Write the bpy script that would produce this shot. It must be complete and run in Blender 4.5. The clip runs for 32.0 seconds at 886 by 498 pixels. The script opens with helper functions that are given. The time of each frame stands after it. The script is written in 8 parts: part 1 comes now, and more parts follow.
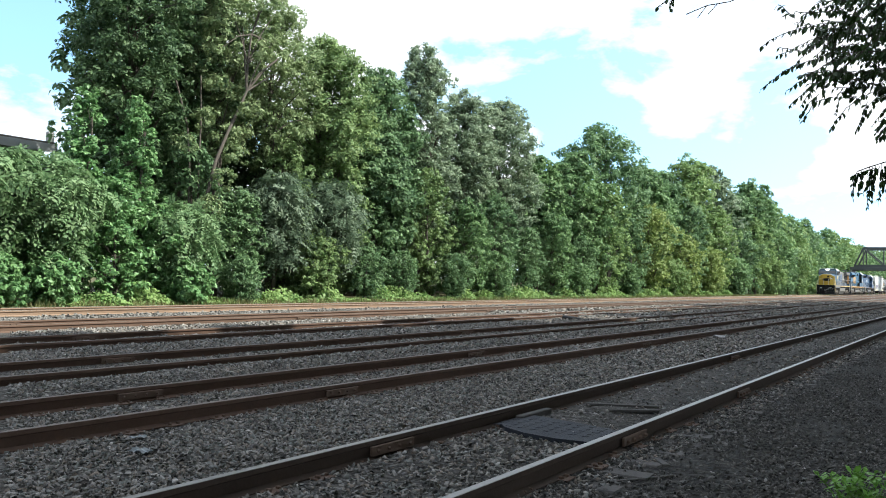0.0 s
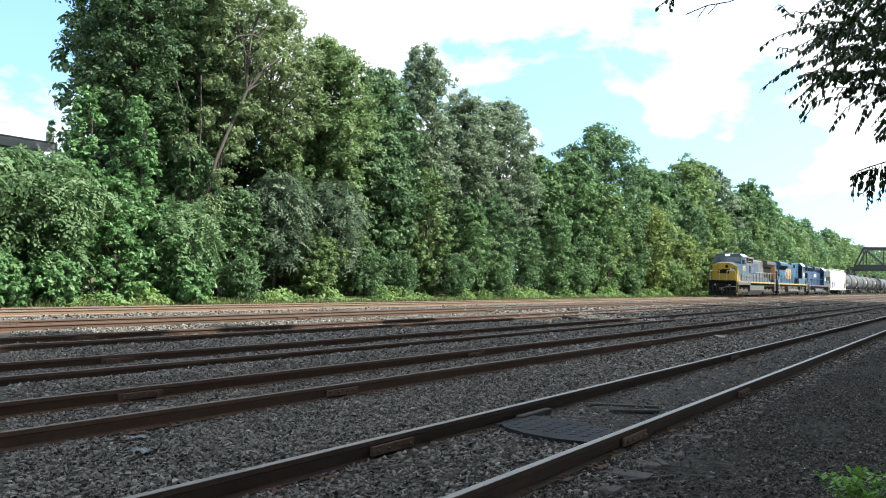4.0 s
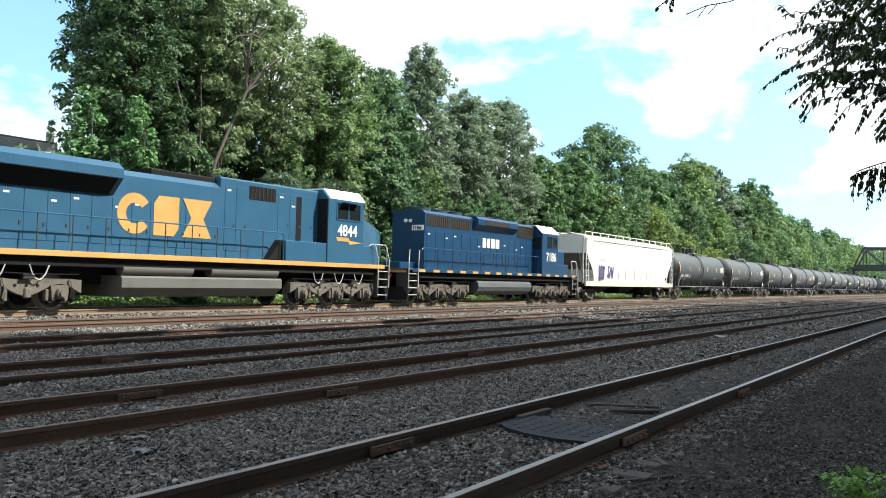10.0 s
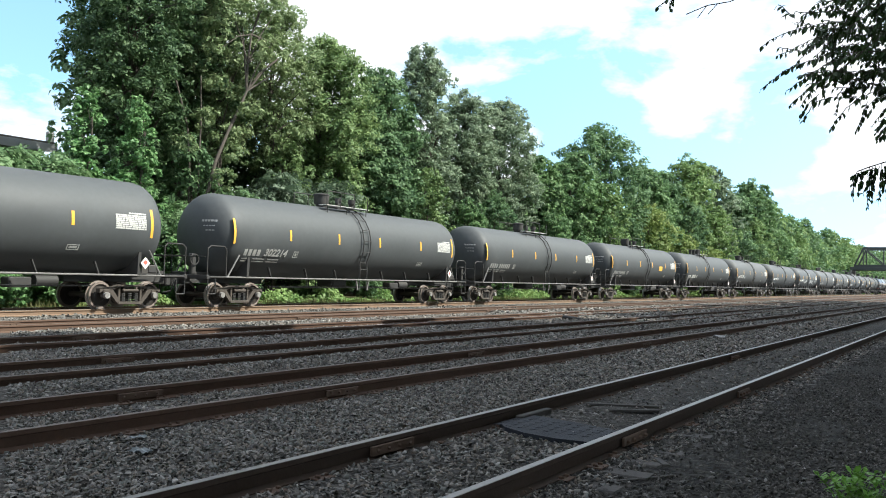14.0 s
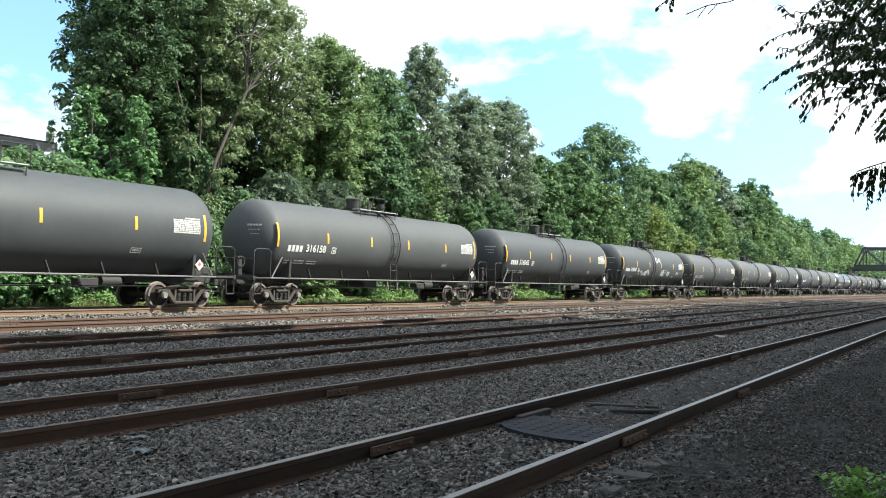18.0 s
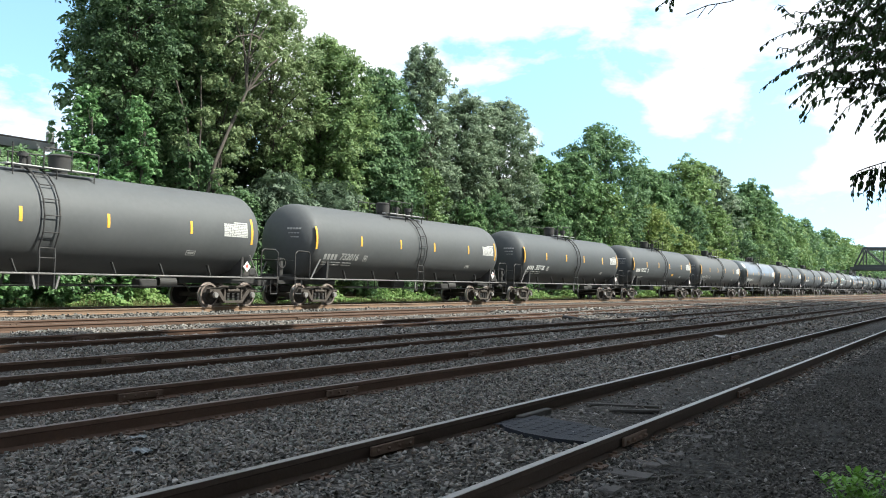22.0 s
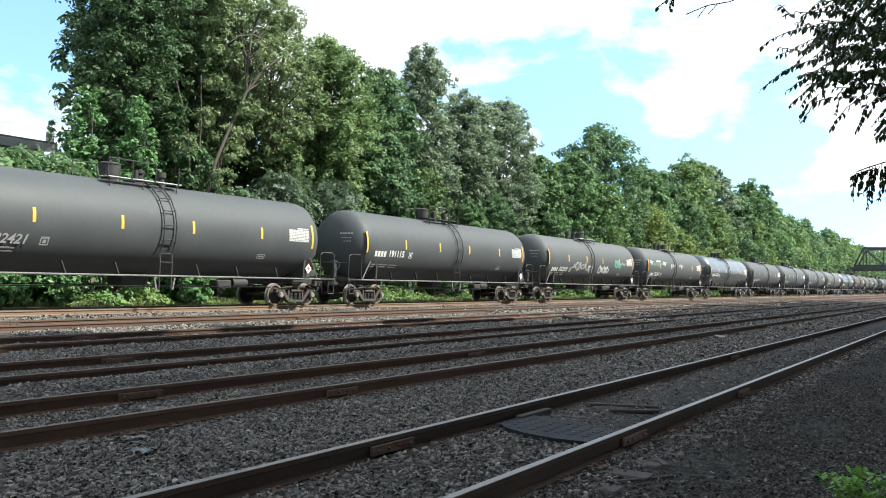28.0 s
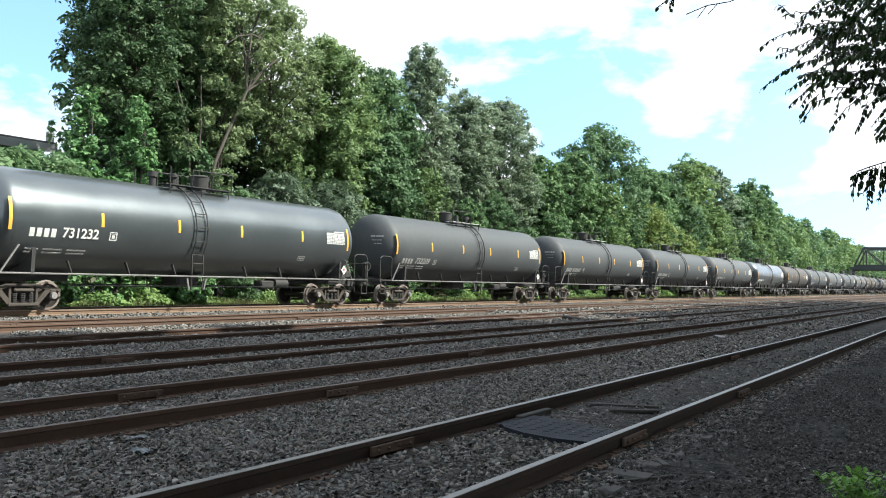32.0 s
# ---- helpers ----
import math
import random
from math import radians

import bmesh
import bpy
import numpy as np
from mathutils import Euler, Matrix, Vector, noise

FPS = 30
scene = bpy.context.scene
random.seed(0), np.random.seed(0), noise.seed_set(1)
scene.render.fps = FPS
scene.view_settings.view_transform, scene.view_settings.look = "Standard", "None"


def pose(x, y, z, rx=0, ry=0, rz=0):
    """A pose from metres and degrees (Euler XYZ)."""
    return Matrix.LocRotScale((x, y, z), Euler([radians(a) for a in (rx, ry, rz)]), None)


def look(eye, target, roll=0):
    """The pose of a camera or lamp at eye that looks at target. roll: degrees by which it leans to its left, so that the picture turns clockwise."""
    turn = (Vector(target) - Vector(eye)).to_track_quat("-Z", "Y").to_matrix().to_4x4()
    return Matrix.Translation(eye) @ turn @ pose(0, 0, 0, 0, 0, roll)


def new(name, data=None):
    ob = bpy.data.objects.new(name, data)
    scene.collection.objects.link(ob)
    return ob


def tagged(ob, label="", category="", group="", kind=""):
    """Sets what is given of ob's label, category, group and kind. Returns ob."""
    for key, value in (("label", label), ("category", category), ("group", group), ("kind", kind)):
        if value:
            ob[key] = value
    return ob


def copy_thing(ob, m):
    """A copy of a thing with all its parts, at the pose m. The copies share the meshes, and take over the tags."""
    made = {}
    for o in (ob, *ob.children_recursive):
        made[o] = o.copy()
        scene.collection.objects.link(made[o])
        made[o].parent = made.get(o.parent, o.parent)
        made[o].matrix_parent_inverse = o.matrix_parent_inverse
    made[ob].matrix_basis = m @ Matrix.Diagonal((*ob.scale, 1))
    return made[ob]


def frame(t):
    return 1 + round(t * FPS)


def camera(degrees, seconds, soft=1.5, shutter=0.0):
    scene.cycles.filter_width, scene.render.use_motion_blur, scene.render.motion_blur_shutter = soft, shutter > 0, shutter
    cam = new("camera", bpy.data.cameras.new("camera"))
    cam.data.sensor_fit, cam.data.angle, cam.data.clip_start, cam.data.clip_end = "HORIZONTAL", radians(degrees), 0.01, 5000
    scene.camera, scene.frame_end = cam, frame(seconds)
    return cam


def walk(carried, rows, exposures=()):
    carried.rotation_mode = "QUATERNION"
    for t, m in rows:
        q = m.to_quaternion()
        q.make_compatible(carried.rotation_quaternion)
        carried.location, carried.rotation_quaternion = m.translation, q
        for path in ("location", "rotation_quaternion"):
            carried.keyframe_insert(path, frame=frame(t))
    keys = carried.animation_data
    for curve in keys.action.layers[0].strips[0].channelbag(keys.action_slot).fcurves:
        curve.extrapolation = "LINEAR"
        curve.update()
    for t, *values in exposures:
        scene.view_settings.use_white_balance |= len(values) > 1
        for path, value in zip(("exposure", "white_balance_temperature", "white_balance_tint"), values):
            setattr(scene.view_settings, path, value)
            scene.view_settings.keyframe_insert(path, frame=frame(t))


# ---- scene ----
cam = camera(54.263, 32.0, soft=1.0)
EYE = (0.0, 0.0, 1.364)
YAW, PITCH, ROLL = 32.15, 1.923, 1.516
TURN = Euler((0, 0, radians(YAW - 90))).to_matrix() @ Euler((radians(90 + PITCH), 0, 0)).to_matrix() @ Euler((0, 0, radians(ROLL))).to_matrix()
CAMERA = Matrix.Translation(EYE) @ TURN.to_4x4()
EXPOSURE = [(0.0, 0.03), (3.5, 0.0), (6.0, 0.0), (8.4, -0.12), (10.0, -0.12), (11.2, -0.22), (12.0, -0.52), (13.0, -0.55), (13.7, -0.2), (14.5, -0.1), (19.0, -0.1), (32.0, -0.1)]
walk(cam, [(0.0, CAMERA), (32.0, CAMERA)], exposures=[(t, 0.98 + e, 6440, 3) for t, e in EXPOSURE])

# ---- world and sun ----
SUN_ELEV, SUN_AZ = 46.0, -62.0      # degrees up; azimuth of the sun from +x (anticlockwise)
world = bpy.data.worlds.new("sky")
scene.world = world
world.use_nodes = True
wn, wl = world.node_tree.nodes, world.node_tree.links
wn.clear()
w_out = wn.new("ShaderNodeOutputWorld")
w_bg = wn.new("ShaderNodeBackground")
w_bg.inputs["Strength"].default_value = 0.066
w_sky = wn.new("ShaderNodeTexSky")
w_sky.sky_type = "NISHITA"
w_sky.sun_disc = False
w_sky.sun_elevation = radians(SUN_ELEV)
w_sky.sun_rotation = radians(90 - SUN_AZ)
w_sky.altitude, w_sky.dust_density, w_sky.ozone_density = 50.0, 1.2, 1.0
w_co = wn.new("ShaderNodeTexCoord")
w_lift = wn.new("ShaderNodeVectorMath")
w_lift.operation = "ADD"
w_lift.inputs[1].default_value = (0.0, 0.0, 0.20)
w_unit = wn.new("ShaderNodeVectorMath")
w_unit.operation = "NORMALIZE"
wl.new(w_co.outputs["Generated"], w_lift.inputs[0])
wl.new(w_lift.outputs[0], w_unit.inputs[0])
wl.new(w_unit.outputs[0], w_sky.inputs["Vector"])


def w_math(op, a, b):
    n = wn.new("ShaderNodeMath")
    n.operation = op
    for k, v in enumerate((a, b)):
        if isinstance(v, (int, float)):
            n.inputs[k].default_value = v
        else:
            wl.new(v, n.inputs[k])
    return n.outputs[0]


w_noise = wn.new("ShaderNodeTexNoise")
w_noise.inputs["Scale"].default_value = 7.0
w_noise.inputs["Detail"].default_value = 9.0
w_noise.inputs["Roughness"].default_value = 0.58
w_noise.inputs["Distortion"].default_value = 0.15
w_map = wn.new("ShaderNodeMapping")
w_map.inputs["Scale"].default_value = (1.0, 1.0, 2.2)
w_map.inputs["Location"].default_value = (3.1, 1.7, 0.4)
wl.new(w_co.outputs["Generated"], w_map.inputs["Vector"])
wl.new(w_map.outputs[0], w_noise.inputs["Vector"])


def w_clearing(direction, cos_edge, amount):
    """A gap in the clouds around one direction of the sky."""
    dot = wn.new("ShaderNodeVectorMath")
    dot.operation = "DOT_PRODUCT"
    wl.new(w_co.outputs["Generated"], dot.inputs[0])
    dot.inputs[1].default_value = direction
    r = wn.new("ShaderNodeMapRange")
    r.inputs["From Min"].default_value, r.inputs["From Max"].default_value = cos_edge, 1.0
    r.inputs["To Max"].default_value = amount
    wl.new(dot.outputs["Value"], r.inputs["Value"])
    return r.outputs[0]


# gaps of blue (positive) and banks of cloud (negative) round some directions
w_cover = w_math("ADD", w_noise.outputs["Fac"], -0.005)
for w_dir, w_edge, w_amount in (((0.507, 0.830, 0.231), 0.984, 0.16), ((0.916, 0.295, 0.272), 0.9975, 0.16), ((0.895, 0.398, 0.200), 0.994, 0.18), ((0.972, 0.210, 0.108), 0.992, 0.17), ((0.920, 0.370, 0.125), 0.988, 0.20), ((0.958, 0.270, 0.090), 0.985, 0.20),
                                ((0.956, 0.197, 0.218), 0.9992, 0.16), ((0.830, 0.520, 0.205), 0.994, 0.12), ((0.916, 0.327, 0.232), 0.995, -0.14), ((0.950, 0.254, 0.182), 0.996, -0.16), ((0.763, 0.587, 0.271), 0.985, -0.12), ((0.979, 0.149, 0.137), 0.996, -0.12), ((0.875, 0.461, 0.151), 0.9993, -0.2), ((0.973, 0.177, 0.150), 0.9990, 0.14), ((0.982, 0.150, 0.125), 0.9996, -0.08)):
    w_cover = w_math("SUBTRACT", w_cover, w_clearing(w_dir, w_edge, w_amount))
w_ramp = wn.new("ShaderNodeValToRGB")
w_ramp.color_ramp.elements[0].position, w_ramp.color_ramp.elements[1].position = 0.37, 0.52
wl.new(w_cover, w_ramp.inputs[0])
w_mix = wn.new("ShaderNodeMix")
w_mix.data_type = "RGBA"
wl.new(w_ramp.outputs["Color"], w_mix.inputs["Factor"])
w_gain = wn.new("ShaderNodeVectorMath")
w_gain.operation = "MULTIPLY"
w_gain.inputs[1].default_value = (3.25, 3.65, 3.55)
wl.new(w_sky.outputs[0], w_gain.inputs[0])
wl.new(w_gain.outputs[0], w_mix.inputs["A"])
w_mix.inputs["B"].default_value = (11.9, 12.0, 13.2, 1)
wl.new(w_mix.outputs["Result"], w_bg.inputs["Color"])
wl.new(w_bg.outputs[0], w_out.inputs[0])

sun = new("sun", bpy.data.lights.new("sun", "SUN"))
sun.data.energy, sun.data.angle, sun.data.color = 5.0, radians(0.53), (1.0, 0.95, 0.885)
SUN_DIR = Vector((math.cos(radians(SUN_ELEV)) * math.cos(radians(SUN_AZ)), math.cos(radians(SUN_ELEV)) * math.sin(radians(SUN_AZ)), math.sin(radians(SUN_ELEV))))
sun.matrix_world = look(SUN_DIR * 100, (0, 0, 0))


# ---- materials ----
def surface(name, color, rough=0.6, metal=0.0, var=0.18, scale=2.5, grain=45.0, bump=0.15, dirt=None, dirty=0.0, dirt_scale=1.2, coat=0.0, island=0.0, spec=0.4, tints=()):
    """A painted, rusted or stone surface: two scales of variation, patches of dirt, fine relief."""
    m = bpy.data.materials.new(name)
    m.use_nodes = True
    n, l = m.node_tree.nodes, m.node_tree.links
    b = n["Principled BSDF"]
    b.inputs["Metallic"].default_value = metal
    b.inputs["Specular IOR Level"].default_value = spec
    b.inputs["Coat Weight"].default_value = coat
    co = n.new("ShaderNodeTexCoord")
    n1, n2 = n.new("ShaderNodeTexNoise"), n.new("ShaderNodeTexNoise")
    for q, s in ((n1, scale), (n2, grain)):
        q.inputs["Scale"].default_value = s
        q.inputs["Detail"].default_value = 5.0
        l.new(co.outputs["Object"], q.inputs["Vector"])
    val = n.new("ShaderNodeMath")
    val.operation = "MULTIPLY_ADD"
    l.new(n1.outputs["Fac"], val.inputs[0])
    val.inputs[1].default_value = 2.4 * var
    val.inputs[2].default_value = 1.0 - 1.2 * var
    val2 = n.new("ShaderNodeMath")
    val2.operation = "MULTIPLY_ADD"
    l.new(n2.outputs["Fac"], val2.inputs[0])
    val2.inputs[1].default_value = 1.3 * var
    l.new(val.outputs[0], val2.inputs[2])
    last = val2.outputs[0]
    if island:
        g = n.new("ShaderNodeNewGeometry")
        a = n.new("ShaderNodeMath")
        a.operation = "MULTIPLY_ADD"
        l.new(g.outputs["Random Per Island"], a.inputs[0])
        a.inputs[1].default_value = island
        l.new(last, a.inputs[2])
        last = a.outputs[0]
    mul = n.new("ShaderNodeVectorMath")
    mul.operation = "SCALE"
    mul.inputs[0].default_value = color
    if tints:      # each stone takes one of several colours
        gi = n.new("ShaderNodeNewGeometry")
        cr = n.new("ShaderNodeValToRGB")
        cr.color_ramp.interpolation = "CONSTANT"
        e = cr.color_ramp.elements
        while len(e) < len(tints):
            e.new(0.5)
        for k, (p, c) in enumerate(tints):
            e[k].position, e[k].color = p, (*c, 1)
        l.new(gi.outputs["Random Per Island"], cr.inputs[0])
        l.new(cr.outputs["Color"], mul.inputs[0])
    l.new(last, mul.inputs["Scale"])
    col = mul.outputs[0]
    if dirt:
        n3 = n.new("ShaderNodeTexNoise")
        n3.inputs["Scale"].default_value = dirt_scale
        n3.inputs["Detail"].default_value = 8.0
        n3.inputs["Roughness"].default_value = 0.65
        l.new(co.outputs["Object"], n3.inputs["Vector"])
        r = n.new("ShaderNodeMapRange")
        l.new(n3.outputs["Fac"], r.inputs["Value"])
        r.inputs["From Min"].default_value = 0.72 - 0.4 * dirty
        r.inputs["From Max"].default_value = 0.95 - 0.4 * dirty
        mx = n.new("ShaderNodeMix")
        mx.data_type = "RGBA"
        l.new(r.outputs[0], mx.inputs["Factor"])
        l.new(col, mx.inputs["A"])
        mx.inputs["B"].default_value = (*dirt, 1)
        col = mx.outputs["Result"]
    l.new(col, b.inputs["Base Color"])
    rr = n.new("ShaderNodeMath")
    rr.operation = "MULTIPLY_ADD"
    l.new(n1.outputs["Fac"], rr.inputs[0])
    rr.inputs[1].default_value = 0.25
    rr.inputs[2].default_value = rough - 0.12
    l.new(rr.outputs[0], b.inputs["Roughness"])
    if bump:
        bp = n.new("ShaderNodeBump")
        bp.inputs["Strength"].default_value = bump
        bp.inputs["Distance"].default_value = 0.01
        l.new(n2.outputs["Fac"], bp.inputs["Height"])
        l.new(bp.outputs[0], b.inputs["Normal"])
    return m


def foliage(name, color, color2, gloss=0.58, through_light=0.34, patch=0.22):
    """Leaves: each leaf differs, patches of another green, light shines through."""
    m = bpy.data.materials.new(name)
    m.use_nodes = True
    n, l = m.node_tree.nodes, m.node_tree.links
    b = n["Principled BSDF"]
    g = n.new("ShaderNodeNewGeometry")
    co = n.new("ShaderNodeTexCoord")
    no = n.new("ShaderNodeTexNoise")
    no.inputs["Scale"].default_value = patch
    no.inputs["Detail"].default_value = 4.0
    l.new(co.outputs["Object"], no.inputs["Vector"])
    add = n.new("ShaderNodeMath")
    add.operation = "MULTIPLY_ADD"
    l.new(g.outputs["Random Per Island"], add.inputs[0])
    add.inputs[1].default_value = 0.55
    l.new(no.outputs["Fac"], add.inputs[2])
    r = n.new("ShaderNodeMapRange")
    r.inputs["From Min"].default_value, r.inputs["From Max"].default_value = 0.42, 1.05
    l.new(add.outputs[0], r.inputs["Value"])
    mx = n.new("ShaderNodeMix")
    mx.data_type = "RGBA"
    l.new(r.outputs[0], mx.inputs["Factor"])
    mx.inputs["A"].default_value, mx.inputs["B"].default_value = (*color, 1), (*color2, 1)
    l.new(mx.outputs["Result"], b.inputs["Base Color"])
    b.inputs["Roughness"].default_value = gloss * 0.85
    b.inputs["Specular IOR Level"].default_value = 0.2
    t = n.new("ShaderNodeBsdfTranslucent")
    l.new(mx.outputs["Result"], t.inputs["Color"])
    sh = n.new("ShaderNodeMixShader")
    sh.inputs[0].default_value = through_light
    l.new(b.outputs[0], sh.inputs[1])
    l.new(t.outputs[0], sh.inputs[2])
    l.new(sh.outputs[0], n["Material Output"].inputs["Surface"])
    return m


def ground_material():
    """Grey crushed stone between the tracks, black cinders beside the camera, brown soil under the trees."""
    m = bpy.data.materials.new("ground")
    m.use_nodes = True
    n, l = m.node_tree.nodes, m.node_tree.links
    b = n["Principled BSDF"]
    co = n.new("ShaderNodeTexCoord")
    sep = n.new("ShaderNodeSeparateXYZ")
    l.new(co.outputs["Object"], sep.inputs[0])

    def tex(scale, detail=5.0):
        q = n.new("ShaderNodeTexNoise")
        q.inputs["Scale"].default_value, q.inputs["Detail"].default_value = scale, detail
        l.new(co.outputs["Object"], q.inputs["Vector"])
        return q.outputs["Fac"]

    vor = n.new("ShaderNodeTexVoronoi")
    vor.inputs["Scale"].default_value = 26.0
    l.new(co.outputs["Object"], vor.inputs["Vector"])
    cell = n.new("ShaderNodeSeparateColor")
    l.new(vor.outputs["Color"], cell.inputs[0])

    def ramp(src, stops):
        r = n.new("ShaderNodeValToRGB")
        e = r.color_ramp.elements
        while len(e) < len(stops):
            e.new(0.5)
        for k, (p, c) in enumerate(stops):
            e[k].position, e[k].color = p, (*c, 1)
        l.new(src, r.inputs[0])
        return r.outputs["Color"]

    def mixed(fac, a, c):
        q = n.new("ShaderNodeMix")
        q.data_type = "RGBA"
        l.new(fac, q.inputs["Factor"])
        l.new(a, q.inputs["A"])
        l.new(c, q.inputs["B"])
        return q.outputs["Result"]

    def band(y0, y1, wobble):
        a = n.new("ShaderNodeMath")
        a.operation = "MULTIPLY_ADD"
        l.new(tex(0.9), a.inputs[0])
        a.inputs[1].default_value = wobble
        l.new(sep.outputs["Y"], a.inputs[2])
        r = n.new("ShaderNodeMapRange")
        r.inputs["From Min"].default_value, r.inputs["From Max"].default_value = y0 + wobble / 2, y1 + wobble / 2
        l.new(a.outputs[0], r.inputs["Value"])
        return r.outputs[0]

    stone = ramp(cell.outputs[0], [(0.0, (0.030, 0.027, 0.024)), (0.5, (0.066, 0.060, 0.054)), (0.9, (0.125, 0.117, 0.107)), (1.0, (0.26, 0.25, 0.23))])
    cinder = ramp(tex(9.0, 8.0), [(0.35, (0.020, 0.019, 0.018)), (0.6, (0.046, 0.043, 0.039)), (0.78, (0.095, 0.088, 0.080))])
    tan = ramp(tex(14.0, 8.0), [(0.3, (0.055, 0.050, 0.045)), (0.55, (0.11, 0.10, 0.09)), (0.75, (0.22, 0.21, 0.195))])
    soil = ramp(tex(3.0, 8.0), [(0.3, (0.05, 0.05, 0.025)), (0.7, (0.12, 0.11, 0.06))])
    c = mixed(band(2.6, 4.9, 1.6), cinder, stone)
    c = mixed(band(20.2, 21.2, 0.9), c, tan)
    c = mixed(band(26.2, 27.0, 0.8), c, soil)
    l.new(c, b.inputs["Base Color"])
    b.inputs["Roughness"].default_value = 0.9
    b.inputs["Specular IOR Level"].default_value = 0.12
    bp = n.new("ShaderNodeBump")
    bp.inputs["Strength"].default_value, bp.inputs["Distance"].default_value = 0.9, 0.03
    l.new(vor.outputs["Distance"], bp.inputs["Height"])
    l.new(bp.outputs[0], b.inputs["Normal"])
    return m


GROUND = ground_material()
STONES = surface("crushed_stone", (0.1, 0.1, 0.1), 0.75, var=0.3, scale=3, grain=90, bump=0.4, dirt=(0.17, 0.135, 0.095), dirty=0.10, dirt_scale=0.5,
                 spec=0.2, tints=((0.0, (0.056, 0.053, 0.048)), (0.14, (0.118, 0.109, 0.098)), (0.28, (0.158, 0.138, 0.119)), (0.42, (0.128, 0.129, 0.119)), (0.56, (0.182, 0.169, 0.154)), (0.70, (0.092, 0.085, 0.080)), (0.82, (0.212, 0.199, 0.181)), (0.92, (0.138, 0.114, 0.094)), (0.985, (0.300, 0.285, 0.260))))
PALE_STONES = surface("pale_crushed_stone", (0.082, 0.078, 0.071), 0.85, var=0.25, scale=3, grain=60, bump=0.3, island=1.3)
CINDERS = surface("cinder_stone", (0.03, 0.03, 0.03), 0.85, var=0.3, scale=2, grain=60, bump=0.3, spec=0.2, tints=((0.0, (0.034, 0.032, 0.030)), (0.25, (0.054, 0.050, 0.045)), (0.5, (0.072, 0.068, 0.063)), (0.75, (0.082, 0.076, 0.070)), (0.9, (0.115, 0.110, 0.104)), (0.985, (0.22, 0.21, 0.20))))
RAIL_RUST = surface("rail_rust", (0.072, 0.044, 0.032), 0.8, spec=0.2, var=0.3, scale=1.5, grain=40, bump=0.25, dirt=(0.125, 0.070, 0.046), dirty=0.38)
# rust of the main track, with sunlight put into its paler colour
RAIL_RUST_SUNLIT = surface("rail_rust_sunlit", (0.17, 0.115, 0.078), 0.8, var=0.3, scale=1.0, grain=40, bump=0.25, dirt=(0.22, 0.115, 0.062), dirty=0.3, dirt_scale=0.5)
RAIL_TOP = surface("rail_polished", (0.50, 0.50, 0.49), 0.36, 0.9, var=0.2, scale=2, grain=30, bump=0.03)
RAIL_DARK = surface("rail_dark_web", (0.046, 0.033, 0.026), 0.85, var=0.3, scale=1.5, grain=40, bump=0.25, spec=0.15, dirt=(0.085, 0.052, 0.036), dirty=0.3)
RAIL_ORANGE = surface("rail_rust_orange", (0.085, 0.052, 0.036), 0.8, var=0.3, scale=1.0, grain=40, bump=0.25, dirt=(0.19, 0.085, 0.04), dirty=0.3, dirt_scale=0.6)
RAIL_WORN = surface("rail_worn_top", (0.19, 0.18, 0.17), 0.45, 0.8, var=0.3, scale=1.5, grain=30, bump=0.06, dirt=(0.11, 0.095, 0.085), dirty=0.35, dirt_scale=1.5)
RAIL_DULL = surface("rail_dull_top", (0.105, 0.080, 0.066), 0.6, 0.2, var=0.25, scale=2, grain=30, bump=0.1)
RUST = surface("rust", (0.075, 0.047, 0.033), 0.85, var=0.3, grain=50, bump=0.3)
TIE_WOOD = surface("weathered_tie", (0.050, 0.046, 0.043), 0.9, var=0.35, scale=4, grain=30, bump=0.5)
BARK = surface("bark", (0.07, 0.06, 0.05), 0.9, var=0.3, scale=2, grain=18, bump=0.6)
LEAF_MID = foliage("leaf_mid", (0.083, 0.161, 0.074), (0.203, 0.318, 0.134))
LEAF_DARK = foliage("leaf_dark", (0.079, 0.151, 0.076), (0.186, 0.292, 0.134))
# distance haze is put into the next two leaf colours, raised and paler
LEAF_BRIGHT = foliage("leaf_bright", (0.125, 0.214, 0.080), (0.264, 0.368, 0.144))
LEAF_GREY = foliage("leaf_grey_green", (0.127, 0.182, 0.116), (0.278, 0.354, 0.228))
# leaf_dark scaled down: the maple's own shade is put into its leaf colour
LEAF_MAPLE_SHADED = foliage("leaf_maple_shaded", (0.054, 0.102, 0.051), (0.125, 0.198, 0.087))
LEAF_IVY = foliage("leaf_ivy", (0.099, 0.217, 0.085), (0.223, 0.368, 0.155), gloss=0.40)
LEAF_SILVER = foliage("leaf_silver_green", (0.071, 0.114, 0.069), (0.162, 0.218, 0.142))
LEAF_PALE = foliage("leaf_pale", (0.132, 0.200, 0.094), (0.280, 0.348, 0.172))
LEAF_SUMAC = foliage("leaf_sumac", (0.093, 0.177, 0.078), (0.197, 0.292, 0.140))
LEAF_OLIVE = foliage("leaf_olive", (0.108, 0.180, 0.074), (0.249, 0.343, 0.140))
LEAF_YELLOW = foliage("leaf_yellowing", (0.140, 0.212, 0.066), (0.300, 0.368, 0.124))


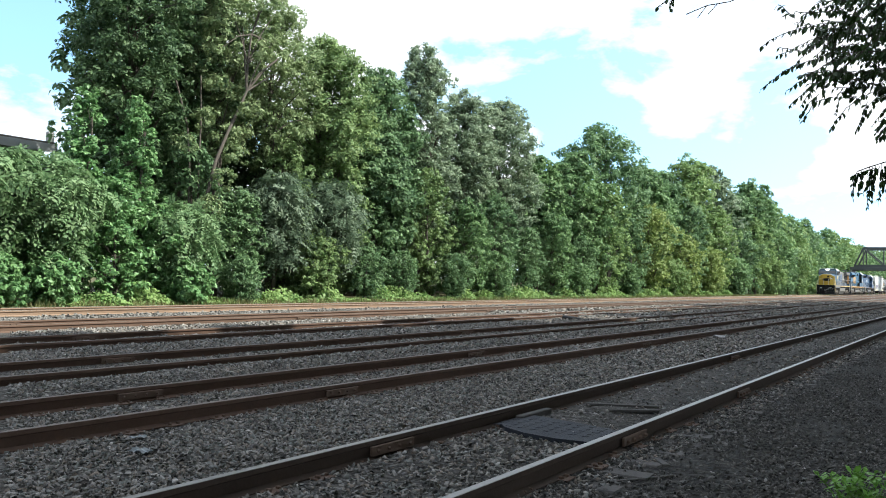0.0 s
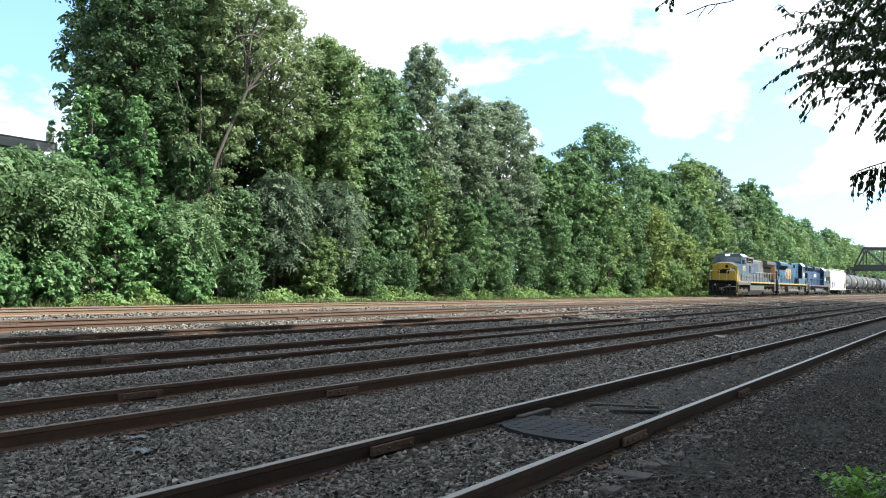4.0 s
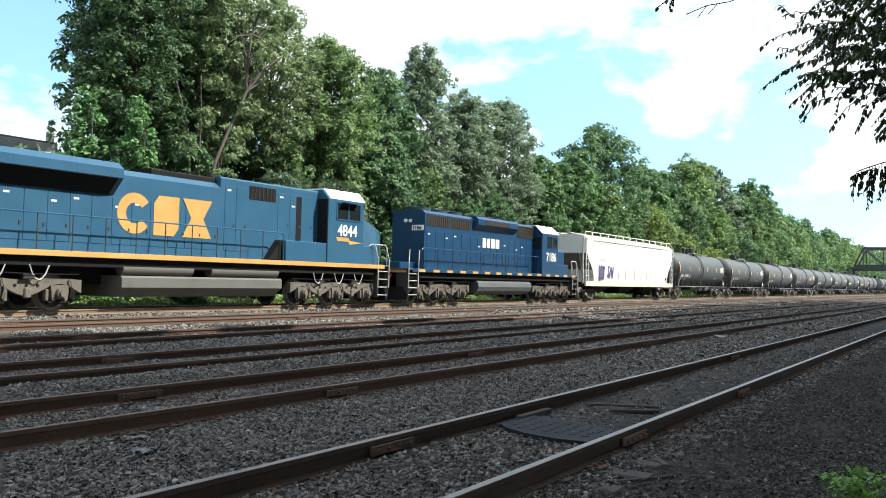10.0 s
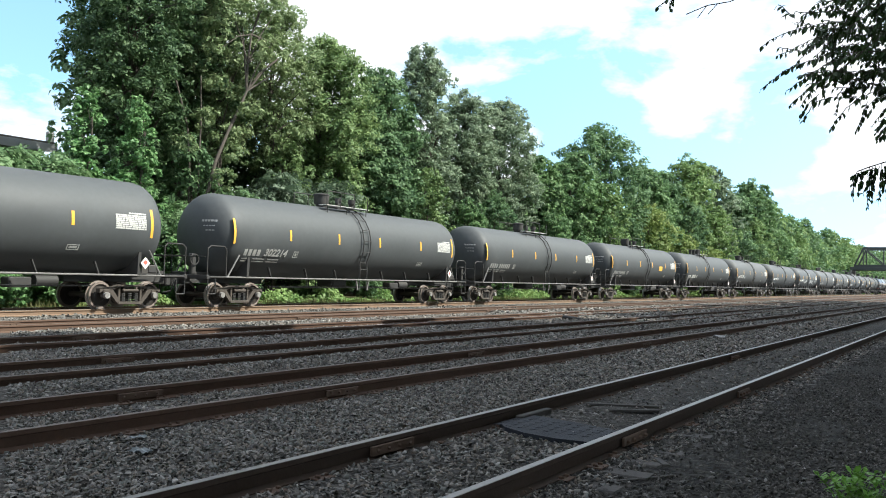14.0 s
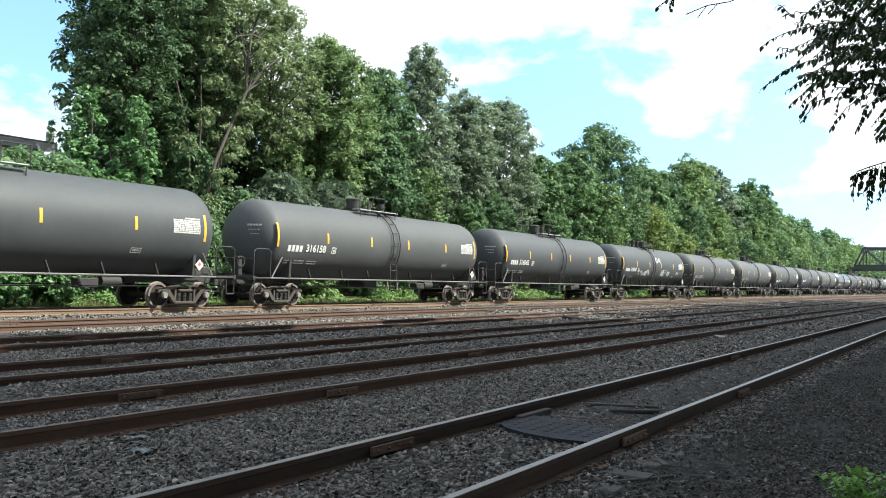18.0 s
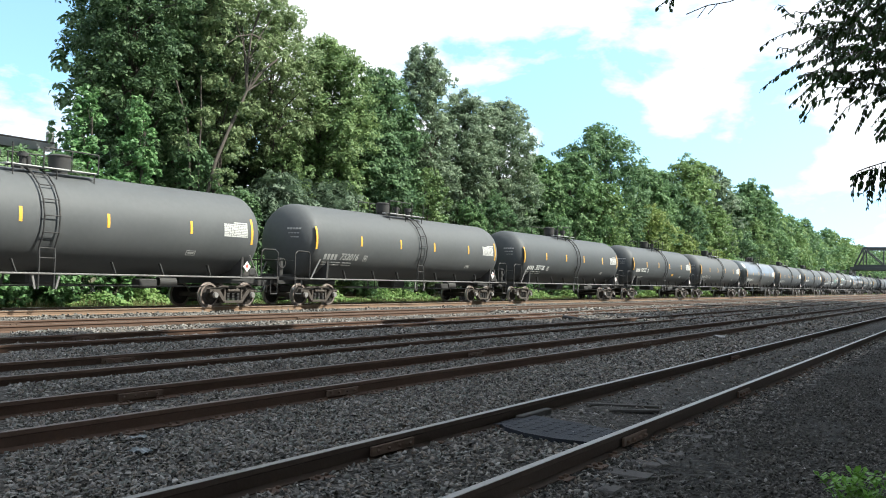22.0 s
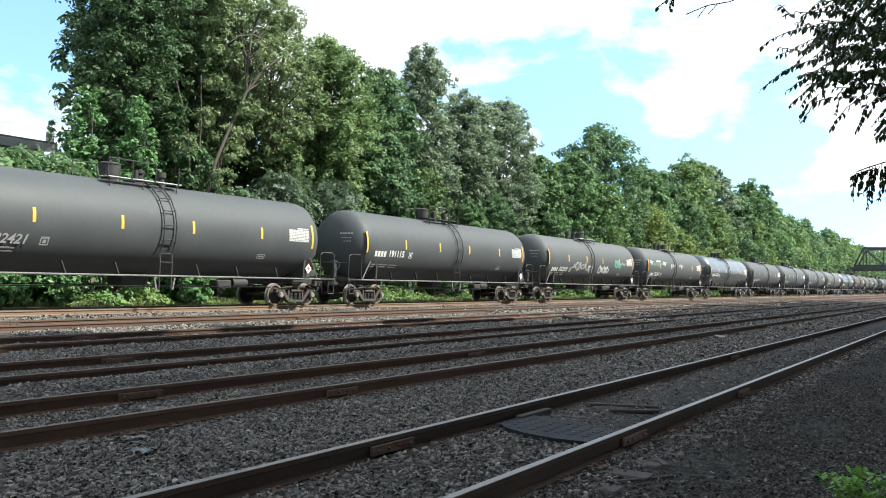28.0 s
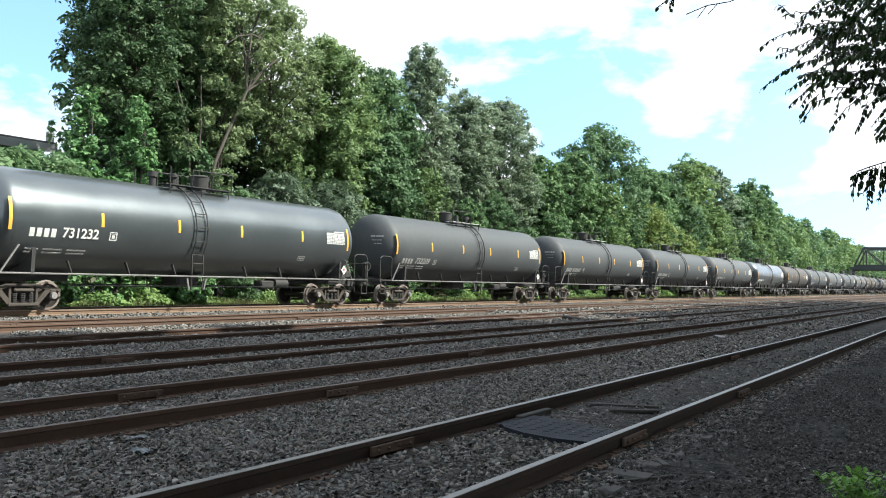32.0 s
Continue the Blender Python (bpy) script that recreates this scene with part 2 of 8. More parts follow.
# ---- mesh building ----
class Shape:
    def __init__(self):
        self.v, self.f = [], []

    def add(self, verts, faces):
        k = len(self.v)
        self.v += [tuple(p) for p in verts]
        self.f += [tuple(i + k for i in q) for q in faces]
        return self

    def box(self, x0, x1, y0, y1, z0, z1, c=0.0):
        if c <= 0:
            vs = [(x, y, z) for z in (z0, z1) for y in (y0, y1) for x in (x0, x1)]
            return self.add(vs, [(0, 2, 3, 1), (4, 5, 7, 6), (0, 1, 5, 4), (2, 6, 7, 3), (0, 4, 6, 2), (1, 3, 7, 5)])
        lo, hi = (x0, y0, z0), (x1, y1, z1)
        vs, at = [], {}
        for sx in (0, 1):
            for sy in (0, 1):
                for sz in (0, 1):
                    s = (sx, sy, sz)
                    for a in range(3):
                        p = [(hi[k] - (0 if k == a else c)) if s[k] else (lo[k] + (0 if k == a else c)) for k in range(3)]
                        at[s, a] = len(vs)
                        vs.append(p)
        fs = []
        for a in range(3):
            b, d = (a + 1) % 3, (a + 2) % 3
            for e in (0, 1):
                def key(i, j):
                    s = [0, 0, 0]
                    s[a], s[b], s[d] = e, i, j
                    return tuple(s)
                q = [at[key(i, j), a] for i, j in ((0, 0), (1, 0), (1, 1), (0, 1))]
                fs.append(q if e else q[::-1])
            for i in (0, 1):
                for j in (0, 1):
                    def end(e):
                        s = [0, 0, 0]
                        s[a], s[b], s[d] = e, i, j
                        return tuple(s)
                    q = [at[end(0), b], at[end(0), d], at[end(1), d], at[end(1), b]]
                    fs.append(q if i != j else q[::-1])
        for sx in (0, 1):
            for sy in (0, 1):
                for sz in (0, 1):
                    q = [at[(sx, sy, sz), a] for a in range(3)]
                    fs.append(q if (sx + sy + sz) % 2 else q[::-1])
        return self.add(vs, fs)

    def cyl(self, p0, p1, r0, r1=None, n=10, cap=True):
        r1 = r0 if r1 is None else r1
        p0, p1 = Vector(p0), Vector(p1)
        d = (p1 - p0).normalized()
        a = d.orthogonal().normalized()
        b = d.cross(a)
        vs = []
        for p, r in ((p0, r0), (p1, r1)):
            for k in range(n):
                t = 2 * math.pi * k / n
                vs.append(p + a * (r * math.cos(t)) + b * (r * math.sin(t)))
        fs = [(k, (k + 1) % n, n + (k + 1) % n, n + k) for k in range(n)]
        if cap:
            fs += [tuple(range(n))[::-1], tuple(range(n, 2 * n))]
        return self.add(vs, fs)

    def tube(self, pts, r, n=6):
        for a, b in zip(pts, pts[1:]):
            self.cyl(a, b, r, r, n)
        return self

    def prism_x(self, prof, x0, x1):
        n = len(prof)
        vs = [(x0, y, z) for y, z in prof] + [(x1, y, z) for y, z in prof]
        return self.add(vs, [(k, (k + 1) % n, n + (k + 1) % n, n + k) for k in range(n)] + [tuple(range(n))[::-1], tuple(range(n, 2 * n))])

    def prism_y(self, prof, y0, y1):
        n = len(prof)
        vs = [(x, y0, z) for x, z in prof] + [(x, y1, z) for x, z in prof]
        return self.add(vs, [(k, (k + 1) % n, n + (k + 1) % n, n + k) for k in range(n)] + [tuple(range(n))[::-1], tuple(range(n, 2 * n))])

    def prism_z(self, prof, z0, z1):
        n = len(prof)
        vs = [(x, y, z0) for x, y in prof] + [(x, y, z1) for x, y in prof]
        return self.add(vs, [(k, (k + 1) % n, n + (k + 1) % n, n + k) for k in range(n)] + [tuple(range(n))[::-1], tuple(range(n, 2 * n))])

    def lathe_x(self, prof, cy, cz, n=24):
        vs = [(x, cy + r * math.cos(2 * math.pi * k / n), cz + r * math.sin(2 * math.pi * k / n)) for x, r in prof for k in range(n)]
        fs = []
        for j in range(len(prof) - 1):
            for k in range(n):
                k2 = (k + 1) % n
                fs.append((j * n + k, j * n + k2, (j + 1) * n + k2, (j + 1) * n + k))
        m = len(prof) - 1
        fs += [tuple(range(n))[::-1], tuple(range(m * n, m * n + n))]
        return self.add(vs, fs)

    def ring_y(self, cx, cz, r0, r1, y0, y1, a0=0.0, a1=360.0, n=20):
        """A flat ring, or a sector of one, facing along y."""
        m = n + 1
        vs = []
        for y in (y0, y1):
            for r in (r0, r1):
                for k in range(m):
                    t = radians(a0 + (a1 - a0) * k / n)
                    vs.append((cx + r * math.cos(t), y, cz + r * math.sin(t)))
        fs = []
        for k in range(n):
            fs += [(k, k + 1, m + k + 1, m + k), (2 * m + k, 3 * m + k, 3 * m + k + 1, 2 * m + k + 1),
                   (k, 2 * m + k, 2 * m + k + 1, k + 1), (m + k, m + k + 1, 3 * m + k + 1, 3 * m + k)]
        if a1 - a0 < 359.9:
            fs += [(0, m, 3 * m, 2 * m), (n, 2 * m + n, 3 * m + n, m + n)]
        return self.add(vs, fs)

    def mesh(self, name, mat, smooth=35.0):
        me = bpy.data.meshes.new(name)
        me.from_pydata(self.v, [], self.f)
        bm = bmesh.new()
        bm.from_mesh(me)
        bmesh.ops.recalc_face_normals(bm, faces=bm.faces)
        bm.to_mesh(me)
        bm.free()
        if smooth:
            me.shade_smooth()
            me.set_sharp_from_angle(angle=radians(smooth))
        me.materials.append(mat)
        return me


def part(name, shape, mat, parent, label="", at=None, smooth=35.0):
    """One mesh object under a thing or a part; shape: a Shape, or a mesh to share."""
    me = shape if isinstance(shape, bpy.types.Mesh) else shape.mesh(name, mat, smooth)
    ob = new(name, me)
    ob.parent = parent
    if at is not None:
        ob.matrix_basis = at
    if label:
        ob["label"] = label
    return ob


def thing(name, label, category, group="", kind="", at=None):
    ob = new(name)
    ob.empty_display_size = 0.3
    if at is not None:
        ob.matrix_basis = at
    return tagged(ob, label, category, group, kind)


def array_mesh(name, verts, faces, mat):
    """A mesh of equal polygons from numpy arrays."""
    me = bpy.data.meshes.new(name)
    nf, k = faces.shape
    me.vertices.add(len(verts))
    me.vertices.foreach_set("co", np.ascontiguousarray(verts, dtype=np.float32).ravel())
    me.loops.add(nf * k)
    me.loops.foreach_set("vertex_index", np.ascontiguousarray(faces, dtype=np.int32).ravel())
    me.polygons.add(nf)
    me.polygons.foreach_set("loop_start", np.arange(0, nf * k, k, dtype=np.int32))
    me.update(calc_edges=True)
    me.materials.append(mat)
    return me


rng = np.random.default_rng(7)

# ---- ground ----
TRACKS = [("f", 3.58, 0.0), ("e", 7.60, 0.0), ("d", 11.02, 0.0), ("c", 14.95, 0.02), ("b", 19.05, 0.065), ("a", 23.80, 0.135)]
# height of the ground across the yard: ballast is heaped between the far tracks and hides the feet of their rails
PROFILE = [(-4000, -0.25), (-40, -0.25), (-2, -0.25), (1.2, -0.22), (2.2, -0.19), (2.75, -0.165), (2.95, -0.150), (4.20, -0.150), (4.45, -0.165), (5.6, -0.15), (6.7, -0.165), (8.45, -0.165), (8.75, -0.14), (9.3, -0.055), (9.9, -0.07), (10.16, -0.115), (10.4, -0.14),
           (11.65, -0.14), (11.9, -0.115), (12.3, -0.075), (13.6, -0.065), (14.05, -0.10), (14.35, -0.125), (15.55, -0.12), (15.85, -0.09), (16.6, -0.04), (17.5, -0.05), (18.1, -0.09), (18.45, -0.10), (19.65, -0.10), (19.95, -0.10), (21.3, -0.09), (23.8, -0.03), (25.8, -0.05), (27.0, -0.18), (29.0, -0.15), (40, 0.3), (4000, 0.3)]
PROFILE_Y, PROFILE_Z = zip(*PROFILE)


def ground_z(x, y):
    z = np.interp(y, PROFILE_Y, PROFILE_Z)
    return z + 0.012 * np.sin(x * 2.1 + 3 * np.sin(y * 1.3)) * np.sin(y * 2.7 + 1.1 * np.sin(x * 0.7))


def make_ground():
    xs = np.concatenate([[-4000, -1000, -300, -100, -40], np.arange(-15, 40, 0.25), np.arange(40, 130, 1.0), np.arange(130, 400, 6.0), [500, 800, 1500, 4000]])
    ys = np.concatenate([[-4000, -1000, -300, -100, -40, -15, -6], np.arange(-3, 20, 0.2), np.arange(20, 32, 0.4), [34, 38, 45, 60, 100, 300, 1000, 4000]])
    gx, gy = np.meshgrid(xs, ys)
    gz = ground_z(gx, gy)
    v = np.stack([gx.ravel(), gy.ravel(), gz.ravel()], 1)
    nx, ny = len(xs), len(ys)
    i = (np.arange(ny - 1)[:, None] * nx + np.arange(nx - 1)[None, :]).ravel()
    f = np.stack([i, i + 1, i + 1 + nx, i + nx], 1)
    me = array_mesh("ground", v, f, GROUND)
    me.shade_smooth()
    tagged(new("ground", me), "railway yard ground of grey ballast, black cinders and soil", "ground", kind="structure")


make_ground()

CUBE_F = np.array([(0, 2, 3, 1), (4, 5, 7, 6), (0, 1, 5, 4), (2, 6, 7, 3), (0, 4, 6, 2), (1, 3, 7, 5)])


def scatter_stones(name, x, y, size, mat, label, lift=0.25):
    """Angular stones, each a chipped block of its own shape and turn."""
    n = len(x)
    c = np.array([(a, b, d) for d in (-1, 1) for b in (-1, 1) for a in (-1, 1)], dtype=float)
    v = c[None] * rng.uniform(0.35, 1.0, (n, 8, 3)) * rng.uniform(0.55, 1.2, (n, 1, 3)) * np.array([1.7, 1.1, 0.36])
    q = rng.normal(size=(n, 4)) * np.array([1.0, 0.38, 0.38, 1.0])
    q /= np.linalg.norm(q, axis=1, keepdims=True)
    w, a, b, d = q.T
    m = np.stack([1 - 2 * (b * b + d * d), 2 * (a * b - d * w), 2 * (a * d + b * w), 2 * (a * b + d * w), 1 - 2 * (a * a + d * d), 2 * (b * d - a * w),
                  2 * (a * d - b * w), 2 * (b * d + a * w), 1 - 2 * (a * a + b * b)], 1).reshape(n, 3, 3)
    v = np.einsum("nij,nkj->nki", m, v) * (size * 0.5)[:, None, None]
    v += np.stack([x, y, ground_z(x, y) + size * lift * rng.uniform(0.2, 1.0, n)], 1)[:, None, :]
    f = (CUBE_F[1:][None] + (np.arange(n) * 8)[:, None, None]).reshape(-1, 4)
    tagged(new(name, array_mesh(name, v.reshape(-1, 3), f, mat)), label, "ballast", kind="stuff")


def in_view(x, y, margin=3.0):
    a = np.degrees(np.arctan2(y, x))
    return (a > 3.0 - margin) & (a < 55.5 + margin) & (np.hypot(x, y) > 2.0)


def make_ballast():
    n = 600000
    x, y = rng.uniform(0.5, 34, n), rng.uniform(2.4, 20.3, n)
    d = x * 0.867 + y * 0.4985
    keep = in_view(x, y) & (rng.random(n) < np.clip((9.0 / d) ** 1.6, 0, 1))
    for _, ty, _ in TRACKS:
        for s in (-0.752, 0.752):
            keep &= np.abs(y - ty - s) > 0.085
    # fines have filled the siding, where few stones show
    keep &= ~((np.abs(y - 3.58) < 0.70) & (rng.random(n) < 0.45 + 0.45 * (x > 8.5)))
    keep &= ~((y < 2.85) & (rng.random(n) < 0.6))
    x, y, d = x[keep], y[keep], d[keep]
    size = rng.uniform(0.017, 0.046, len(x)) * np.clip(d / 12, 1, 1.7)
    scatter_stones("ballast", x, y, size, STONES, "loose grey crushed stone ballast between the tracks")
    n = 34000
    x, y = 33 + 70 * rng.random(n) ** 1.7, rng.uniform(4.3, 20.3, n)
    keep = in_view(x, y)
    for _, ty, _ in TRACKS:
        for s in (-0.752, 0.752):
            keep &= np.abs(y - ty - s) > 0.1
    x, y = x[keep], y[keep]
    scatter_stones("ballast", x, y, rng.uniform(0.07, 0.15, len(x)), STONES, "loose grey crushed stone ballast far along the tracks")
    n = 26000
    x, y = 6 + 74 * rng.random(n) ** 1.4, rng.uniform(20.0, 26.4, n)
    keep = np.ones(n, bool)
    for s in (-0.752, 0.752):
        keep &= np.abs(y - 23.8 - s) > 0.1
    x, y = x[keep], y[keep]
    scatter_stones("pale_ballast", x, y, rng.uniform(0.05, 0.11, len(x)), PALE_STONES, "pale sunlit crushed stone around the main track")
    n = 120000
    x, y = rng.uniform(1.5, 34, n), rng.uniform(0.1, 2.9, n)
    d = x * 0.867 + y * 0.4985
    clump = np.sin(x * 1.7 + 2 * np.sin(y * 2.2)) + np.sin(y * 3.1 + x * 0.6)
    keep = in_view(x, y) & (rng.random(n) < np.clip((9.0 / d) ** 1.5, 0, 1)) & (clump + rng.normal(0, 0.8, n) > -0.9)
    x, y = x[keep], y[keep]
    scatter_stones("cinder_gravel", x, y, rng.uniform(0.012, 0.038, len(x)), CINDERS, "dark cinders and small stones beside the siding")


make_ballast()


# ---- tracks ----
RAIL_PROF = [(-0.035, 0.0), (-0.037, -0.035), (-0.012, -0.05), (-0.009, -0.13), (-0.07, -0.152), (-0.07, -0.165), (0.07, -0.165), (0.07, -0.152), (0.009, -0.13), (0.012, -0.05), (0.037, -0.035), (0.035, 0.0)]
X_START, X_END = -25.0, 420.0


def make_track(letter, ty, tz):
    tr = thing("railway_track", {"f": "siding with polished rails and half-buried wooden ties", "a": "main track with rusted rails coloured tan as in sunlight", "b": "track with orange-brown rusted rails"}.get(letter, "disused-looking track with dark brown rusted rails"),
               "railway track", "parallel tracks", at=pose(0, ty, tz))
    for side in (-0.752, 0.752):
        r = part("rail", Shape().prism_x(RAIL_PROF, X_START, X_END), {"a": RAIL_RUST_SUNLIT, "b": RAIL_ORANGE, "f": RAIL_DARK}.get(letter, RAIL_RUST), tr, at=pose(0, side, 0), smooth=0)
        part("railhead", Shape().prism_x([(-0.031, 0.003), (-0.022, 0.005), (0.022, 0.005), (0.031, 0.003), (0.031, -0.004), (-0.031, -0.004)], X_START, X_END),
             {"f": RAIL_WORN, "a": RAIL_TOP}.get(letter, RAIL_DULL), r, "worn running surface", smooth=0)
    return tr


TRACK_OB = {t[0]: make_track(*t) for t in TRACKS}


# ---- trees ----
def leaves(centres, radii, count, size, seed, squash=0.8, droop=0.25, long=1.0, frond=0):
    """Leaf blades on the shells of a set of boughs: vertices and faces of folded diamonds."""
    g = np.random.default_rng(seed)
    lobes, lobe_r = np.array(centres, float), np.array(radii, float)
    per = 20
    dd = g.normal(size=(len(lobes), per, 3)) + np.array([0, 0, 0.25])
    dd /= np.linalg.norm(dd, axis=2, keepdims=True)
    sub_r = (lobe_r[:, None] * g.uniform(0.16, 0.36, (len(lobes), per))).ravel()
    subs = lobes[:, None, :] + dd * (lobe_r[:, None] * g.uniform(0.5, 1.05, (len(lobes), per)))[:, :, None] * np.array([1, 1, squash])
    subs[:, :, 2] -= 0.22 * np.linalg.norm((subs - lobes[:, None, :])[:, :, :2], axis=2)      # boughs droop at their ends
    subs = subs.reshape(-1, 3)
    keep = subs[:, 2] > 0.15
    subs, sub_r = subs[keep], sub_r[keep]
    out = (dd.reshape(-1, 3))[keep]
    w = sub_r ** 2
    idx = g.choice(len(subs), count, p=w / w.sum())
    d = g.normal(size=(count, 3)) + out[idx] * 0.6 + np.array([0, 0, 0.25])
    d /= np.linalg.norm(d, axis=1, keepdims=True)
    rr = sub_r[idx] * (1 - 0.6 * g.random(count) ** 2.0) * (1 + 0.18 * g.normal(size=count))
    p = subs[idx] + d * rr[:, None] * np.array([1, 1, 0.75])
    nrm = d * 0.7 + out[idx] * 0.35 + np.array([0, 0, 0.60]) + g.normal(0, 0.42, (count, 3))
    nrm /= np.linalg.norm(nrm, axis=1, keepdims=True)
    t = np.cross(nrm, g.normal(size=(count, 3)))
    t[:, 2] -= droop
    t /= np.linalg.norm(t, axis=1, keepdims=True)
    b = np.cross(nrm, t)
    if frond:      # feathered leaves: pairs of narrow leaflets along a drooping stalk
        u = (np.arange(frond) + 1.0) / frond
        stalk = size * 4.2 * g.uniform(0.7, 1.2, count)
        down = np.array([0, 0, -1.0])
        q = p[:, None, None] + (t[:, None] * u[None, :, None] + down * 0.28 * (u ** 2)[None, :, None])[:, :, None] * stalk[:, None, None, None]
        side = np.array([-1.0, 1.0])[None, None, :, None]
        t2 = b[:, None, None] * side * 0.85 + t[:, None, None] * 0.45 + down * 0.22 + g.normal(0, 0.12, (count, frond, 2, 3))
        t2 /= np.linalg.norm(t2, axis=3, keepdims=True)
        n2 = np.broadcast_to(nrm[:, None, None], t2.shape)
        p = (q + t2 * size * 0.6).reshape(-1, 3)
        t, nrm = t2.reshape(-1, 3), n2.reshape(-1, 3)
        b = np.cross(nrm, t)
        count = len(p)
    s = size * g.uniform(0.6, 1.25, count)[:, None]
    l = t * s * 0.62 * long
    wv = b * s * 0.34
    fold = nrm * s * 0.10
    v = np.stack([p - l, p + wv + fold, p + l, p - wv + fold], 1).reshape(-1, 3)
    k = np.arange(count) * 4
    f = np.concatenate([np.stack([k, k + 1, k + 2], 1), np.stack([k, k + 2, k + 3], 1)], 0)
    f = f.reshape(2, count, 3).transpose(1, 0, 2).reshape(-1, 3)
    return v, f


def crown_boughs(seed, h, r, base, n, bough, widest=0.5):
    """Boughs spread round the outside of a crown: its heart stays open and dark."""
    g = random.Random(seed)
    out = []
    half = (h - base) / 2
    for k in range(n):
        u = (k + 0.5) / n
        a = k * 2.39996 + g.uniform(-0.35, 0.35)
        z = base + (h - base) * (0.05 + 0.90 * u)
        side = (u / widest if u < widest else (1 - u) / (1 - widest))
        ring = r * math.sqrt(max(0.0, 1 - (1 - side) ** 2.2)) * g.uniform(0.72, 1.06)
        br = r * bough * g.uniform(0.75, 1.30)
        ring = max(0.0, ring - 0.85 * br)
        out.append(((math.cos(a) * ring, math.sin(a) * ring, min(z, h - br * 0.55)), br))
    for k in range(n // 5):      # smaller growth inside, round the trunk
        a, u = k * 2.1, (k + 0.5) / (n // 5)
        out.append(((math.cos(a) * r * 0.25, math.sin(a) * r * 0.25, base + (h - base) * (0.2 + 0.72 * u)), r * bough * 1.15))
    out.append(((g.uniform(-0.3, 0.3), g.uniform(-0.3, 0.3), h - r * bough * 0.6), r * bough * 0.8))
    return out


def tree(name, seed, h, r, base, boughs, count, size, leaf_mat, label, at, long=1.0, frond=0, bough=0.34, widest=0.5, squash=0.8, group="trees along the line", proto=None):
    if proto is not None:
        ob = copy_thing(proto, at)
        return tagged(ob, label)
    t = thing(name, label, "tree", group, at=at)
    cl = crown_boughs(seed, h, r, base, boughs, bough, widest)
    s = Shape()
    g = random.Random(seed + 5)
    lean = (g.uniform(-0.05, 0.05), g.uniform(-0.05, 0.05))
    top = h * 0.85
    pts = [Vector((lean[0] * z + 0.12 * math.sin(z * 0.7 + seed), lean[1] * z + 0.10 * math.cos(z * 0.9 + seed), z)) for z in np.linspace(-0.4, top, 8)]
    r0 = 0.016 * h + 0.03
    for k in range(7):
        s.cyl(pts[k], pts[k + 1], r0 * (1 - k / 8.0), r0 * (1 - (k + 1) / 8.0), 8, cap=False)
    for (c, cr) in cl:
        c = Vector(c)
        z = max(0.6, c.z - cr * 0.9 - 0.14 * h * g.random())
        k = min(6, max(0, int((z + 0.4) / (top + 0.4) * 7)))
        a = pts[k].lerp(pts[min(7, k + 1)], 0.5)
        mid = a.lerp(c, 0.5) + Vector((0, 0, 0.12 * (c - a).length))
        br = r0 * 0.34 * (1 - k / 9.0)
        s.cyl(a, mid, br, br * 0.65, 5, cap=False).cyl(mid, c, br * 0.65, br * 0.2, 5, cap=False)
    part("trunk", s, BARK, t)
    v, f = leaves([c for c, _ in cl], [q for _, q in cl], count, size, seed, squash, long=long, frond=frond)
    ob = new("crown", array_mesh("crown", v, f, leaf_mat))
    ob.parent = t
    return t


LINE_TREES = [  # x, y, height, crown radius, crown base, leaf, leaf size, boughs, bough size, where the crown is widest
    (26.0, 33.6, 18.8, 3.5, 6.4, "maple", 0.17, 60, 0.33, 0.45), (30.2, 34.8, 19.4, 3.7, 6.0, "dark", 0.19, 52, 0.34, 0.5), (30.6, 32.8, 17.8, 2.9, 6.6, "pale", 0.16, 36, 0.31, 0.55), (34.3, 32.4, 16.4, 2.8, 6.0, "pale", 0.16, 34, 0.33, 0.55),
    (38.6, 32.4, 15.4, 3.7, 3.0, "olive", 0.18, 60, 0.32, 0.55), (44.8, 33.2, 15.0, 3.5, 2.6, "dark", 0.19, 52, 0.33, 0.5), (41.9, 31.2, 10.2, 2.9, 3.0, "dark", 0.19, 40, 0.33, 0.5), (49.4, 33.0, 17.8, 3.1, 2.4, "grey", 0.17, 58, 0.31, 0.45),
    (55.2, 33.2, 15.6, 3.4, 2.2, "grey", 0.18, 50, 0.33, 0.5), (60.0, 32.4, 15.8, 3.6, 3.0, "grey", 0.18, 50, 0.33, 0.6), (66.6, 32.6, 12.4, 3.2, 1.4, "mid", 0.20, 36, 0.34, 0.55), (73.6, 32.2, 13.6, 4.1, 1.2, "mid", 0.21, 46, 0.32, 0.5),
    (83.2, 33.6, 17.5, 5.7, 3.0, "dark", 0.24, 60, 0.28, 0.6), (96.0, 33.2, 15.0, 4.4, 1.2, "mid", 0.25, 40, 0.32, 0.5), (104.0, 33.8, 15.4, 4.4, 1.0, "dark", 0.26, 40, 0.32, 0.5), (113.6, 33.2, 18.4, 5.2, 1.0, "bright", 0.27, 48, 0.30, 0.55),
    (126.5, 33.8, 18.8, 4.8, 1.0, "grey", 0.29, 44, 0.31, 0.55), (138.5, 33.6, 15.8, 4.8, 1.0, "dark", 0.32, 36, 0.33, 0.5), (150.5, 33.6, 19.2, 5.6, 1.0, "mid", 0.34, 42, 0.31, 0.55)]
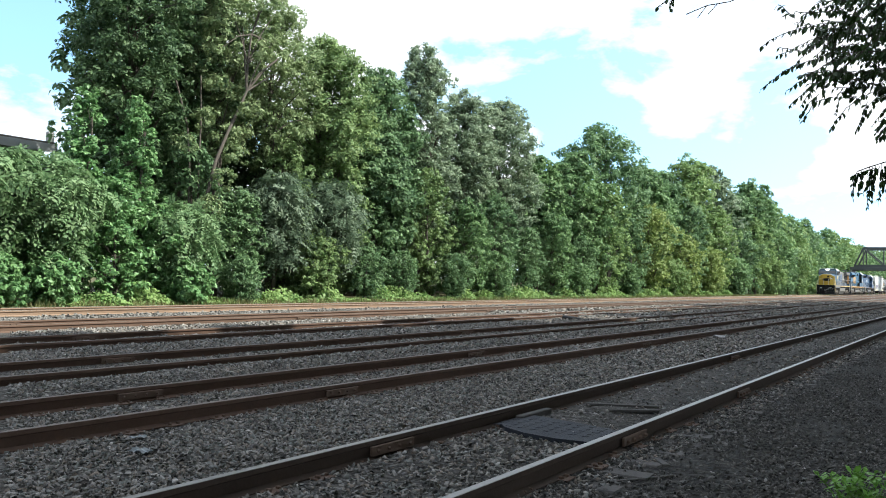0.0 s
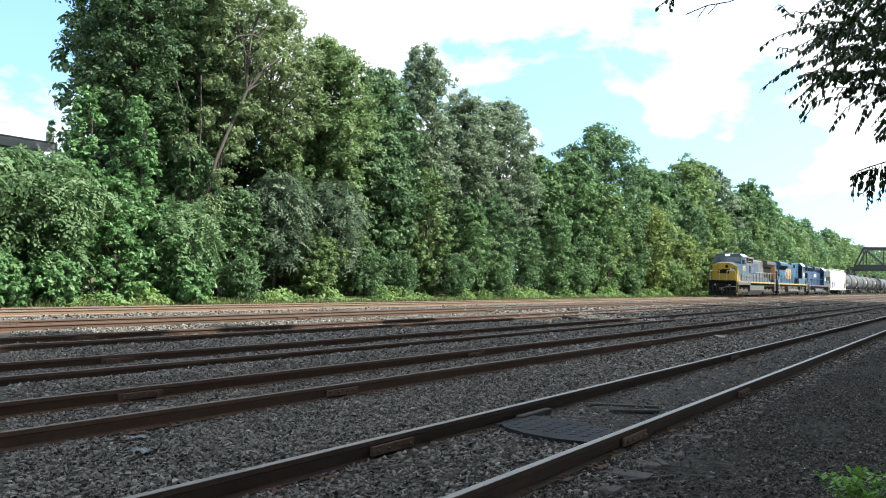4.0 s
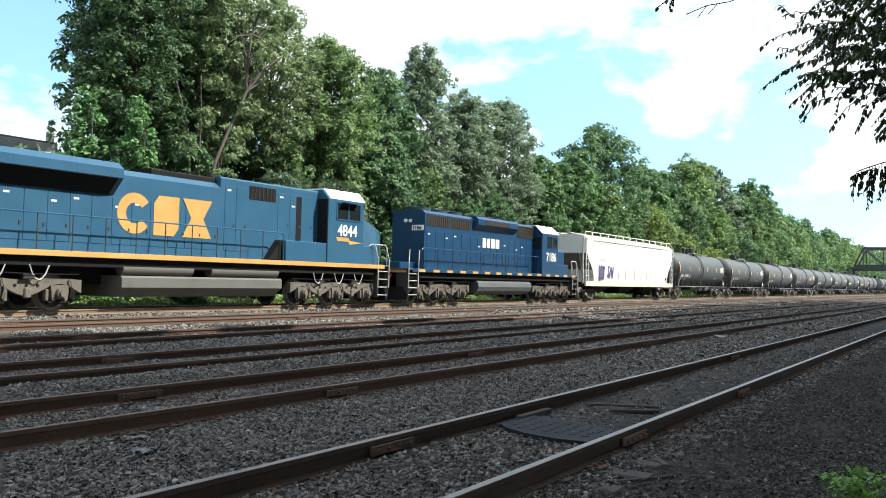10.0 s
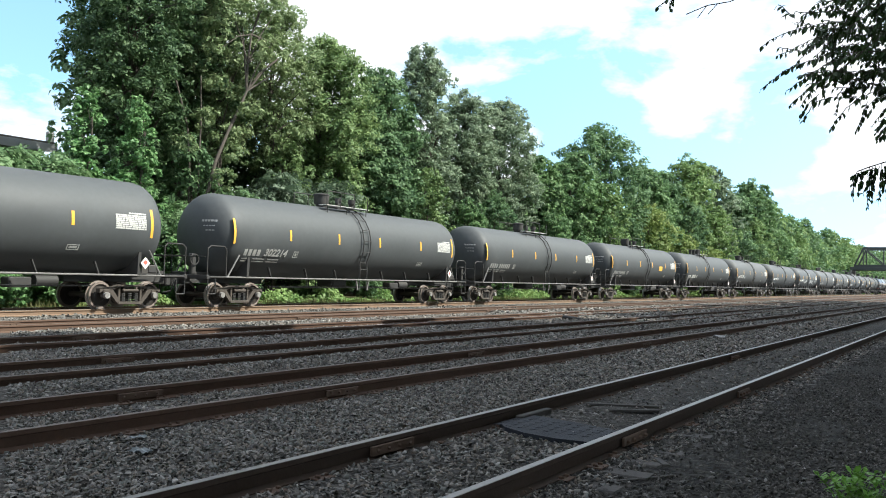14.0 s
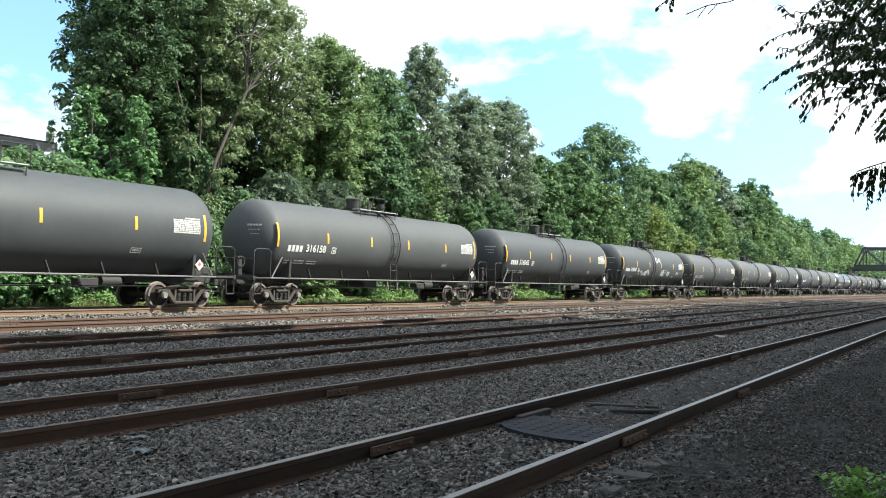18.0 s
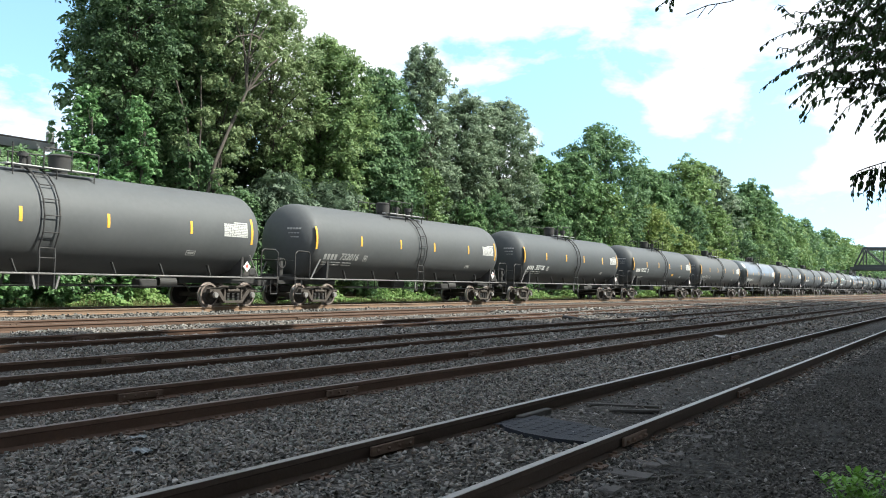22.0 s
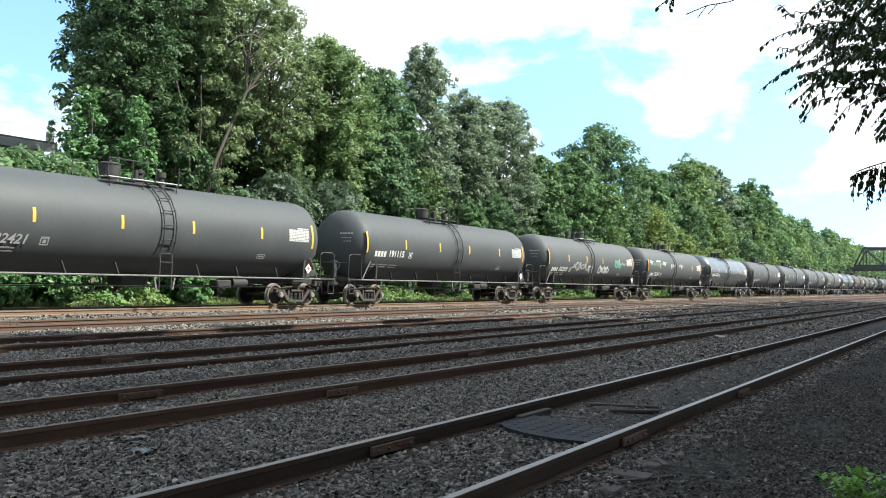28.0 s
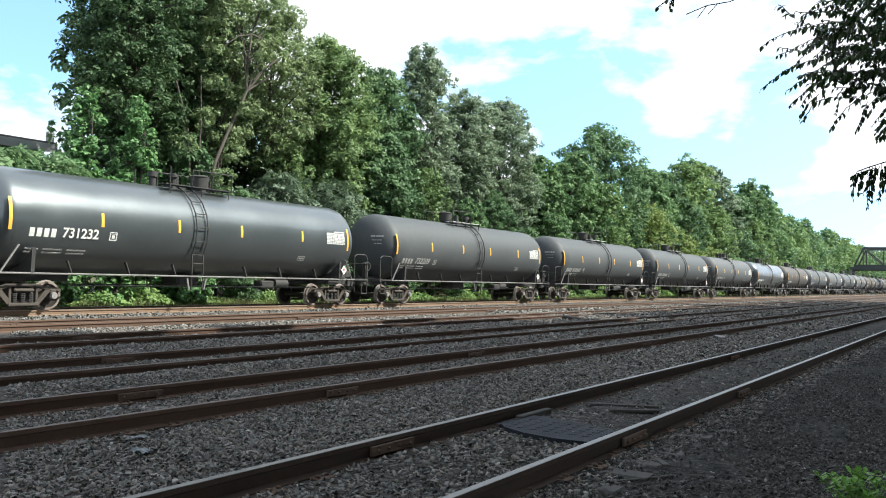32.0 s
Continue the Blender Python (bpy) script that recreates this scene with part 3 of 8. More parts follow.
LEAF = {"dark": LEAF_DARK, "maple": LEAF_MAPLE_SHADED, "mid": LEAF_MID, "grey": LEAF_GREY, "bright": LEAF_BRIGHT, "ivy": LEAF_IVY, "pale": LEAF_PALE, "sumac": LEAF_SUMAC, "silver": LEAF_SILVER, "olive": LEAF_OLIVE, "yellow": LEAF_YELLOW}
TREE_WORDS = {"maple": "large dark green maple, dense crown coloured darker for shade", "dark": "dense dark green broadleaf tree in full leaf", "mid": "tall green broadleaf tree with lumpy crown", "grey": "grey-green open-crowned tree with thin branches", "olive": "olive green maple with spreading layered boughs",
              "bright": "sunlit yellow-green broadleaf tree", "pale": "thin pale-leaved tree with its bare trunk showing"}
SHRUBS = [  # x, y, height, radius, leaf
    (15.2, 29.6, 6.0, 2.0, "sumac"), (17.6, 29.5, 6.2, 1.8, "sumac"), (19.6, 29.5, 5.9, 1.6, "sumac"), (21.5, 30.4, 9.0, 1.35, "ivy"), (23.9, 30.1, 8.6, 1.5, "ivy"), (22.3, 29.3, 5.2, 1.7, "ivy"), (24.9, 29.3, 4.4, 1.5, "ivy"), (25.6, 29.2, 4.6, 1.7, "sumac"),
    (14.4, 28.4, 2.0, 1.2, "ivy"), (16.8, 28.3, 2.2, 1.2, "ivy"), (18.9, 28.2, 2.0, 1.0, "ivy"), (25.4, 28.3, 2.4, 1.2, "ivy"), (28.8, 28.6, 2.2, 1.1, "dark"),
    (29.9, 30.2, 5.6, 1.7, "dark"), (34.2, 31.0, 8.6, 2.0, "olive"), (38.2, 30.6, 8.8, 2.2, "olive"), (41.0, 30.3, 7.8, 2.0, "dark"), (27.8, 31.2, 7.0, 1.8, "dark"), (32.6, 30.2, 6.8, 2.3, "silver"), (36.4, 29.8, 6.4, 2.6, "silver"), (34.6, 29.2, 3.8, 1.7, "olive"), (38.6, 28.9, 3.2, 1.3, "dark"), (42.6, 29.4, 3.4, 1.5, "dark"), (46.8, 30.2, 8.9, 2.2, "olive"), (50.6, 29.6, 7.0, 2.1, "mid"), (47.6, 28.7, 3.2, 1.5, "dark"),
    (54.6, 29.6, 7.4, 2.3, "dark"), (53.0, 28.6, 3.4, 1.6, "mid"), (59.4, 29.5, 6.6, 2.5, "dark"), (64.4, 29.5, 8.6, 2.6, "mid"), (67.4, 28.7, 4.2, 2.0, "mid"), (71.2, 29.8, 6.4, 2.4, "dark"), (76.6, 29.6, 10.6, 2.5, "bright"), (80.4, 28.8, 4.0, 2.0, "mid"),
    (83.6, 29.8, 7.4, 2.6, "dark"), (89.0, 29.6, 9.8, 3.0, "yellow"), (93.4, 28.9, 4.4, 2.3, "bright"), (98.6, 29.6, 7.6, 3.2, "yellow"), (104.6, 30.0, 11.4, 3.0, "dark"), (110.0, 29.2, 6.2, 2.9, "yellow"), (116.5, 29.9, 12.0, 3.3, "bright"), (122.5, 29.0, 5.6, 2.8, "mid"), (129.0, 29.8, 9.8, 3.6, "dark"), (137.5, 29.6, 12.4, 3.6, "bright"), (145.5, 29.2, 7.0, 3.4, "bright"), (154.5, 29.8, 11.4, 3.9, "mid"), (165.0, 29.8, 8.6, 4.0, "dark"), (175.0, 29.8, 11.0, 4.0, "bright")]


def make_trees():
    for k, (x, y, h, r, b, leaf, size, n, bough, wide) in enumerate(LINE_TREES):
        thin = leaf == "pale"
        tree("tree", 11 + k, h, r, b, n, 20000 if thin else (48000 if k < 10 else 30000), size * (0.98 if k < 10 else 1.16), LEAF[leaf], TREE_WORDS[leaf] + " beside the railway", pose(x, y, -0.1, 0, 0, 37 * k), bough=bough, widest=wide, squash=0.7)
    made = {}
    for k, (x, y, h, r, leaf) in enumerate(SHRUBS):
        key = (leaf, round(h / 2.0))
        m = pose(x, y + 0.35, -0.2, 0, 0, 71 * k)
        words = {"sumac": "tall shrub with long feathered green leaves", "silver": "shrub with long feathered grey-green leaves", "ivy": "tall mound of glossy vines over a dead trunk", "bright": "sunlit yellow-green shrub at the edge of the wood", "yellow": "yellowing sunlit shrub at the edge of the wood"}.get(leaf, "dense green shrub at the edge of the wood")
        if key in made:
            tree("shrub", 0, 0, 0, 0, 0, 0, 0, None, words, m, proto=made[key])
        else:
            feathered = leaf in ("sumac", "silver")
            made[key] = tree("shrub", 60 + k, h, r, (2.0 if leaf == "silver" else 1.3) if feathered else 0.2, 26, *((1150, 0.17) if feathered else ((9500, 0.16) if leaf == "ivy" else (8500, 0.085 * r))), LEAF[leaf], words, m, bough=0.34, widest=0.72 if feathered else (0.6 if leaf != "ivy" else 0.4), squash=0.45 if feathered else 0.85, group="shrubs along the line", frond=6 if feathered else 0)
            made[key]["category"] = "shrub"
    g = random.Random(4)
    far = [tree("tree", 200 + k, 19.0, 5.6, 0.5, 30, 5200, 0.58, LEAF[leaf], "distant broadleaf tree in the wood beside the railway", pose(162 + 9 * k, 34.5, -1.2 - 1.0 * k), squash=0.8, bough=0.3)
           for k, leaf in enumerate(("mid", "bright", "dark"))]
    x, k = 189.0, 0
    while x < 470:
        copy_thing(far[k % 3], pose(x, 34.5 + 1.0 * math.sin(k * 1.7), -2.2 - 3.2 * g.random() ** 1.3, 0, 0, 50 * k))
        x += 6.5 + 3.5 * g.random()
        k += 1
    for j, (x, h) in enumerate(((27.5, 17.5), (33.5, 17.0), (37.5, 13.0), (43.0, 12.0), (48.0, 14.0), (54.5, 13.0))):
        tree("tree", 240 + j, h, 3.2, 2.0, 34, 9000, 0.34, LEAF_DARK, "shaded dark tree standing deeper in the wood", pose(x, 37.4 + 0.5 * (j % 2), -0.3), bough=0.36)
    # unseen trees added to the left, to darken the ends of the tank cars
    for j in range(11):
        copy_thing(far[j % 3], pose(8 - 9.0 * j, 33.0 + 1.5 * math.sin(j * 1.9), -3.0 - 2.0 * (j % 2), 0, 0, 41 * j))
    # unseen cross row that closes off the low sky light at the left
    for j in range(6):
        copy_thing(far[(j + 1) % 3], pose(-98 - 3.0 * math.sin(j), 26 - 9.0 * j, -1.5, 0, 0, 67 * j))
    inner = tree("tree", 260, 11.5, 3.4, 0.3, 34, 7000, 0.36, LEAF_DARK, "shaded tree deeper in the wood", pose(31, 38.5, -0.3), squash=0.8, bough=0.36)
    for j in range(1, 27):
        copy_thing(inner, pose(31 + j * 4.6, 38.6 + 1.6 * math.sin(j * 2.3), -0.3 - 1.5 * g.random(), 0, 0, 77 * j))
    # unseen trees added on the camera's own side, to shade the near tracks
    near = tree("tree", 301, 26.0, 5.4, 4.0, 40, 8000, 0.75, LEAF_DARK, "unseen tall tree added on the near side to shade the yard", pose(-12, -6.5, -0.2), squash=0.9, group="shade trees")
    # raises or sinks single trees to shape the edge of their shadow
    lift = {4: 0.0, 5: 0.5, 6: 0.8, 7: 0.6, 8: -1.2, 9: -2.2, 10: -2.4, 11: -2.2, 12: -1.4}
    for j in range(1, 22):
        copy_thing(near, pose(-14 + 6.0 * j, -6.2 - 1.2 * (j % 2) + 0.5 * math.sin(j * 1.9), -0.2 + lift.get(j, -1.5 * (j % 3 == 1)), 0, 0, 63 * j))
    # a second unseen row, added to block sun and sky light from behind
    for j in range(10):
        copy_thing(near, pose(-24 + 13.0 * j, -14.0 + math.sin(j), -0.2, 0, 0, 29 * j))

    # a leaning, mostly bare trunk at the edge of the wood
    lt = thing("tree", "leaning tree with a bare pale trunk and thin crown", "tree", "trees along the line", at=pose(27.2, 30.2, -0.2))
    way = [Vector(p) for p in ((-0.5, 0.3, 0.0), (0.15, 0.1, 3.6), (0.85, 0.0, 6.6), (1.6, 0.0, 8.2), (2.2, 0.0, 9.3), (2.7, 0.0, 10.3), (2.8, 0.1, 11.7), (3.1, 0.2, 13.2), (3.7, 0.3, 14.6))]
    s = Shape()
    for k in range(8):
        s.cyl(way[k], way[k + 1], 0.10 - 0.008 * k, 0.10 - 0.008 * (k + 1), 10, cap=False)
    part("trunk", s, BARK, lt)
    for p in (((0.5, 0.5, 0.0), (0.42, 0.6, 6.2), (0.65, 0.8, 8.6), (0.9, 1.2, 10.8)), ((-0.1, 0.7, 0.0), (0.1, 0.8, 6.0), (-0.05, 0.9, 8.2), (-0.5, 1.3, 10.4))):
        part("stem", Shape().tube(p, 0.04, 7), BARK, lt)
    part("limb", Shape().tube([(2.7, 0.0, 10.3), (3.7, -0.2, 11.6), (4.6, -0.2, 12.3)], 0.05, 6), BARK, lt)
    tips = [(4.6, -0.2, 12.6), (2.0, 0.4, 13.9), (3.6, -0.3, 14.9), (2.6, 0.6, 15.3), (5.4, 0.3, 13.4), (1.4, 0.3, 12.2), (5.6, 0.0, 11.9), (4.6, 0.2, 14.6), (6.3, 0.2, 12.6), (3.4, -0.6, 12.4)]
    for k, p in enumerate(tips):
        a = way[5 + k % 3]
        m = a.lerp(Vector(p), 0.5) + Vector((0, 0, 0.2))
        part("limb", Shape().cyl(a, m, 0.05, 0.03, 6, cap=False).cyl(m, p, 0.03, 0.012, 6, cap=False), BARK, lt)
    v, f = leaves(tips + [(0.2, 0.0, 8.6), (1.0, 0.3, 10.4), (-0.8, 0.2, 7.4), (1.9, -0.2, 7.2), (0.3, -0.4, 4.6), (0.9, -0.5, 5.9), (2.5, -0.4, 9.3)], [0.85] * len(tips) + [0.6] * 7, 10000, 0.14, 77, 0.8)
    cr = new("crown", array_mesh("crown", v, f, LEAF_PALE))
    cr.parent = lt


make_trees()


# ---- train ----
SPEED, TRACK_A_Y, TRACK_A_Z = 17.6, 23.8, 0.135
TRAIN = []
TANK_DUSTY = surface("tank_black_dusty", (0.056, 0.061, 0.064), 0.62, var=0.22, scale=0.6, grain=6, bump=0.04, dirt=(0.088, 0.092, 0.094), dirty=0.45, dirt_scale=0.35)
TANK_BROWN = surface("tank_black_brown", (0.054, 0.048, 0.043), 0.64, var=0.25, scale=0.6, grain=6, bump=0.04, dirt=(0.075, 0.06, 0.05), dirty=0.5, dirt_scale=0.4)
TANK_GREY = surface("tank_grey_dusty", (0.072, 0.076, 0.078), 0.64, var=0.2, scale=0.6, grain=6, bump=0.04, dirt=(0.105, 0.104, 0.10), dirty=0.45, dirt_scale=0.4)
# glossy black; the sky's blue-grey sheen is partly put into the base colour
TANK_GLOSS = surface("tank_black_sky_sheen", (0.085, 0.098, 0.104), 0.36, 0.5, var=0.15, scale=0.6, grain=6, bump=0.012, dirt=(0.12, 0.13, 0.14), dirty=0.25, dirt_scale=0.4, coat=0.5, spec=0.8)
FRAME_BLACK = surface("frame_black", (0.035, 0.034, 0.033), 0.7, var=0.3, scale=3, grain=30, bump=0.15, dirt=(0.09, 0.075, 0.06), dirty=0.3)
GALVANISED = surface("galvanised_plank", (0.46, 0.46, 0.45), 0.5, 0.2, var=0.2, scale=3)
PIPE_GREY = surface("pipe_grey", (0.16, 0.155, 0.15), 0.55, var=0.2)
TRUCK_TAN = surface("truck_dusty", (0.105, 0.092, 0.076), 0.8, var=0.3, scale=3, grain=30, bump=0.25, dirt=(0.06, 0.052, 0.045), dirty=0.45, dirt_scale=2.0)
TRUCK_MAT = surface("truck_cast_steel", (0.056, 0.047, 0.040), 0.85, var=0.35, scale=3, grain=30, bump=0.3, dirt=(0.14, 0.105, 0.08), dirty=0.36, dirt_scale=2.5)
TRUCK_GREY = surface("truck_grey", (0.085, 0.073, 0.060), 0.8, var=0.3, scale=3, grain=30, bump=0.25, dirt=(0.07, 0.06, 0.05), dirty=0.4, dirt_scale=2.5)
WHEEL_MAT = surface("wheel_steel", (0.030, 0.025, 0.022), 0.65, 0.2, var=0.3, grain=30, bump=0.2)
TREAD_MAT = surface("wheel_tread", (0.45, 0.44, 0.43), 0.35, 0.9, var=0.15, grain=20, bump=0.02)
REFLECT = surface("yellow_reflector", (0.72, 0.40, 0.06), 0.4, var=0.1)
WHITE_INK = surface("white_stencil", (0.62, 0.62, 0.60), 0.6, var=0.15, scale=5)
PANEL_INK = surface("panel_print", (0.46, 0.46, 0.44), 0.6, var=0.2, scale=8)
FADED_INK = surface("faded_stencil", (0.30, 0.30, 0.29), 0.6, var=0.3, scale=5)
PLACARD = surface("placard_white", (0.75, 0.72, 0.70), 0.5, var=0.1)
PLACARD_RED = surface("placard_red", (0.55, 0.13, 0.10), 0.5, var=0.1)
GRAFFITI_WHITE = surface("paint_pale", (0.42, 0.43, 0.43), 0.6, var=0.2)
GRAFFITI_GREEN = surface("paint_green", (0.10, 0.26, 0.19), 0.6, var=0.2)
GRAFFITI_FAINT = surface("paint_faint_green", (0.12, 0.19, 0.16), 0.65, var=0.3)
GRAFFITI_DARK = surface("paint_violet", (0.075, 0.062, 0.14), 0.6, var=0.3, scale=4)
HOPPER_WHITE = surface("hopper_cream", (0.68, 0.67, 0.62), 0.5, var=0.06, scale=0.8, grain=20, bump=0.03, dirt=(0.56, 0.50, 0.40), dirty=0.34, dirt_scale=0.45)
HOPPER_CREAM = surface("hopper_sill_cream", (0.58, 0.52, 0.40), 0.55, var=0.12, scale=1.2, grain=20, bump=0.03, dirt=(0.40, 0.33, 0.24), dirty=0.35, dirt_scale=1.5)
# brown weathering of the end slope, with its deep shade put into the colour
HOPPER_DIRT_SHADE = surface("hopper_dirty_shaded_end", (0.16, 0.145, 0.125), 0.75, var=0.25, scale=1.5, grain=20, bump=0.05, dirt=(0.28, 0.26, 0.23), dirty=0.35, dirt_scale=1.0)
HOPPER_GREY = surface("hopper_weathered", (0.36, 0.35, 0.33), 0.6, var=0.12, scale=1, bump=0.05)
YELLOW = surface("loco_yellow", (0.40, 0.26, 0.03), 0.42, var=0.12, scale=1.5, bump=0.03, dirt=(0.30, 0.22, 0.09), dirty=0.25)
ORANGE = surface("loco_orange", (0.46, 0.235, 0.085), 0.5, var=0.15, scale=1.5, bump=0.03, dirt=(0.30, 0.18, 0.09), dirty=0.3)
GOLD = surface("loco_gold", (0.44, 0.245, 0.075), 0.5, var=0.2, scale=1.5, bump=0.02, dirt=(0.20, 0.13, 0.07), dirty=0.25)
BLUE_OLD = surface("loco_blue_faded", (0.048, 0.084, 0.122), 0.45, var=0.2, scale=1.2, bump=0.03, dirt=(0.105, 0.10, 0.095), dirty=0.36)
BLUE = surface("loco_blue", (0.023, 0.079, 0.140), 0.42, var=0.16, scale=1.0, bump=0.03, dirt=(0.055, 0.085, 0.11), dirty=0.35)
BLUE_DARK = surface("loco_dark_blue", (0.007, 0.039, 0.092), 0.38, var=0.15, scale=1.0, bump=0.02, dirt=(0.030, 0.055, 0.095), dirty=0.22)
GREY = surface("loco_grey", (0.128, 0.122, 0.107), 0.55, var=0.15, scale=1.0, bump=0.03, dirt=(0.075, 0.061, 0.045), dirty=0.5, dirt_scale=0.8)
GREY_DARK = surface("loco_dark_grey", (0.10, 0.095, 0.09), 0.6, var=0.2, scale=1.5, bump=0.05, dirt=(0.06, 0.055, 0.05), dirty=0.35)
TANK_TAN = surface("fuel_tank_grey", (0.105, 0.10, 0.09), 0.65, var=0.12, scale=1.0, bump=0.04, dirt=(0.085, 0.072, 0.056), dirty=0.4)
# soot and black parts; near-black also puts the shade of recesses into the colour
SOOT_SHADE = surface("soot_and_recess_shade", (0.010, 0.010, 0.010), 0.85, var=0.3, scale=1.5, bump=0.1, spec=0.15)
ROOF_WHITE = surface("roof_white", (0.75, 0.76, 0.78), 0.4, var=0.06)
RAILING = surface("handrail_grey", (0.38, 0.37, 0.34), 0.5, var=0.15)
GLASS_DARK = surface("cab_glass", (0.012, 0.016, 0.018), 0.12, var=0.1, bump=0.0)
HEADLIGHT = bpy.data.materials.new("headlight")
HEADLIGHT.use_nodes = True
HEADLIGHT.node_tree.nodes["Principled BSDF"].inputs["Emission Color"].default_value = (1.0, 0.93, 0.8, 1)
HEADLIGHT.node_tree.nodes["Principled BSDF"].inputs["Emission Strength"].default_value = 12.0

# -- running gear shared by the wagons --
WHEEL = Shape().lathe_x([(-0.07, 0.10), (-0.07, 0.16), (-0.02, 0.20), (-0.03, 0.34), (-0.065, 0.36), (-0.065, 0.455), (-0.035, 0.455), (-0.03, 0.42), (0.065, 0.415), (0.065, 0.35), (0.02, 0.33), (0.03, 0.20), (0.08, 0.16), (0.08, 0.10)], 0, 0, 22)
WHEEL.v = [(y, x, z) for x, y, z in WHEEL.v]
WHEEL_MESH = WHEEL.mesh("wheel", WHEEL_MAT)
WHEEL_RIM = surface("wheel_rim", (0.19, 0.155, 0.135), 0.55, 0.3, var=0.3, scale=4, grain=30, bump=0.15)
WHEEL_MESH.materials.append(WHEEL_RIM)
WHEEL_MESH.materials.append(TREAD_MAT)
for _p in WHEEL_MESH.polygons:
    _c = _p.center
    _r = math.hypot(_c.x, _c.z)
    _p.material_index = 2 if _r > 0.40 and abs(_p.normal.y) < 0.5 else (1 if _r > 0.37 else 0)


def side_frame_mesh():
    s = Shape()
    s.prism_y([(-1.12, 0.50), (-1.12, 0.64), (-0.95, 0.68), (-0.62, 0.70), (-0.42, 0.76), (0.42, 0.76), (0.62, 0.70), (0.95, 0.68), (1.12, 0.64), (1.12, 0.52), (0.98, 0.59), (0.80, 0.60), (0.60, 0.62), (0.40, 0.68), (-0.40, 0.68), (-0.60, 0.62), (-0.80, 0.60), (-0.98, 0.59)], -0.09, 0.09)
    for d in (-1, 1):
        s.prism_y([(d * 0.84, 0.60), (d * 0.66, 0.62), (d * 0.30, 0.17), (d * 0.44, 0.15)], -0.08, 0.08)
        s.box(d * 0.40 - 0.04, d * 0.40 + 0.04, -0.07, 0.07, 0.20, 0.72, 0.01)
        s.box(d * 0.89 - 0.10, d * 0.89 + 0.10, -0.10, 0.09, 0.36, 0.62, 0.02)
        s.cyl((d * 0.89, -0.17, 0.43), (d * 0.89, -0.08, 0.43), 0.095, 0.11, 12)
    s.box(-0.46, 0.46, -0.11, 0.09, 0.14, 0.23, 0.015)
    for x in (-0.24, 0.0, 0.24):
        for z in (0.26, 0.315, 0.37, 0.425, 0.48):
            s.cyl((x, 0, z - 0.018), (x, 0, z + 0.018), 0.085, 0.085, 8)
    s.box(-0.30, 0.30, -0.12, 0.1, 0.53, 0.63, 0.03)
    me = s.mesh("side_frame", TRUCK_MAT)
    me.materials.append(FRAME_BLACK)
    me.materials.append(surface("bearing_cap", (0.24, 0.23, 0.22), 0.5, 0.3, var=0.3, scale=6, grain=30, bump=0.15))
    for p in me.polygons:
        if p.center.y < -0.11 and abs(p.center.x) > 0.75:
            p.material_index = 2
    for p in me.polygons:      # the coil springs are darker than the casting
        if abs(p.center.x) < 0.335 and 0.235 < p.center.z < 0.505:
            p.material_index = 1
    return me


SIDE_FRAME = side_frame_mesh()
BOLSTER = Shape().box(-0.2, 0.2, -1.0, 1.0, 0.50, 0.74, 0.02).cyl((0, 0, 0.7), (0, 0, 0.98), 0.25, 0.25, 14).cyl((-0.89, -0.8, 0.43), (-0.89, 0.8, 0.43), 0.08, 0.08, 8).cyl((0.89, -0.8, 0.43), (0.89, 0.8, 0.43), 0.08, 0.08, 8).box(-0.55, -0.45, -0.75, 0.75, 0.28, 0.42).box(0.45, 0.55, -0.75, 0.75, 0.28, 0.42).mesh("truck", TRUCK_MAT)


def freight_truck(parent, x):
    t = part("truck", BOLSTER, None, parent, at=pose(x, 0, 0))
    for s in (-1, 1):
        part("side_frame", SIDE_FRAME, None, t, at=pose(0, s * 1.0, 0, 0, 0, 0 if s < 0 else 180))
        for d in (-0.89, 0.89):
            w = part("wheel", WHEEL_MESH, None, t, at=pose(d, s * 0.75, 0.42, 0, 0, 0 if s > 0 else 180))
    return t


def coupler(parent, x, d):
    """Draft gear and knuckle at a wagon end; d: the way it points."""
    s = Shape().box(min(x, x + d * 0.75), max(x, x + d * 0.75), -0.09, 0.09, 0.78, 0.98, 0.02)
    e = x + d * 0.75
    s.box(min(e, e + d * 0.22), max(e, e + d * 0.22), -0.16, 0.14, 0.72, 1.02, 0.04)
    s.tube([(e, -0.35, 0.95), (e + d * 0.1, -0.3, 0.55), (e + d * 0.3, -0.15, 0.5)], 0.025)
    part("coupler", s, FRAME_BLACK, parent)


TANK_R, TANK_Z, CAR = 1.50, 2.58, 18.15


def tank_patch(x0, x1, a0, a1, lift=0.006, n=6):
    """A thin sheet laid on the side of the tank between two heights, in degrees above the middle."""
    s = Shape()
    vs, fs = [], []
    for r in (TANK_R - 0.004, TANK_R + lift):
        for k in range(n + 1):
            a = radians(a0 + (a1 - a0) * k / n)
            vs += [(x0, -r * math.cos(a), TANK_Z + r * math.sin(a)), (x1, -r * math.cos(a), TANK_Z + r * math.sin(a))]
    m = 2 * (n + 1)
    for k in range(n):
        i = 2 * k
        fs += [(m + i, m + i + 1, m + i + 3, m + i + 2), (i, i + 2, m + i + 2, m + i), (i + 1, m + i + 1, m + i + 3, i + 3)]
    fs += [(0, m, m + 1, 1), (2 * n, 2 * n + 1, m + 2 * n + 1, m + 2 * n)]
    return s.add(vs, fs)


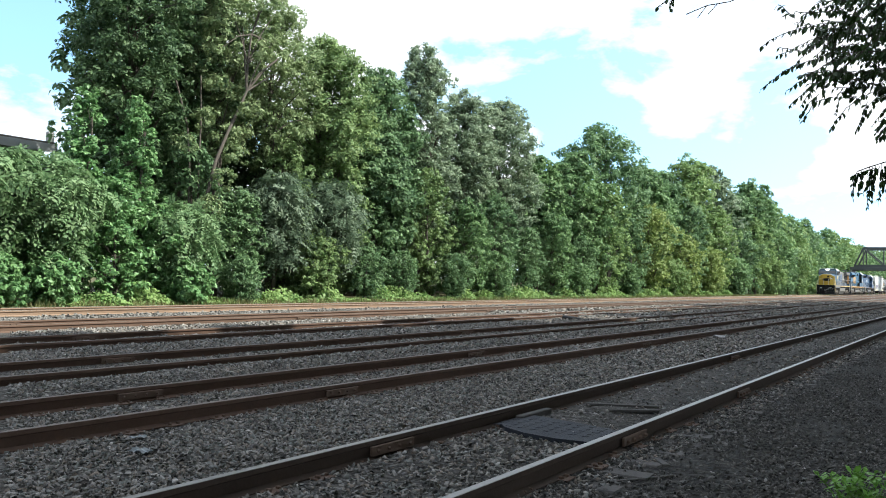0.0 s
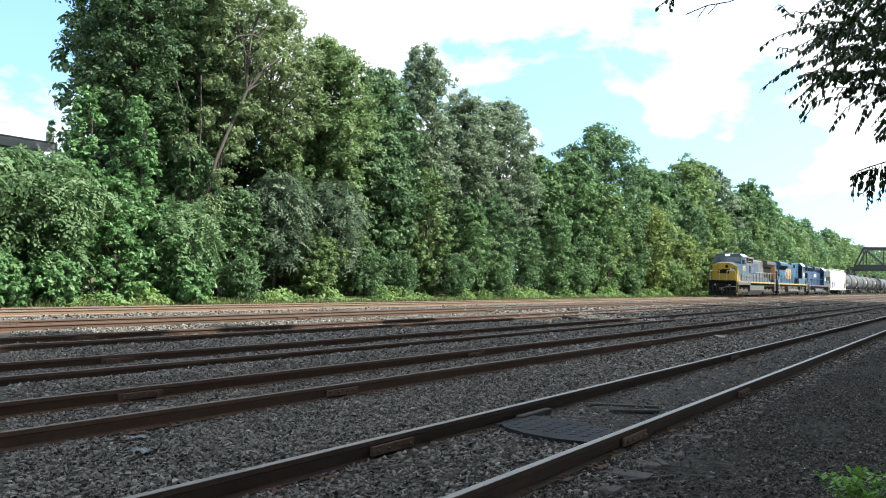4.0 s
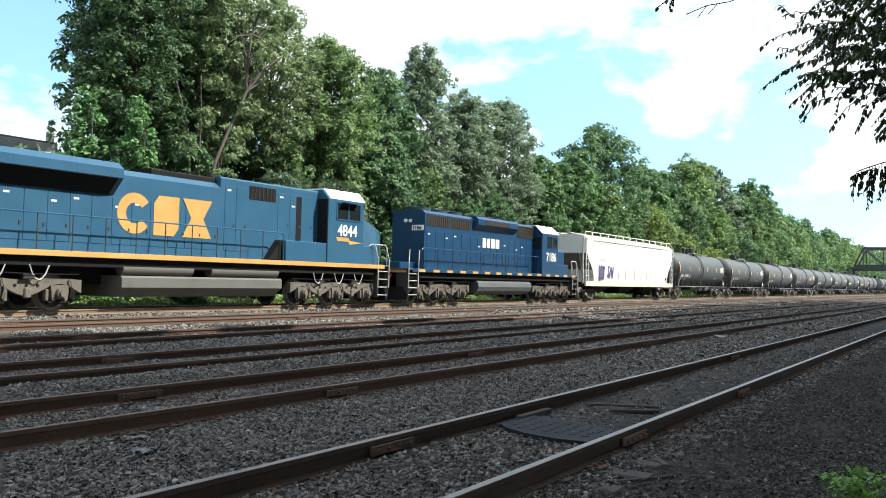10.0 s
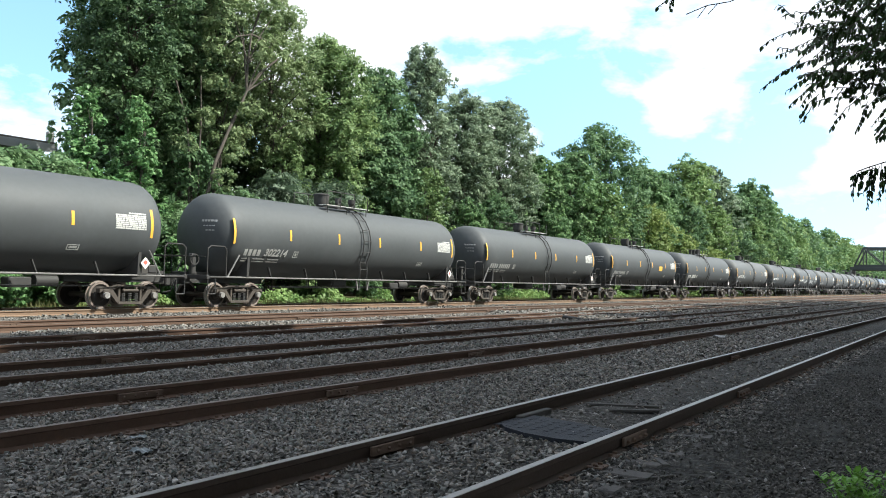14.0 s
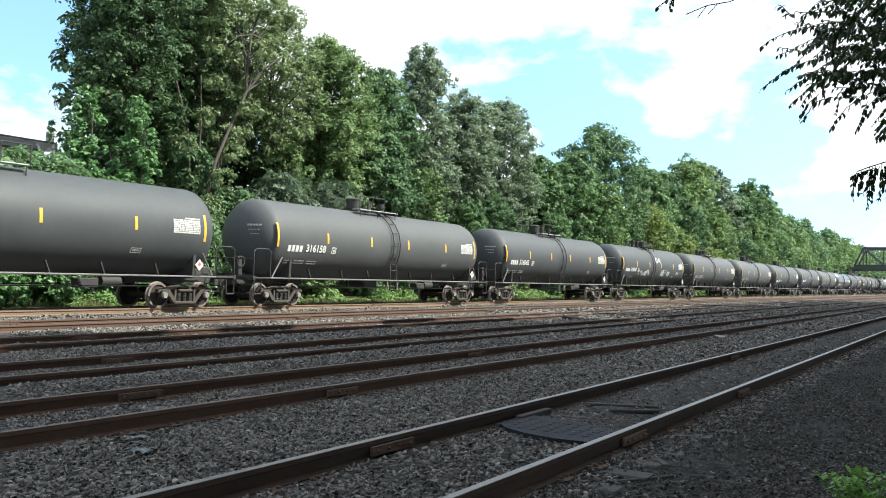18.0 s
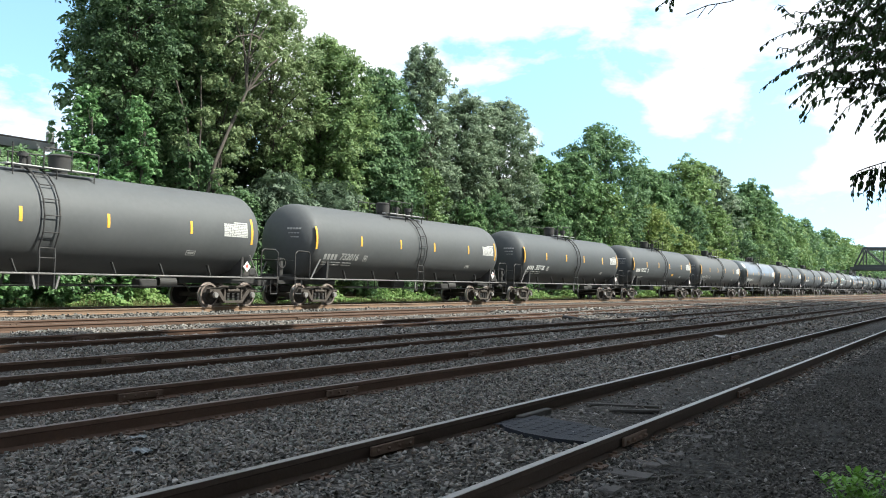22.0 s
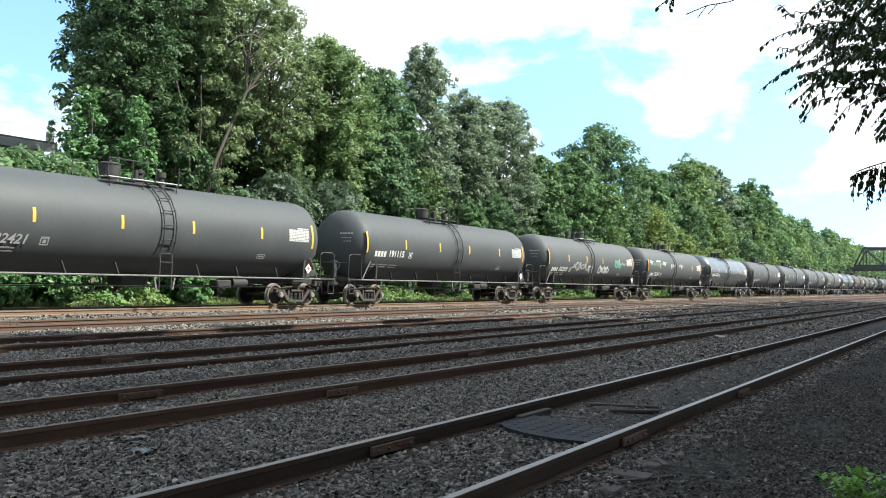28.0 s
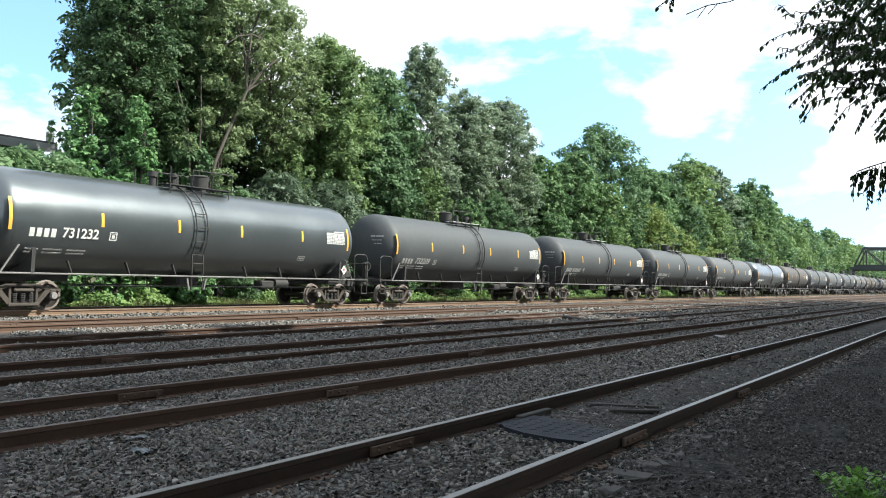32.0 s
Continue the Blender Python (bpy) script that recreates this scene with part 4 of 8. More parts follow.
def lettering(body, size, mat, parent, m, label, name="lettering"):
    cu = bpy.data.curves.new(name, "FONT")
    cu.body, cu.size, cu.extrude, cu.offset = body, size, 0.003, 0.022 * size
    cu.materials.append(mat)
    ob = new(name, cu)
    ob.parent = parent
    ob.matrix_basis = m
    ob["label"] = label
    return ob


def tank_car_proto():
    car = thing("tank_car", "black cylindrical tank car with yellow reflectors and a central ladder", "railway wagon", "tank cars of the train")
    prof = []
    for k in range(9):
        a = math.pi / 2 * k / 8
        prof.append((1.05 + 0.78 * (1 - math.sin(a)), max(0.02, TANK_R * math.sqrt(max(0.0, 1 - math.sin(a) ** 2)))))
    head = sorted(prof)
    head[0] = (head[0][0], 0.05)
    tail = [(CAR - x, r) for x, r in head[::-1]]
    mids = [(1.0 * x, TANK_R) for x in np.linspace(2.4, CAR - 2.4, 8)]
    tank = part("tank", Shape().lathe_x(head + mids + tail, 0, TANK_Z, 56), TANK_DUSTY, car, smooth=50)
    top = TANK_Z + TANK_R
    part("manway_dome", Shape().cyl((7.95, 0, top - 0.1), (7.95, 0, top + 0.14), 0.24, 0.24, 20).cyl((7.95, 0, top + 0.12), (7.95, 0, top + 0.50), 0.31, 0.33, 24).cyl((7.95, 0, top + 0.50), (7.95, 0, top + 0.53), 0.35, 0.35, 24).cyl((7.95, 0, top + 0.53), (7.95, 0, top + 0.57), 0.34, 0.26, 24), FRAME_BLACK, car)
    part("valve_box", Shape().box(8.75, 9.35, -0.24, 0.24, top - 0.05, top + 0.10, 0.02).cyl((8.9, -0.1, top), (8.9, -0.1, top + 0.42), 0.08, 0.08, 10).cyl((9.2, 0.1, top), (9.2, 0.1, top + 0.50), 0.10, 0.10, 10).cyl((9.2, 0.1, top + 0.36), (9.2, 0.1, top + 0.44), 0.16, 0.16, 12), FRAME_BLACK, car)
    part("vent_valve", Shape().cyl((10.0, 0.0, top - 0.1), (10.0, 0.0, top + 0.30), 0.12, 0.12, 12).cyl((10.0, 0.0, top + 0.30), (10.0, 0.0, top + 0.48), 0.17, 0.17, 14), FRAME_BLACK, car)
    for side in (-1, 1):
        for k in range(2):
            y = side * (0.60 + 0.19 * k)
            part("platform_plank", Shape().box(7.2, 10.15, y - 0.085, y + 0.085, top + 0.015, top + 0.05, 0.006), GALVANISED, car)
        for x in (7.35, 8.6, 9.95):
            part("platform_bracket", Shape().tube([(x, side * 0.5, top + 0.005), (x, side * 0.86, top + 0.005), (x, side * 0.86, top - 0.30)], 0.02), FRAME_BLACK, car)
        part("platform_railing", Shape().tube([(7.25, side * 0.9, top + 0.02), (7.25, side * 0.9, top + 0.60), (9.05, side * 0.9, top + 0.60), (9.05, side * 0.9, top + 0.02)], 0.02).cyl((8.15, side * 0.9, top), (8.15, side * 0.9, top + 0.6), 0.017, 0.017, 6), FRAME_BLACK, car)
        part("grab_post", Shape().cyl((10.0, side * 0.9, top - 0.05), (10.0, side * 0.9, top + 0.62), 0.02, 0.02, 6), FRAME_BLACK, car)
    for side in (-1, 1):
        r = TANK_R + 0.10
        path = [(a, r) for a in range(72, -31, -17)]
        pts = [(side * rr * math.cos(radians(a)), TANK_Z + rr * math.sin(radians(a))) for a, rr in path]
        pts += [(side * 1.42, 1.5), (side * 1.40, 0.62)]
        lad = part("ladder", Shape().tube([(8.92, y, z) for y, z in pts], 0.026), FRAME_BLACK, car)
        part("ladder_rail", Shape().tube([(9.40, y, z) for y, z in pts], 0.026), FRAME_BLACK, lad)
        rung = Shape().cyl((8.92, 0, 0), (9.40, 0, 0), 0.017, 0.017, 6).mesh("rung", FRAME_BLACK)
        for (y0, z0), (y1, z1) in zip(pts, pts[1:]):
            n = max(1, round(math.hypot(y1 - y0, z1 - z0) / 0.40))
            for k in range(n):
                part("rung", rung, None, lad, at=pose(0, y0 + (y1 - y0) * k / n, z0 + (z1 - z0) * k / n))
        part("side_rail", Shape().cyl((1.2, side * 1.42, 1.06), (CAR - 1.2, side * 1.42, 1.06), 0.028, 0.028, 6), PIPE_GREY, car)
        for x in (3.6, 5.6, 7.4, 10.6, 12.4, 14.4):
            br = Shape().prism_y([(x, 1.06), (x + 0.035, 1.06), (x - 0.13, 1.45), (x - 0.165, 1.45)], min(side * 1.40, side * 1.30), max(side * 1.40, side * 1.30))
            part("rail_bracket", br, FRAME_BLACK, car)
        part("lower_rail", Shape().cyl((3.8, side * 1.1, 0.72), (CAR - 3.8, side * 1.1, 0.72), 0.02, 0.02, 6), FRAME_BLACK, car)
    for sg in (-1, 1):
        part("ladder_strut", Shape().prism_y([(8.70, 1.06), (8.76, 1.06), (8.87, 0.62), (8.81, 0.62)], *sorted((sg * 1.40, sg * 1.36))), PIPE_GREY, car)
        part("ladder_strut", Shape().prism_y([(9.55, 1.06), (9.61, 1.06), (9.51, 0.62), (9.45, 0.62)], *sorted((sg * 1.40, sg * 1.36))), PIPE_GREY, car)
    for d, x in ((1, 0.0), (-1, CAR)):
        s = Shape()
        def X(a):
            return x + d * a
        def bx(a, b, y0, y1, z0, z1, c=0.015):
            s.box(min(X(a), X(b)), max(X(a), X(b)), y0, y1, z0, z1, c)
        bx(0.45, 4.2, -0.35, 0.35, 0.82, 1.22)
        bx(0.42, 0.55, -1.45, 1.45, 0.98, 1.12)
        bx(0.50, 1.35, -1.45, -1.05, 1.02, 1.09)
        bx(0.50, 1.35, 1.05, 1.45, 1.02, 1.09)
        part("stub_sill", s, FRAME_BLACK, car)
        for sg in (-1, 1):
            sd = Shape().prism_x([(sg * 0.3, 1.0), (sg * 1.42, 1.0), (sg * 1.46, 1.75), (sg * 1.30, 1.62), (sg * 0.9, 1.3), (sg * 0.35, 1.12)], X(2.35) - 0.05, X(2.35) + 0.05)
            sd.prism_x([(sg * 1.38, 1.05), (sg * 1.44, 1.05), (sg * 1.47, 1.78), (sg * 1.43, 1.78)], X(2.35) - 0.055, X(2.35) + 0.055)
            part("saddle", sd, FRAME_BLACK, car)
        for sg in (-1, 1):
            part("end_railing", Shape().tube([(X(0.48), sg * 1.40, 1.05), (X(0.48), sg * 1.40, 2.02), (X(0.62), sg * 1.40, 2.12), (X(1.22), sg * 1.40, 2.12), (X(1.34), sg * 1.40, 2.02), (X(1.34), sg * 1.40, 1.05)], 0.022), FRAME_BLACK, car)
            part("stirrup_step", Shape().tube([(X(0.5), sg * 1.42, 1.0), (X(0.5), sg * 1.42, 0.48), (X(0.85), sg * 1.42, 0.48), (X(0.85), sg * 1.42, 1.0)], 0.02), FRAME_BLACK, car)
            part("corner_brace", Shape().tube([(X(1.45), sg * 1.36, 1.06), (X(1.95), sg * 1.40, 1.85)], 0.03), PIPE_GREY, car)
        part("end_grab_bar", Shape().tube([(X(0.46), -1.3, 1.75), (X(0.46), 1.3, 1.75)], 0.02), FRAME_BLACK, car)
        coupler(car, X(0.75), -d)
        freight_truck(car, X(2.35))
    part("brake_cylinder", Shape().cyl((CAR - 4.6, -0.55, 0.85), (CAR - 5.3, -0.55, 0.85), 0.17, 0.17, 12), FRAME_BLACK, car)
    part("air_tank", Shape().box(CAR - 6.2, CAR - 5.5, -0.8, -0.4, 0.65, 0.95, 0.03), FRAME_BLACK, car)
    part("outlet_valve", Shape().box(8.3, 9.3, -0.45, 0.45, 0.72, 1.12, 0.08), FRAME_BLACK, car)
    part("hand_brake", Shape().ring_y(0.62, 1.65, 0.17, 0.20, -0.62, -0.59, n=16).box(0.55, 0.75, -0.56, -0.35, 1.1, 1.85, 0.03), FRAME_BLACK, car)
    for k, x in enumerate((1.62, 4.5, 7.4, 10.2, 13.4, 16.2)):
        part("reflector", tank_patch(x - 0.05, x + 0.05, *((-13, 22) if k in (0, 5) else (-4, 12))), REFLECT, car, smooth=0)
    # weight and test stencils, too small to read
    st = Shape()
    for row, z0 in enumerate((-33, -37.5)):
        for x0, x1 in ((2.2, 2.6), (2.75, 3.35), (3.5, 4.1)):
            q = tank_patch(x0, x1, z0 - 1.7, z0, 0.005, 2)
            st.add(q.v, q.f)
    part("stencil", st, FADED_INK, car, smooth=0)["kind"] = "stuff"
    pn = Shape()
    g = random.Random(17)
    for r0 in range(9):
        x0, a0 = (14.86 if r0 < 8 else 15.35), -4 + 2.2 * r0 + (0.6 if r0 == 8 else 0)
        while x0 < 15.95:      # a white table of fine print: cells with dark gaps
            x1 = min(16.0, x0 + g.choice((0.10, 0.16, 0.24, 0.34)))
            q = tank_patch(x0, x1 - 0.022, a0, a0 + 1.75, 0.005, 1)
            pn.add(q.v, q.f)
            x0 = x1
    part("stencil_panel", pn, PANEL_INK, car, smooth=0)["kind"] = "stuff"
    hs = Shape()
    for row, (y0, n) in enumerate(((-0.95, 5), (-0.90, 4), (-0.90, 3))):
        for k in range(n):      # number and weights on the domed end
            vs = []
            for lift in (-0.004, 0.006):
                for y, z in ((0.0, 0.0), (0.09, 0.0), (0.09, 0.07 if row == 0 else 0.035), (0.0, 0.07 if row == 0 else 0.035)):
                    y, z = y0 + 0.12 * k + y, 0.42 - 0.16 * row + z
                    vs.append((1.05 + 0.78 * (1 - math.sqrt(1 - (y * y + z * z) / TANK_R ** 2)) - lift - 0.012, y, TANK_Z + z))
            hs.add(vs, [(4, 5, 6, 7), (0, 1, 5, 4), (1, 2, 6, 5), (2, 3, 7, 6), (3, 0, 4, 7)])
    part("head_stencil", hs, FADED_INK, car, smooth=0)["kind"] = "stuff"
    q = Shape()
    for a0, a1, b0, b1 in ((13.35, 13.75, -33, -32), (13.35, 13.75, -27, -26), (13.35, 13.38, -33, -26), (13.72, 13.75, -33, -26), (13.42, 13.68, -30.5, -28.5)):
        p = tank_patch(a0, a1, b0, b1, 0.005, 1)
        q.add(p.v, p.f)
    part("inspection_box", q, FADED_INK, car, smooth=0)
    y, z = -1.50, TANK_Z - 1.13
    part("placard_bracket", Shape().box(15.86, 16.10, y + 0.002, y + 0.03, z - 0.32, z + 0.06, 0.004).box(16.14, 16.50, y + 0.06, y + 0.26, z - 0.32, z - 0.05, 0.04), FRAME_BLACK, car)
    part("placard", Shape().prism_y([(15.98, z - 0.19), (16.16, z), (15.98, z + 0.19), (15.80, z)], y - 0.01, y), PLACARD, car, smooth=0)
    part("placard_symbol", Shape().prism_y([(15.98, z - 0.06), (16.06, z + 0.02), (15.98, z + 0.10), (15.90, z + 0.02)], y - 0.018, y - 0.011), PLACARD_RED, car, smooth=0)
    return car


TANK_TEXT = {0: "731989", 1: "302214", 4: "302098", 5: "316158", 6: "316042", 7: "316047", 8: "302187", 9: "732016", 10: "302106", 11: "193127", 12: "732011", 14: "732421", 15: "191115", 16: "302219", 17: "732364", 18: "731232", 19: "732209"}
TANK_LOOK = {0: "dusty", 1: "dusty", 2: "dusty", 3: "dusty", 4: "dusty", 5: "grey", 8: "grey", 9: "grey", 12: "grey", 13: "gloss", 16: "grey", 17: "grey", 18: "gloss", 22: "grey", 23: "gloss"}
MATS = {"dusty": TANK_DUSTY, "brown": TANK_BROWN, "grey": TANK_GREY, "gloss": TANK_GLOSS}
WORDS = {"dusty": "dusty black tank car with yellow reflectors and a central ladder", "brown": "brownish weathered black tank car with yellow reflectors", "grey": "grey dust-faded tank car with yellow reflectors", "gloss": "clean glossy black tank car with yellow reflectors"}
TANK_START, TANKS = 248.4, 36
TOP_FITTINGS = ("manway_dome", "valve_box", "vent_valve", "platform_plank", "platform_bracket", "platform_railing", "grab_post", "ladder", "ladder_strut")


def make_tanks():
    proto = tank_car_proto()
    for i in range(TANKS):
        car = proto if i == 0 else copy_thing(proto, pose(0, 0, 0))
        TRAIN.append((car, TANK_START + CAR * i))
        lk = TANK_LOOK.get(i, ("dusty", "grey", "brown")[(i * 7 + i // 3) % 3] if i > 23 else "dusty")
        car["label"] = WORDS[lk]
        for o in car.children_recursive:
            if o.name.split(".")[0] in ("tank", "weld_seam") and lk != "dusty":
                o.material_slots[0].link = "OBJECT"
                o.material_slots[0].material = MATS[lk]
    for i in range(TANKS):
        car = TRAIN[i][0]
        turned = i in (0, 4, 7, 8, 13, 16, 17, 18) or (i > 19 and i % 3 == 1)
        for o in car.children:      # some cars carry their dome behind the ladder, not ahead of it
            kind = o.name.split(".")[0]
            if turned and kind in TOP_FITTINGS:
                o.matrix_basis = pose(17.45, 0, 0, 0, 0, 180) @ o.matrix_basis
            if kind == "platform_plank" and i in (7, 11, 13, 15, 18):
                o.material_slots[0].link = "OBJECT"
                o.material_slots[0].material = FRAME_BLACK
        ink = WHITE_INK if TANK_LOOK.get(i) in ("gloss",) or i in (0, 4, 5, 6, 7, 10, 11, 15, 16, 17) else FADED_INK
        lean = -18 if i in (5, 6, 7, 11, 15, 18) else -28
        face, up = radians(lean + 5.5), 0.145
        y = -(TANK_R + 0.009) * math.cos(face) - up * math.sin(face)
        z = TANK_Z + (TANK_R + 0.009) * math.sin(face) - up * math.cos(face)
        mk = Shape()
        for k in range(4):
            mk.add(*(lambda q: (q.v, q.f))(tank_patch(2.2 + 0.22 * k, 2.2 + 0.22 * k + 0.15, lean - 1.0, lean + 8.5, 0.006, 2)))
        part("owner_mark", mk, ink, car, "row of plain stencil bars", smooth=0)
        if i in TANK_TEXT:
            lettering(TANK_TEXT[i], 0.40, ink, car, pose(3.2, y, z, 90 - lean - 5.5), "stencilled car number").data.shear = 0.0 if i in (5, 6, 7, 11, 15, 18) else 0.22
        else:
            mk = Shape()
            for k in range(6):
                mk.add(*(lambda q: (q.v, q.f))(tank_patch(3.2 + 0.21 * k, 3.2 + 0.21 * k + 0.14, lean - 1.0, lean + 8.5, 0.006, 2)))
            part("car_number", mk, ink, car, "row of plain stencil bars", smooth=0)
        cb = Shape()
        for x0, x1, a0, a1 in ((4.78, 5.04, -1, 0), (4.78, 5.04, 8, 9), (4.78, 4.81, 0, 8), (5.01, 5.04, 0, 8), (4.86, 4.96, 1.5, 5.5), (4.80, 5.02, 6.6, 7.1)):
            q = tank_patch(x0, x1, lean + a0, lean + a1, 0.005, 1)
            cb.add(q.v, q.f)
        part("class_box", cb, ink, car, "outlined stencil box", smooth=0)
    return proto


make_tanks()


# -- spray paint and notices on single tank cars --
def tank_stroke(shape, pts, width, lift):
    """A band of paint along points (x, degrees above the middle) on the tank's side."""
    for (x0, a0), (x1, a1) in zip(pts, pts[1:]):
        k = 180 / (math.pi * TANK_R)
        dx, dz = x1 - x0, (a1 - a0) / k
        n = math.hypot(dx, dz) or 1.0
        ox, oa = -dz / n * width, dx / n * width * k
        quad = [(x0 - ox, a0 - oa), (x1 - ox, a1 - oa), (x1 + ox, a1 + oa), (x0 + ox, a0 + oa)]
        vs = [(x, -r * math.cos(radians(a)), TANK_Z + r * math.sin(radians(a))) for r in (TANK_R + 0.004, TANK_R + lift) for x, a in quad]
        shape.add(vs, [(4, 5, 6, 7), (0, 1, 5, 4), (1, 2, 6, 5), (2, 3, 7, 6), (3, 0, 4, 7)])


def scribble(car, x0, x1, a0, a1, loops, mat, width, seed):
    """Loose looping spray-can lines filling a stretch of the side."""
    g = random.Random(seed)
    s = Shape()
    n = loops * 12
    lift = 0.006
    for rnd in range(2):
        ph = g.uniform(0, 6)
        pts = []
        for k in range(n + 1):
            u = k / n
            x = x0 + (x1 - x0) * u + 0.16 * math.sin(2 * math.pi * loops * u * 1.5 + ph)
            a = (a0 + a1) / 2 + (a1 - a0) / 2 * math.sin(2 * math.pi * loops * u + ph) * (0.7 + 0.3 * math.sin(9 * u + ph))
            pts.append((x, a))
        tank_stroke(s, pts, width, lift + 0.001 * rnd)
    part("spray_paint", s, mat, car, "loops of spray paint", smooth=0)["kind"] = "stuff"


def dress_tanks():
    car = TRAIN[7][0]
    paint = Shape()
    for r in (0.42, 0.33, 0.24):      # a rainbow of three arcs
        tank_stroke(paint, [(7.05 + r * math.cos(math.pi * k / 10), -27 + 38 * r * math.sin(math.pi * k / 10)) for k in range(11)], 0.032, 0.007)
    part("spray_paint", paint, GRAFFITI_WHITE, car, "spray-painted rainbow arcs", smooth=0)
    tag = Shape()
    for pts in ([(4.95, -14), (5.2, -14)], [(5.08, -14), (5.06, -26)], [(4.92, -26), (5.22, -26)], [(5.4, -17), (5.5, -15), (5.57, -18), (5.65, -15), (5.73, -17), (5.57, -23), (5.4, -17)],
                [(11.35, -9), (11.6, -9)], [(11.48, -9), (11.45, -18)], [(11.33, -18), (11.6, -18)]):
        tank_stroke(tag, pts, 0.028, 0.007)
    part("spray_paint", tag, GRAFFITI_WHITE, car, "spray-painted marks", smooth=0)
    fill = Shape()
    for k in range(7):
        tank_stroke(fill, [(5.75 + 0.09 * k, -30 + 2 * (k % 2)), (5.82 + 0.09 * k, -18 - 2 * (k % 3))], 0.05, 0.006 + 0.0005 * k)
    part("spray_paint", fill, FADED_INK, car, "hatched block of pale paint", smooth=0)
    scribble(car, 6.45, 6.75, -30, -15, 2, GRAFFITI_WHITE, 0.04, 1)
    scribble(car, 8.8, 10.3, 12, 28, 4, GRAFFITI_WHITE, 0.035, 2)
    scribble(car, 10.35, 11.1, -30, -8, 3, GRAFFITI_WHITE, 0.035, 3)
    scribble(car, 11.9, 12.4, -28, -12, 2, GRAFFITI_WHITE, 0.05, 4)
    scribble(car, 14.3, 14.9, -22, -12, 2, GRAFFITI_WHITE, 0.025, 41)
    car["label"] = "dusty black tank car with pale spray-painted scrawls along its side"
    car = TRAIN[16][0]
    scribble(car, 5.2, 7.4, -25, -3, 5, FADED_INK, 0.03, 5)
    scribble(car, 7.7, 8.5, -29, -9, 3, GRAFFITI_WHITE, 0.045, 6)
    scribble(car, 9.6, 11.4, -30, -8, 5, GRAFFITI_WHITE, 0.04, 7)
    scribble(car, 12.5, 13.5, -12, 10, 3, GRAFFITI_GREEN, 0.05, 8)
    scribble(car, 13.6, 14.6, -6, 4, 2, FADED_INK, 0.02, 9)
    car["label"] = "grey dusty tank car with outlined spray paint along its side"
    car = TRAIN[17][0]
    scribble(car, 2.0, 2.7, 8, 20, 2, GRAFFITI_WHITE, 0.02, 10)
    tank = Shape()
    for x in (2.25, 2.45, 5.45, 5.65):
        tank_stroke(tank, [(x, 4 + 3 * (x % 0.3)), (x + 0.14, 11)], 0.09, 0.008)
    part("spray_paint", tank, GRAFFITI_GREEN, car, "green spray paint blobs", smooth=0)
    scribble(car, 2.9, 5.0, 2, 15, 6, GRAFFITI_FAINT, 0.02, 11)
    scribble(car, 3.7, 4.6, 15, 21, 2, GRAFFITI_WHITE, 0.03, 12)
    scribble(car, 5.2, 6.0, 6, 19, 2, GRAFFITI_WHITE, 0.02, 13)
    scribble(car, 7.3, 8.4, 2, 12, 4, FADED_INK, 0.015, 14)
    scribble(car, 9.6, 10.6, 2, 13, 4, FADED_INK, 0.015, 15)
    car["label"] = "grey dusty tank car with green and white spray paint"
    for i, x, a, w, h in ((3, 11.9, -12, 0.75, 14), (11, 11.0, -26, 0.5, 6)):
        part("notice", tank_patch(x, x + w, a, a + h, 0.007, 3), REFLECT, TRAIN[i][0], "yellow notice panel", smooth=0)


dress_tanks()

# -- locomotives --
LOUVRE_BROWN = surface("intake_brown", (0.030, 0.024, 0.020), 0.85, var=0.25, spec=0.2)
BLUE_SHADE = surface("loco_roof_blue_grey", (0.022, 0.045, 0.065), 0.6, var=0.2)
HOSE_RED = surface("hose_red", (0.30, 0.035, 0.04), 0.5, var=0.2)
CAB_GRIME = surface("loco_cab_grime", (0.088, 0.100, 0.108), 0.6, var=0.2, scale=1.2, bump=0.03, dirt=(0.150, 0.130, 0.100), dirty=0.55, dirt_scale=0.7)
GLASS_CAB = surface("cab_glass_pale", (0.035, 0.050, 0.055), 0.08, var=0.1, bump=0.0, spec=0.9)
TYRE_BLACK = surface("hose_rubber", (0.02, 0.02, 0.02), 0.6, var=0.2)
STEP_GOLD = surface("step_yellow_worn", (0.40, 0.31, 0.14), 0.6, var=0.25, dirt=(0.2, 0.17, 0.13), dirty=0.4)
PALE_GOLD = surface("pale_yellow_figures", (0.66, 0.50, 0.22), 0.5, var=0.15)
DIRTY_GOLD = surface("dirty_yellow_stripe", (0.46, 0.30, 0.10), 0.6, var=0.3, scale=1.5, dirt=(0.12, 0.10, 0.08), dirty=0.45, dirt_scale=1.4)
BLUE_GREY = surface("loco_blue_grime", (0.060, 0.078, 0.110), 0.55, var=0.25, scale=0.9, bump=0.03, dirt=(0.105, 0.098, 0.085), dirty=0.5, dirt_scale=0.9)
BLUE_FADE = surface("loco_blue_emblem", (0.042, 0.078, 0.150), 0.5, var=0.2, scale=1.5, bump=0.02, dirt=(0.120, 0.125, 0.128), dirty=0.32, dirt_scale=2.2)
HOPPER_STREAK = surface("hopper_streak", (0.40, 0.38, 0.33), 0.6, var=0.2, scale=3)
HOPPER_RUST = surface("hopper_rust", (0.64, 0.56, 0.43), 0.6, var=0.15, scale=3)
GRILLE = surface("grille_black", (0.030, 0.029, 0.028), 0.8, var=0.2, spec=0.2)


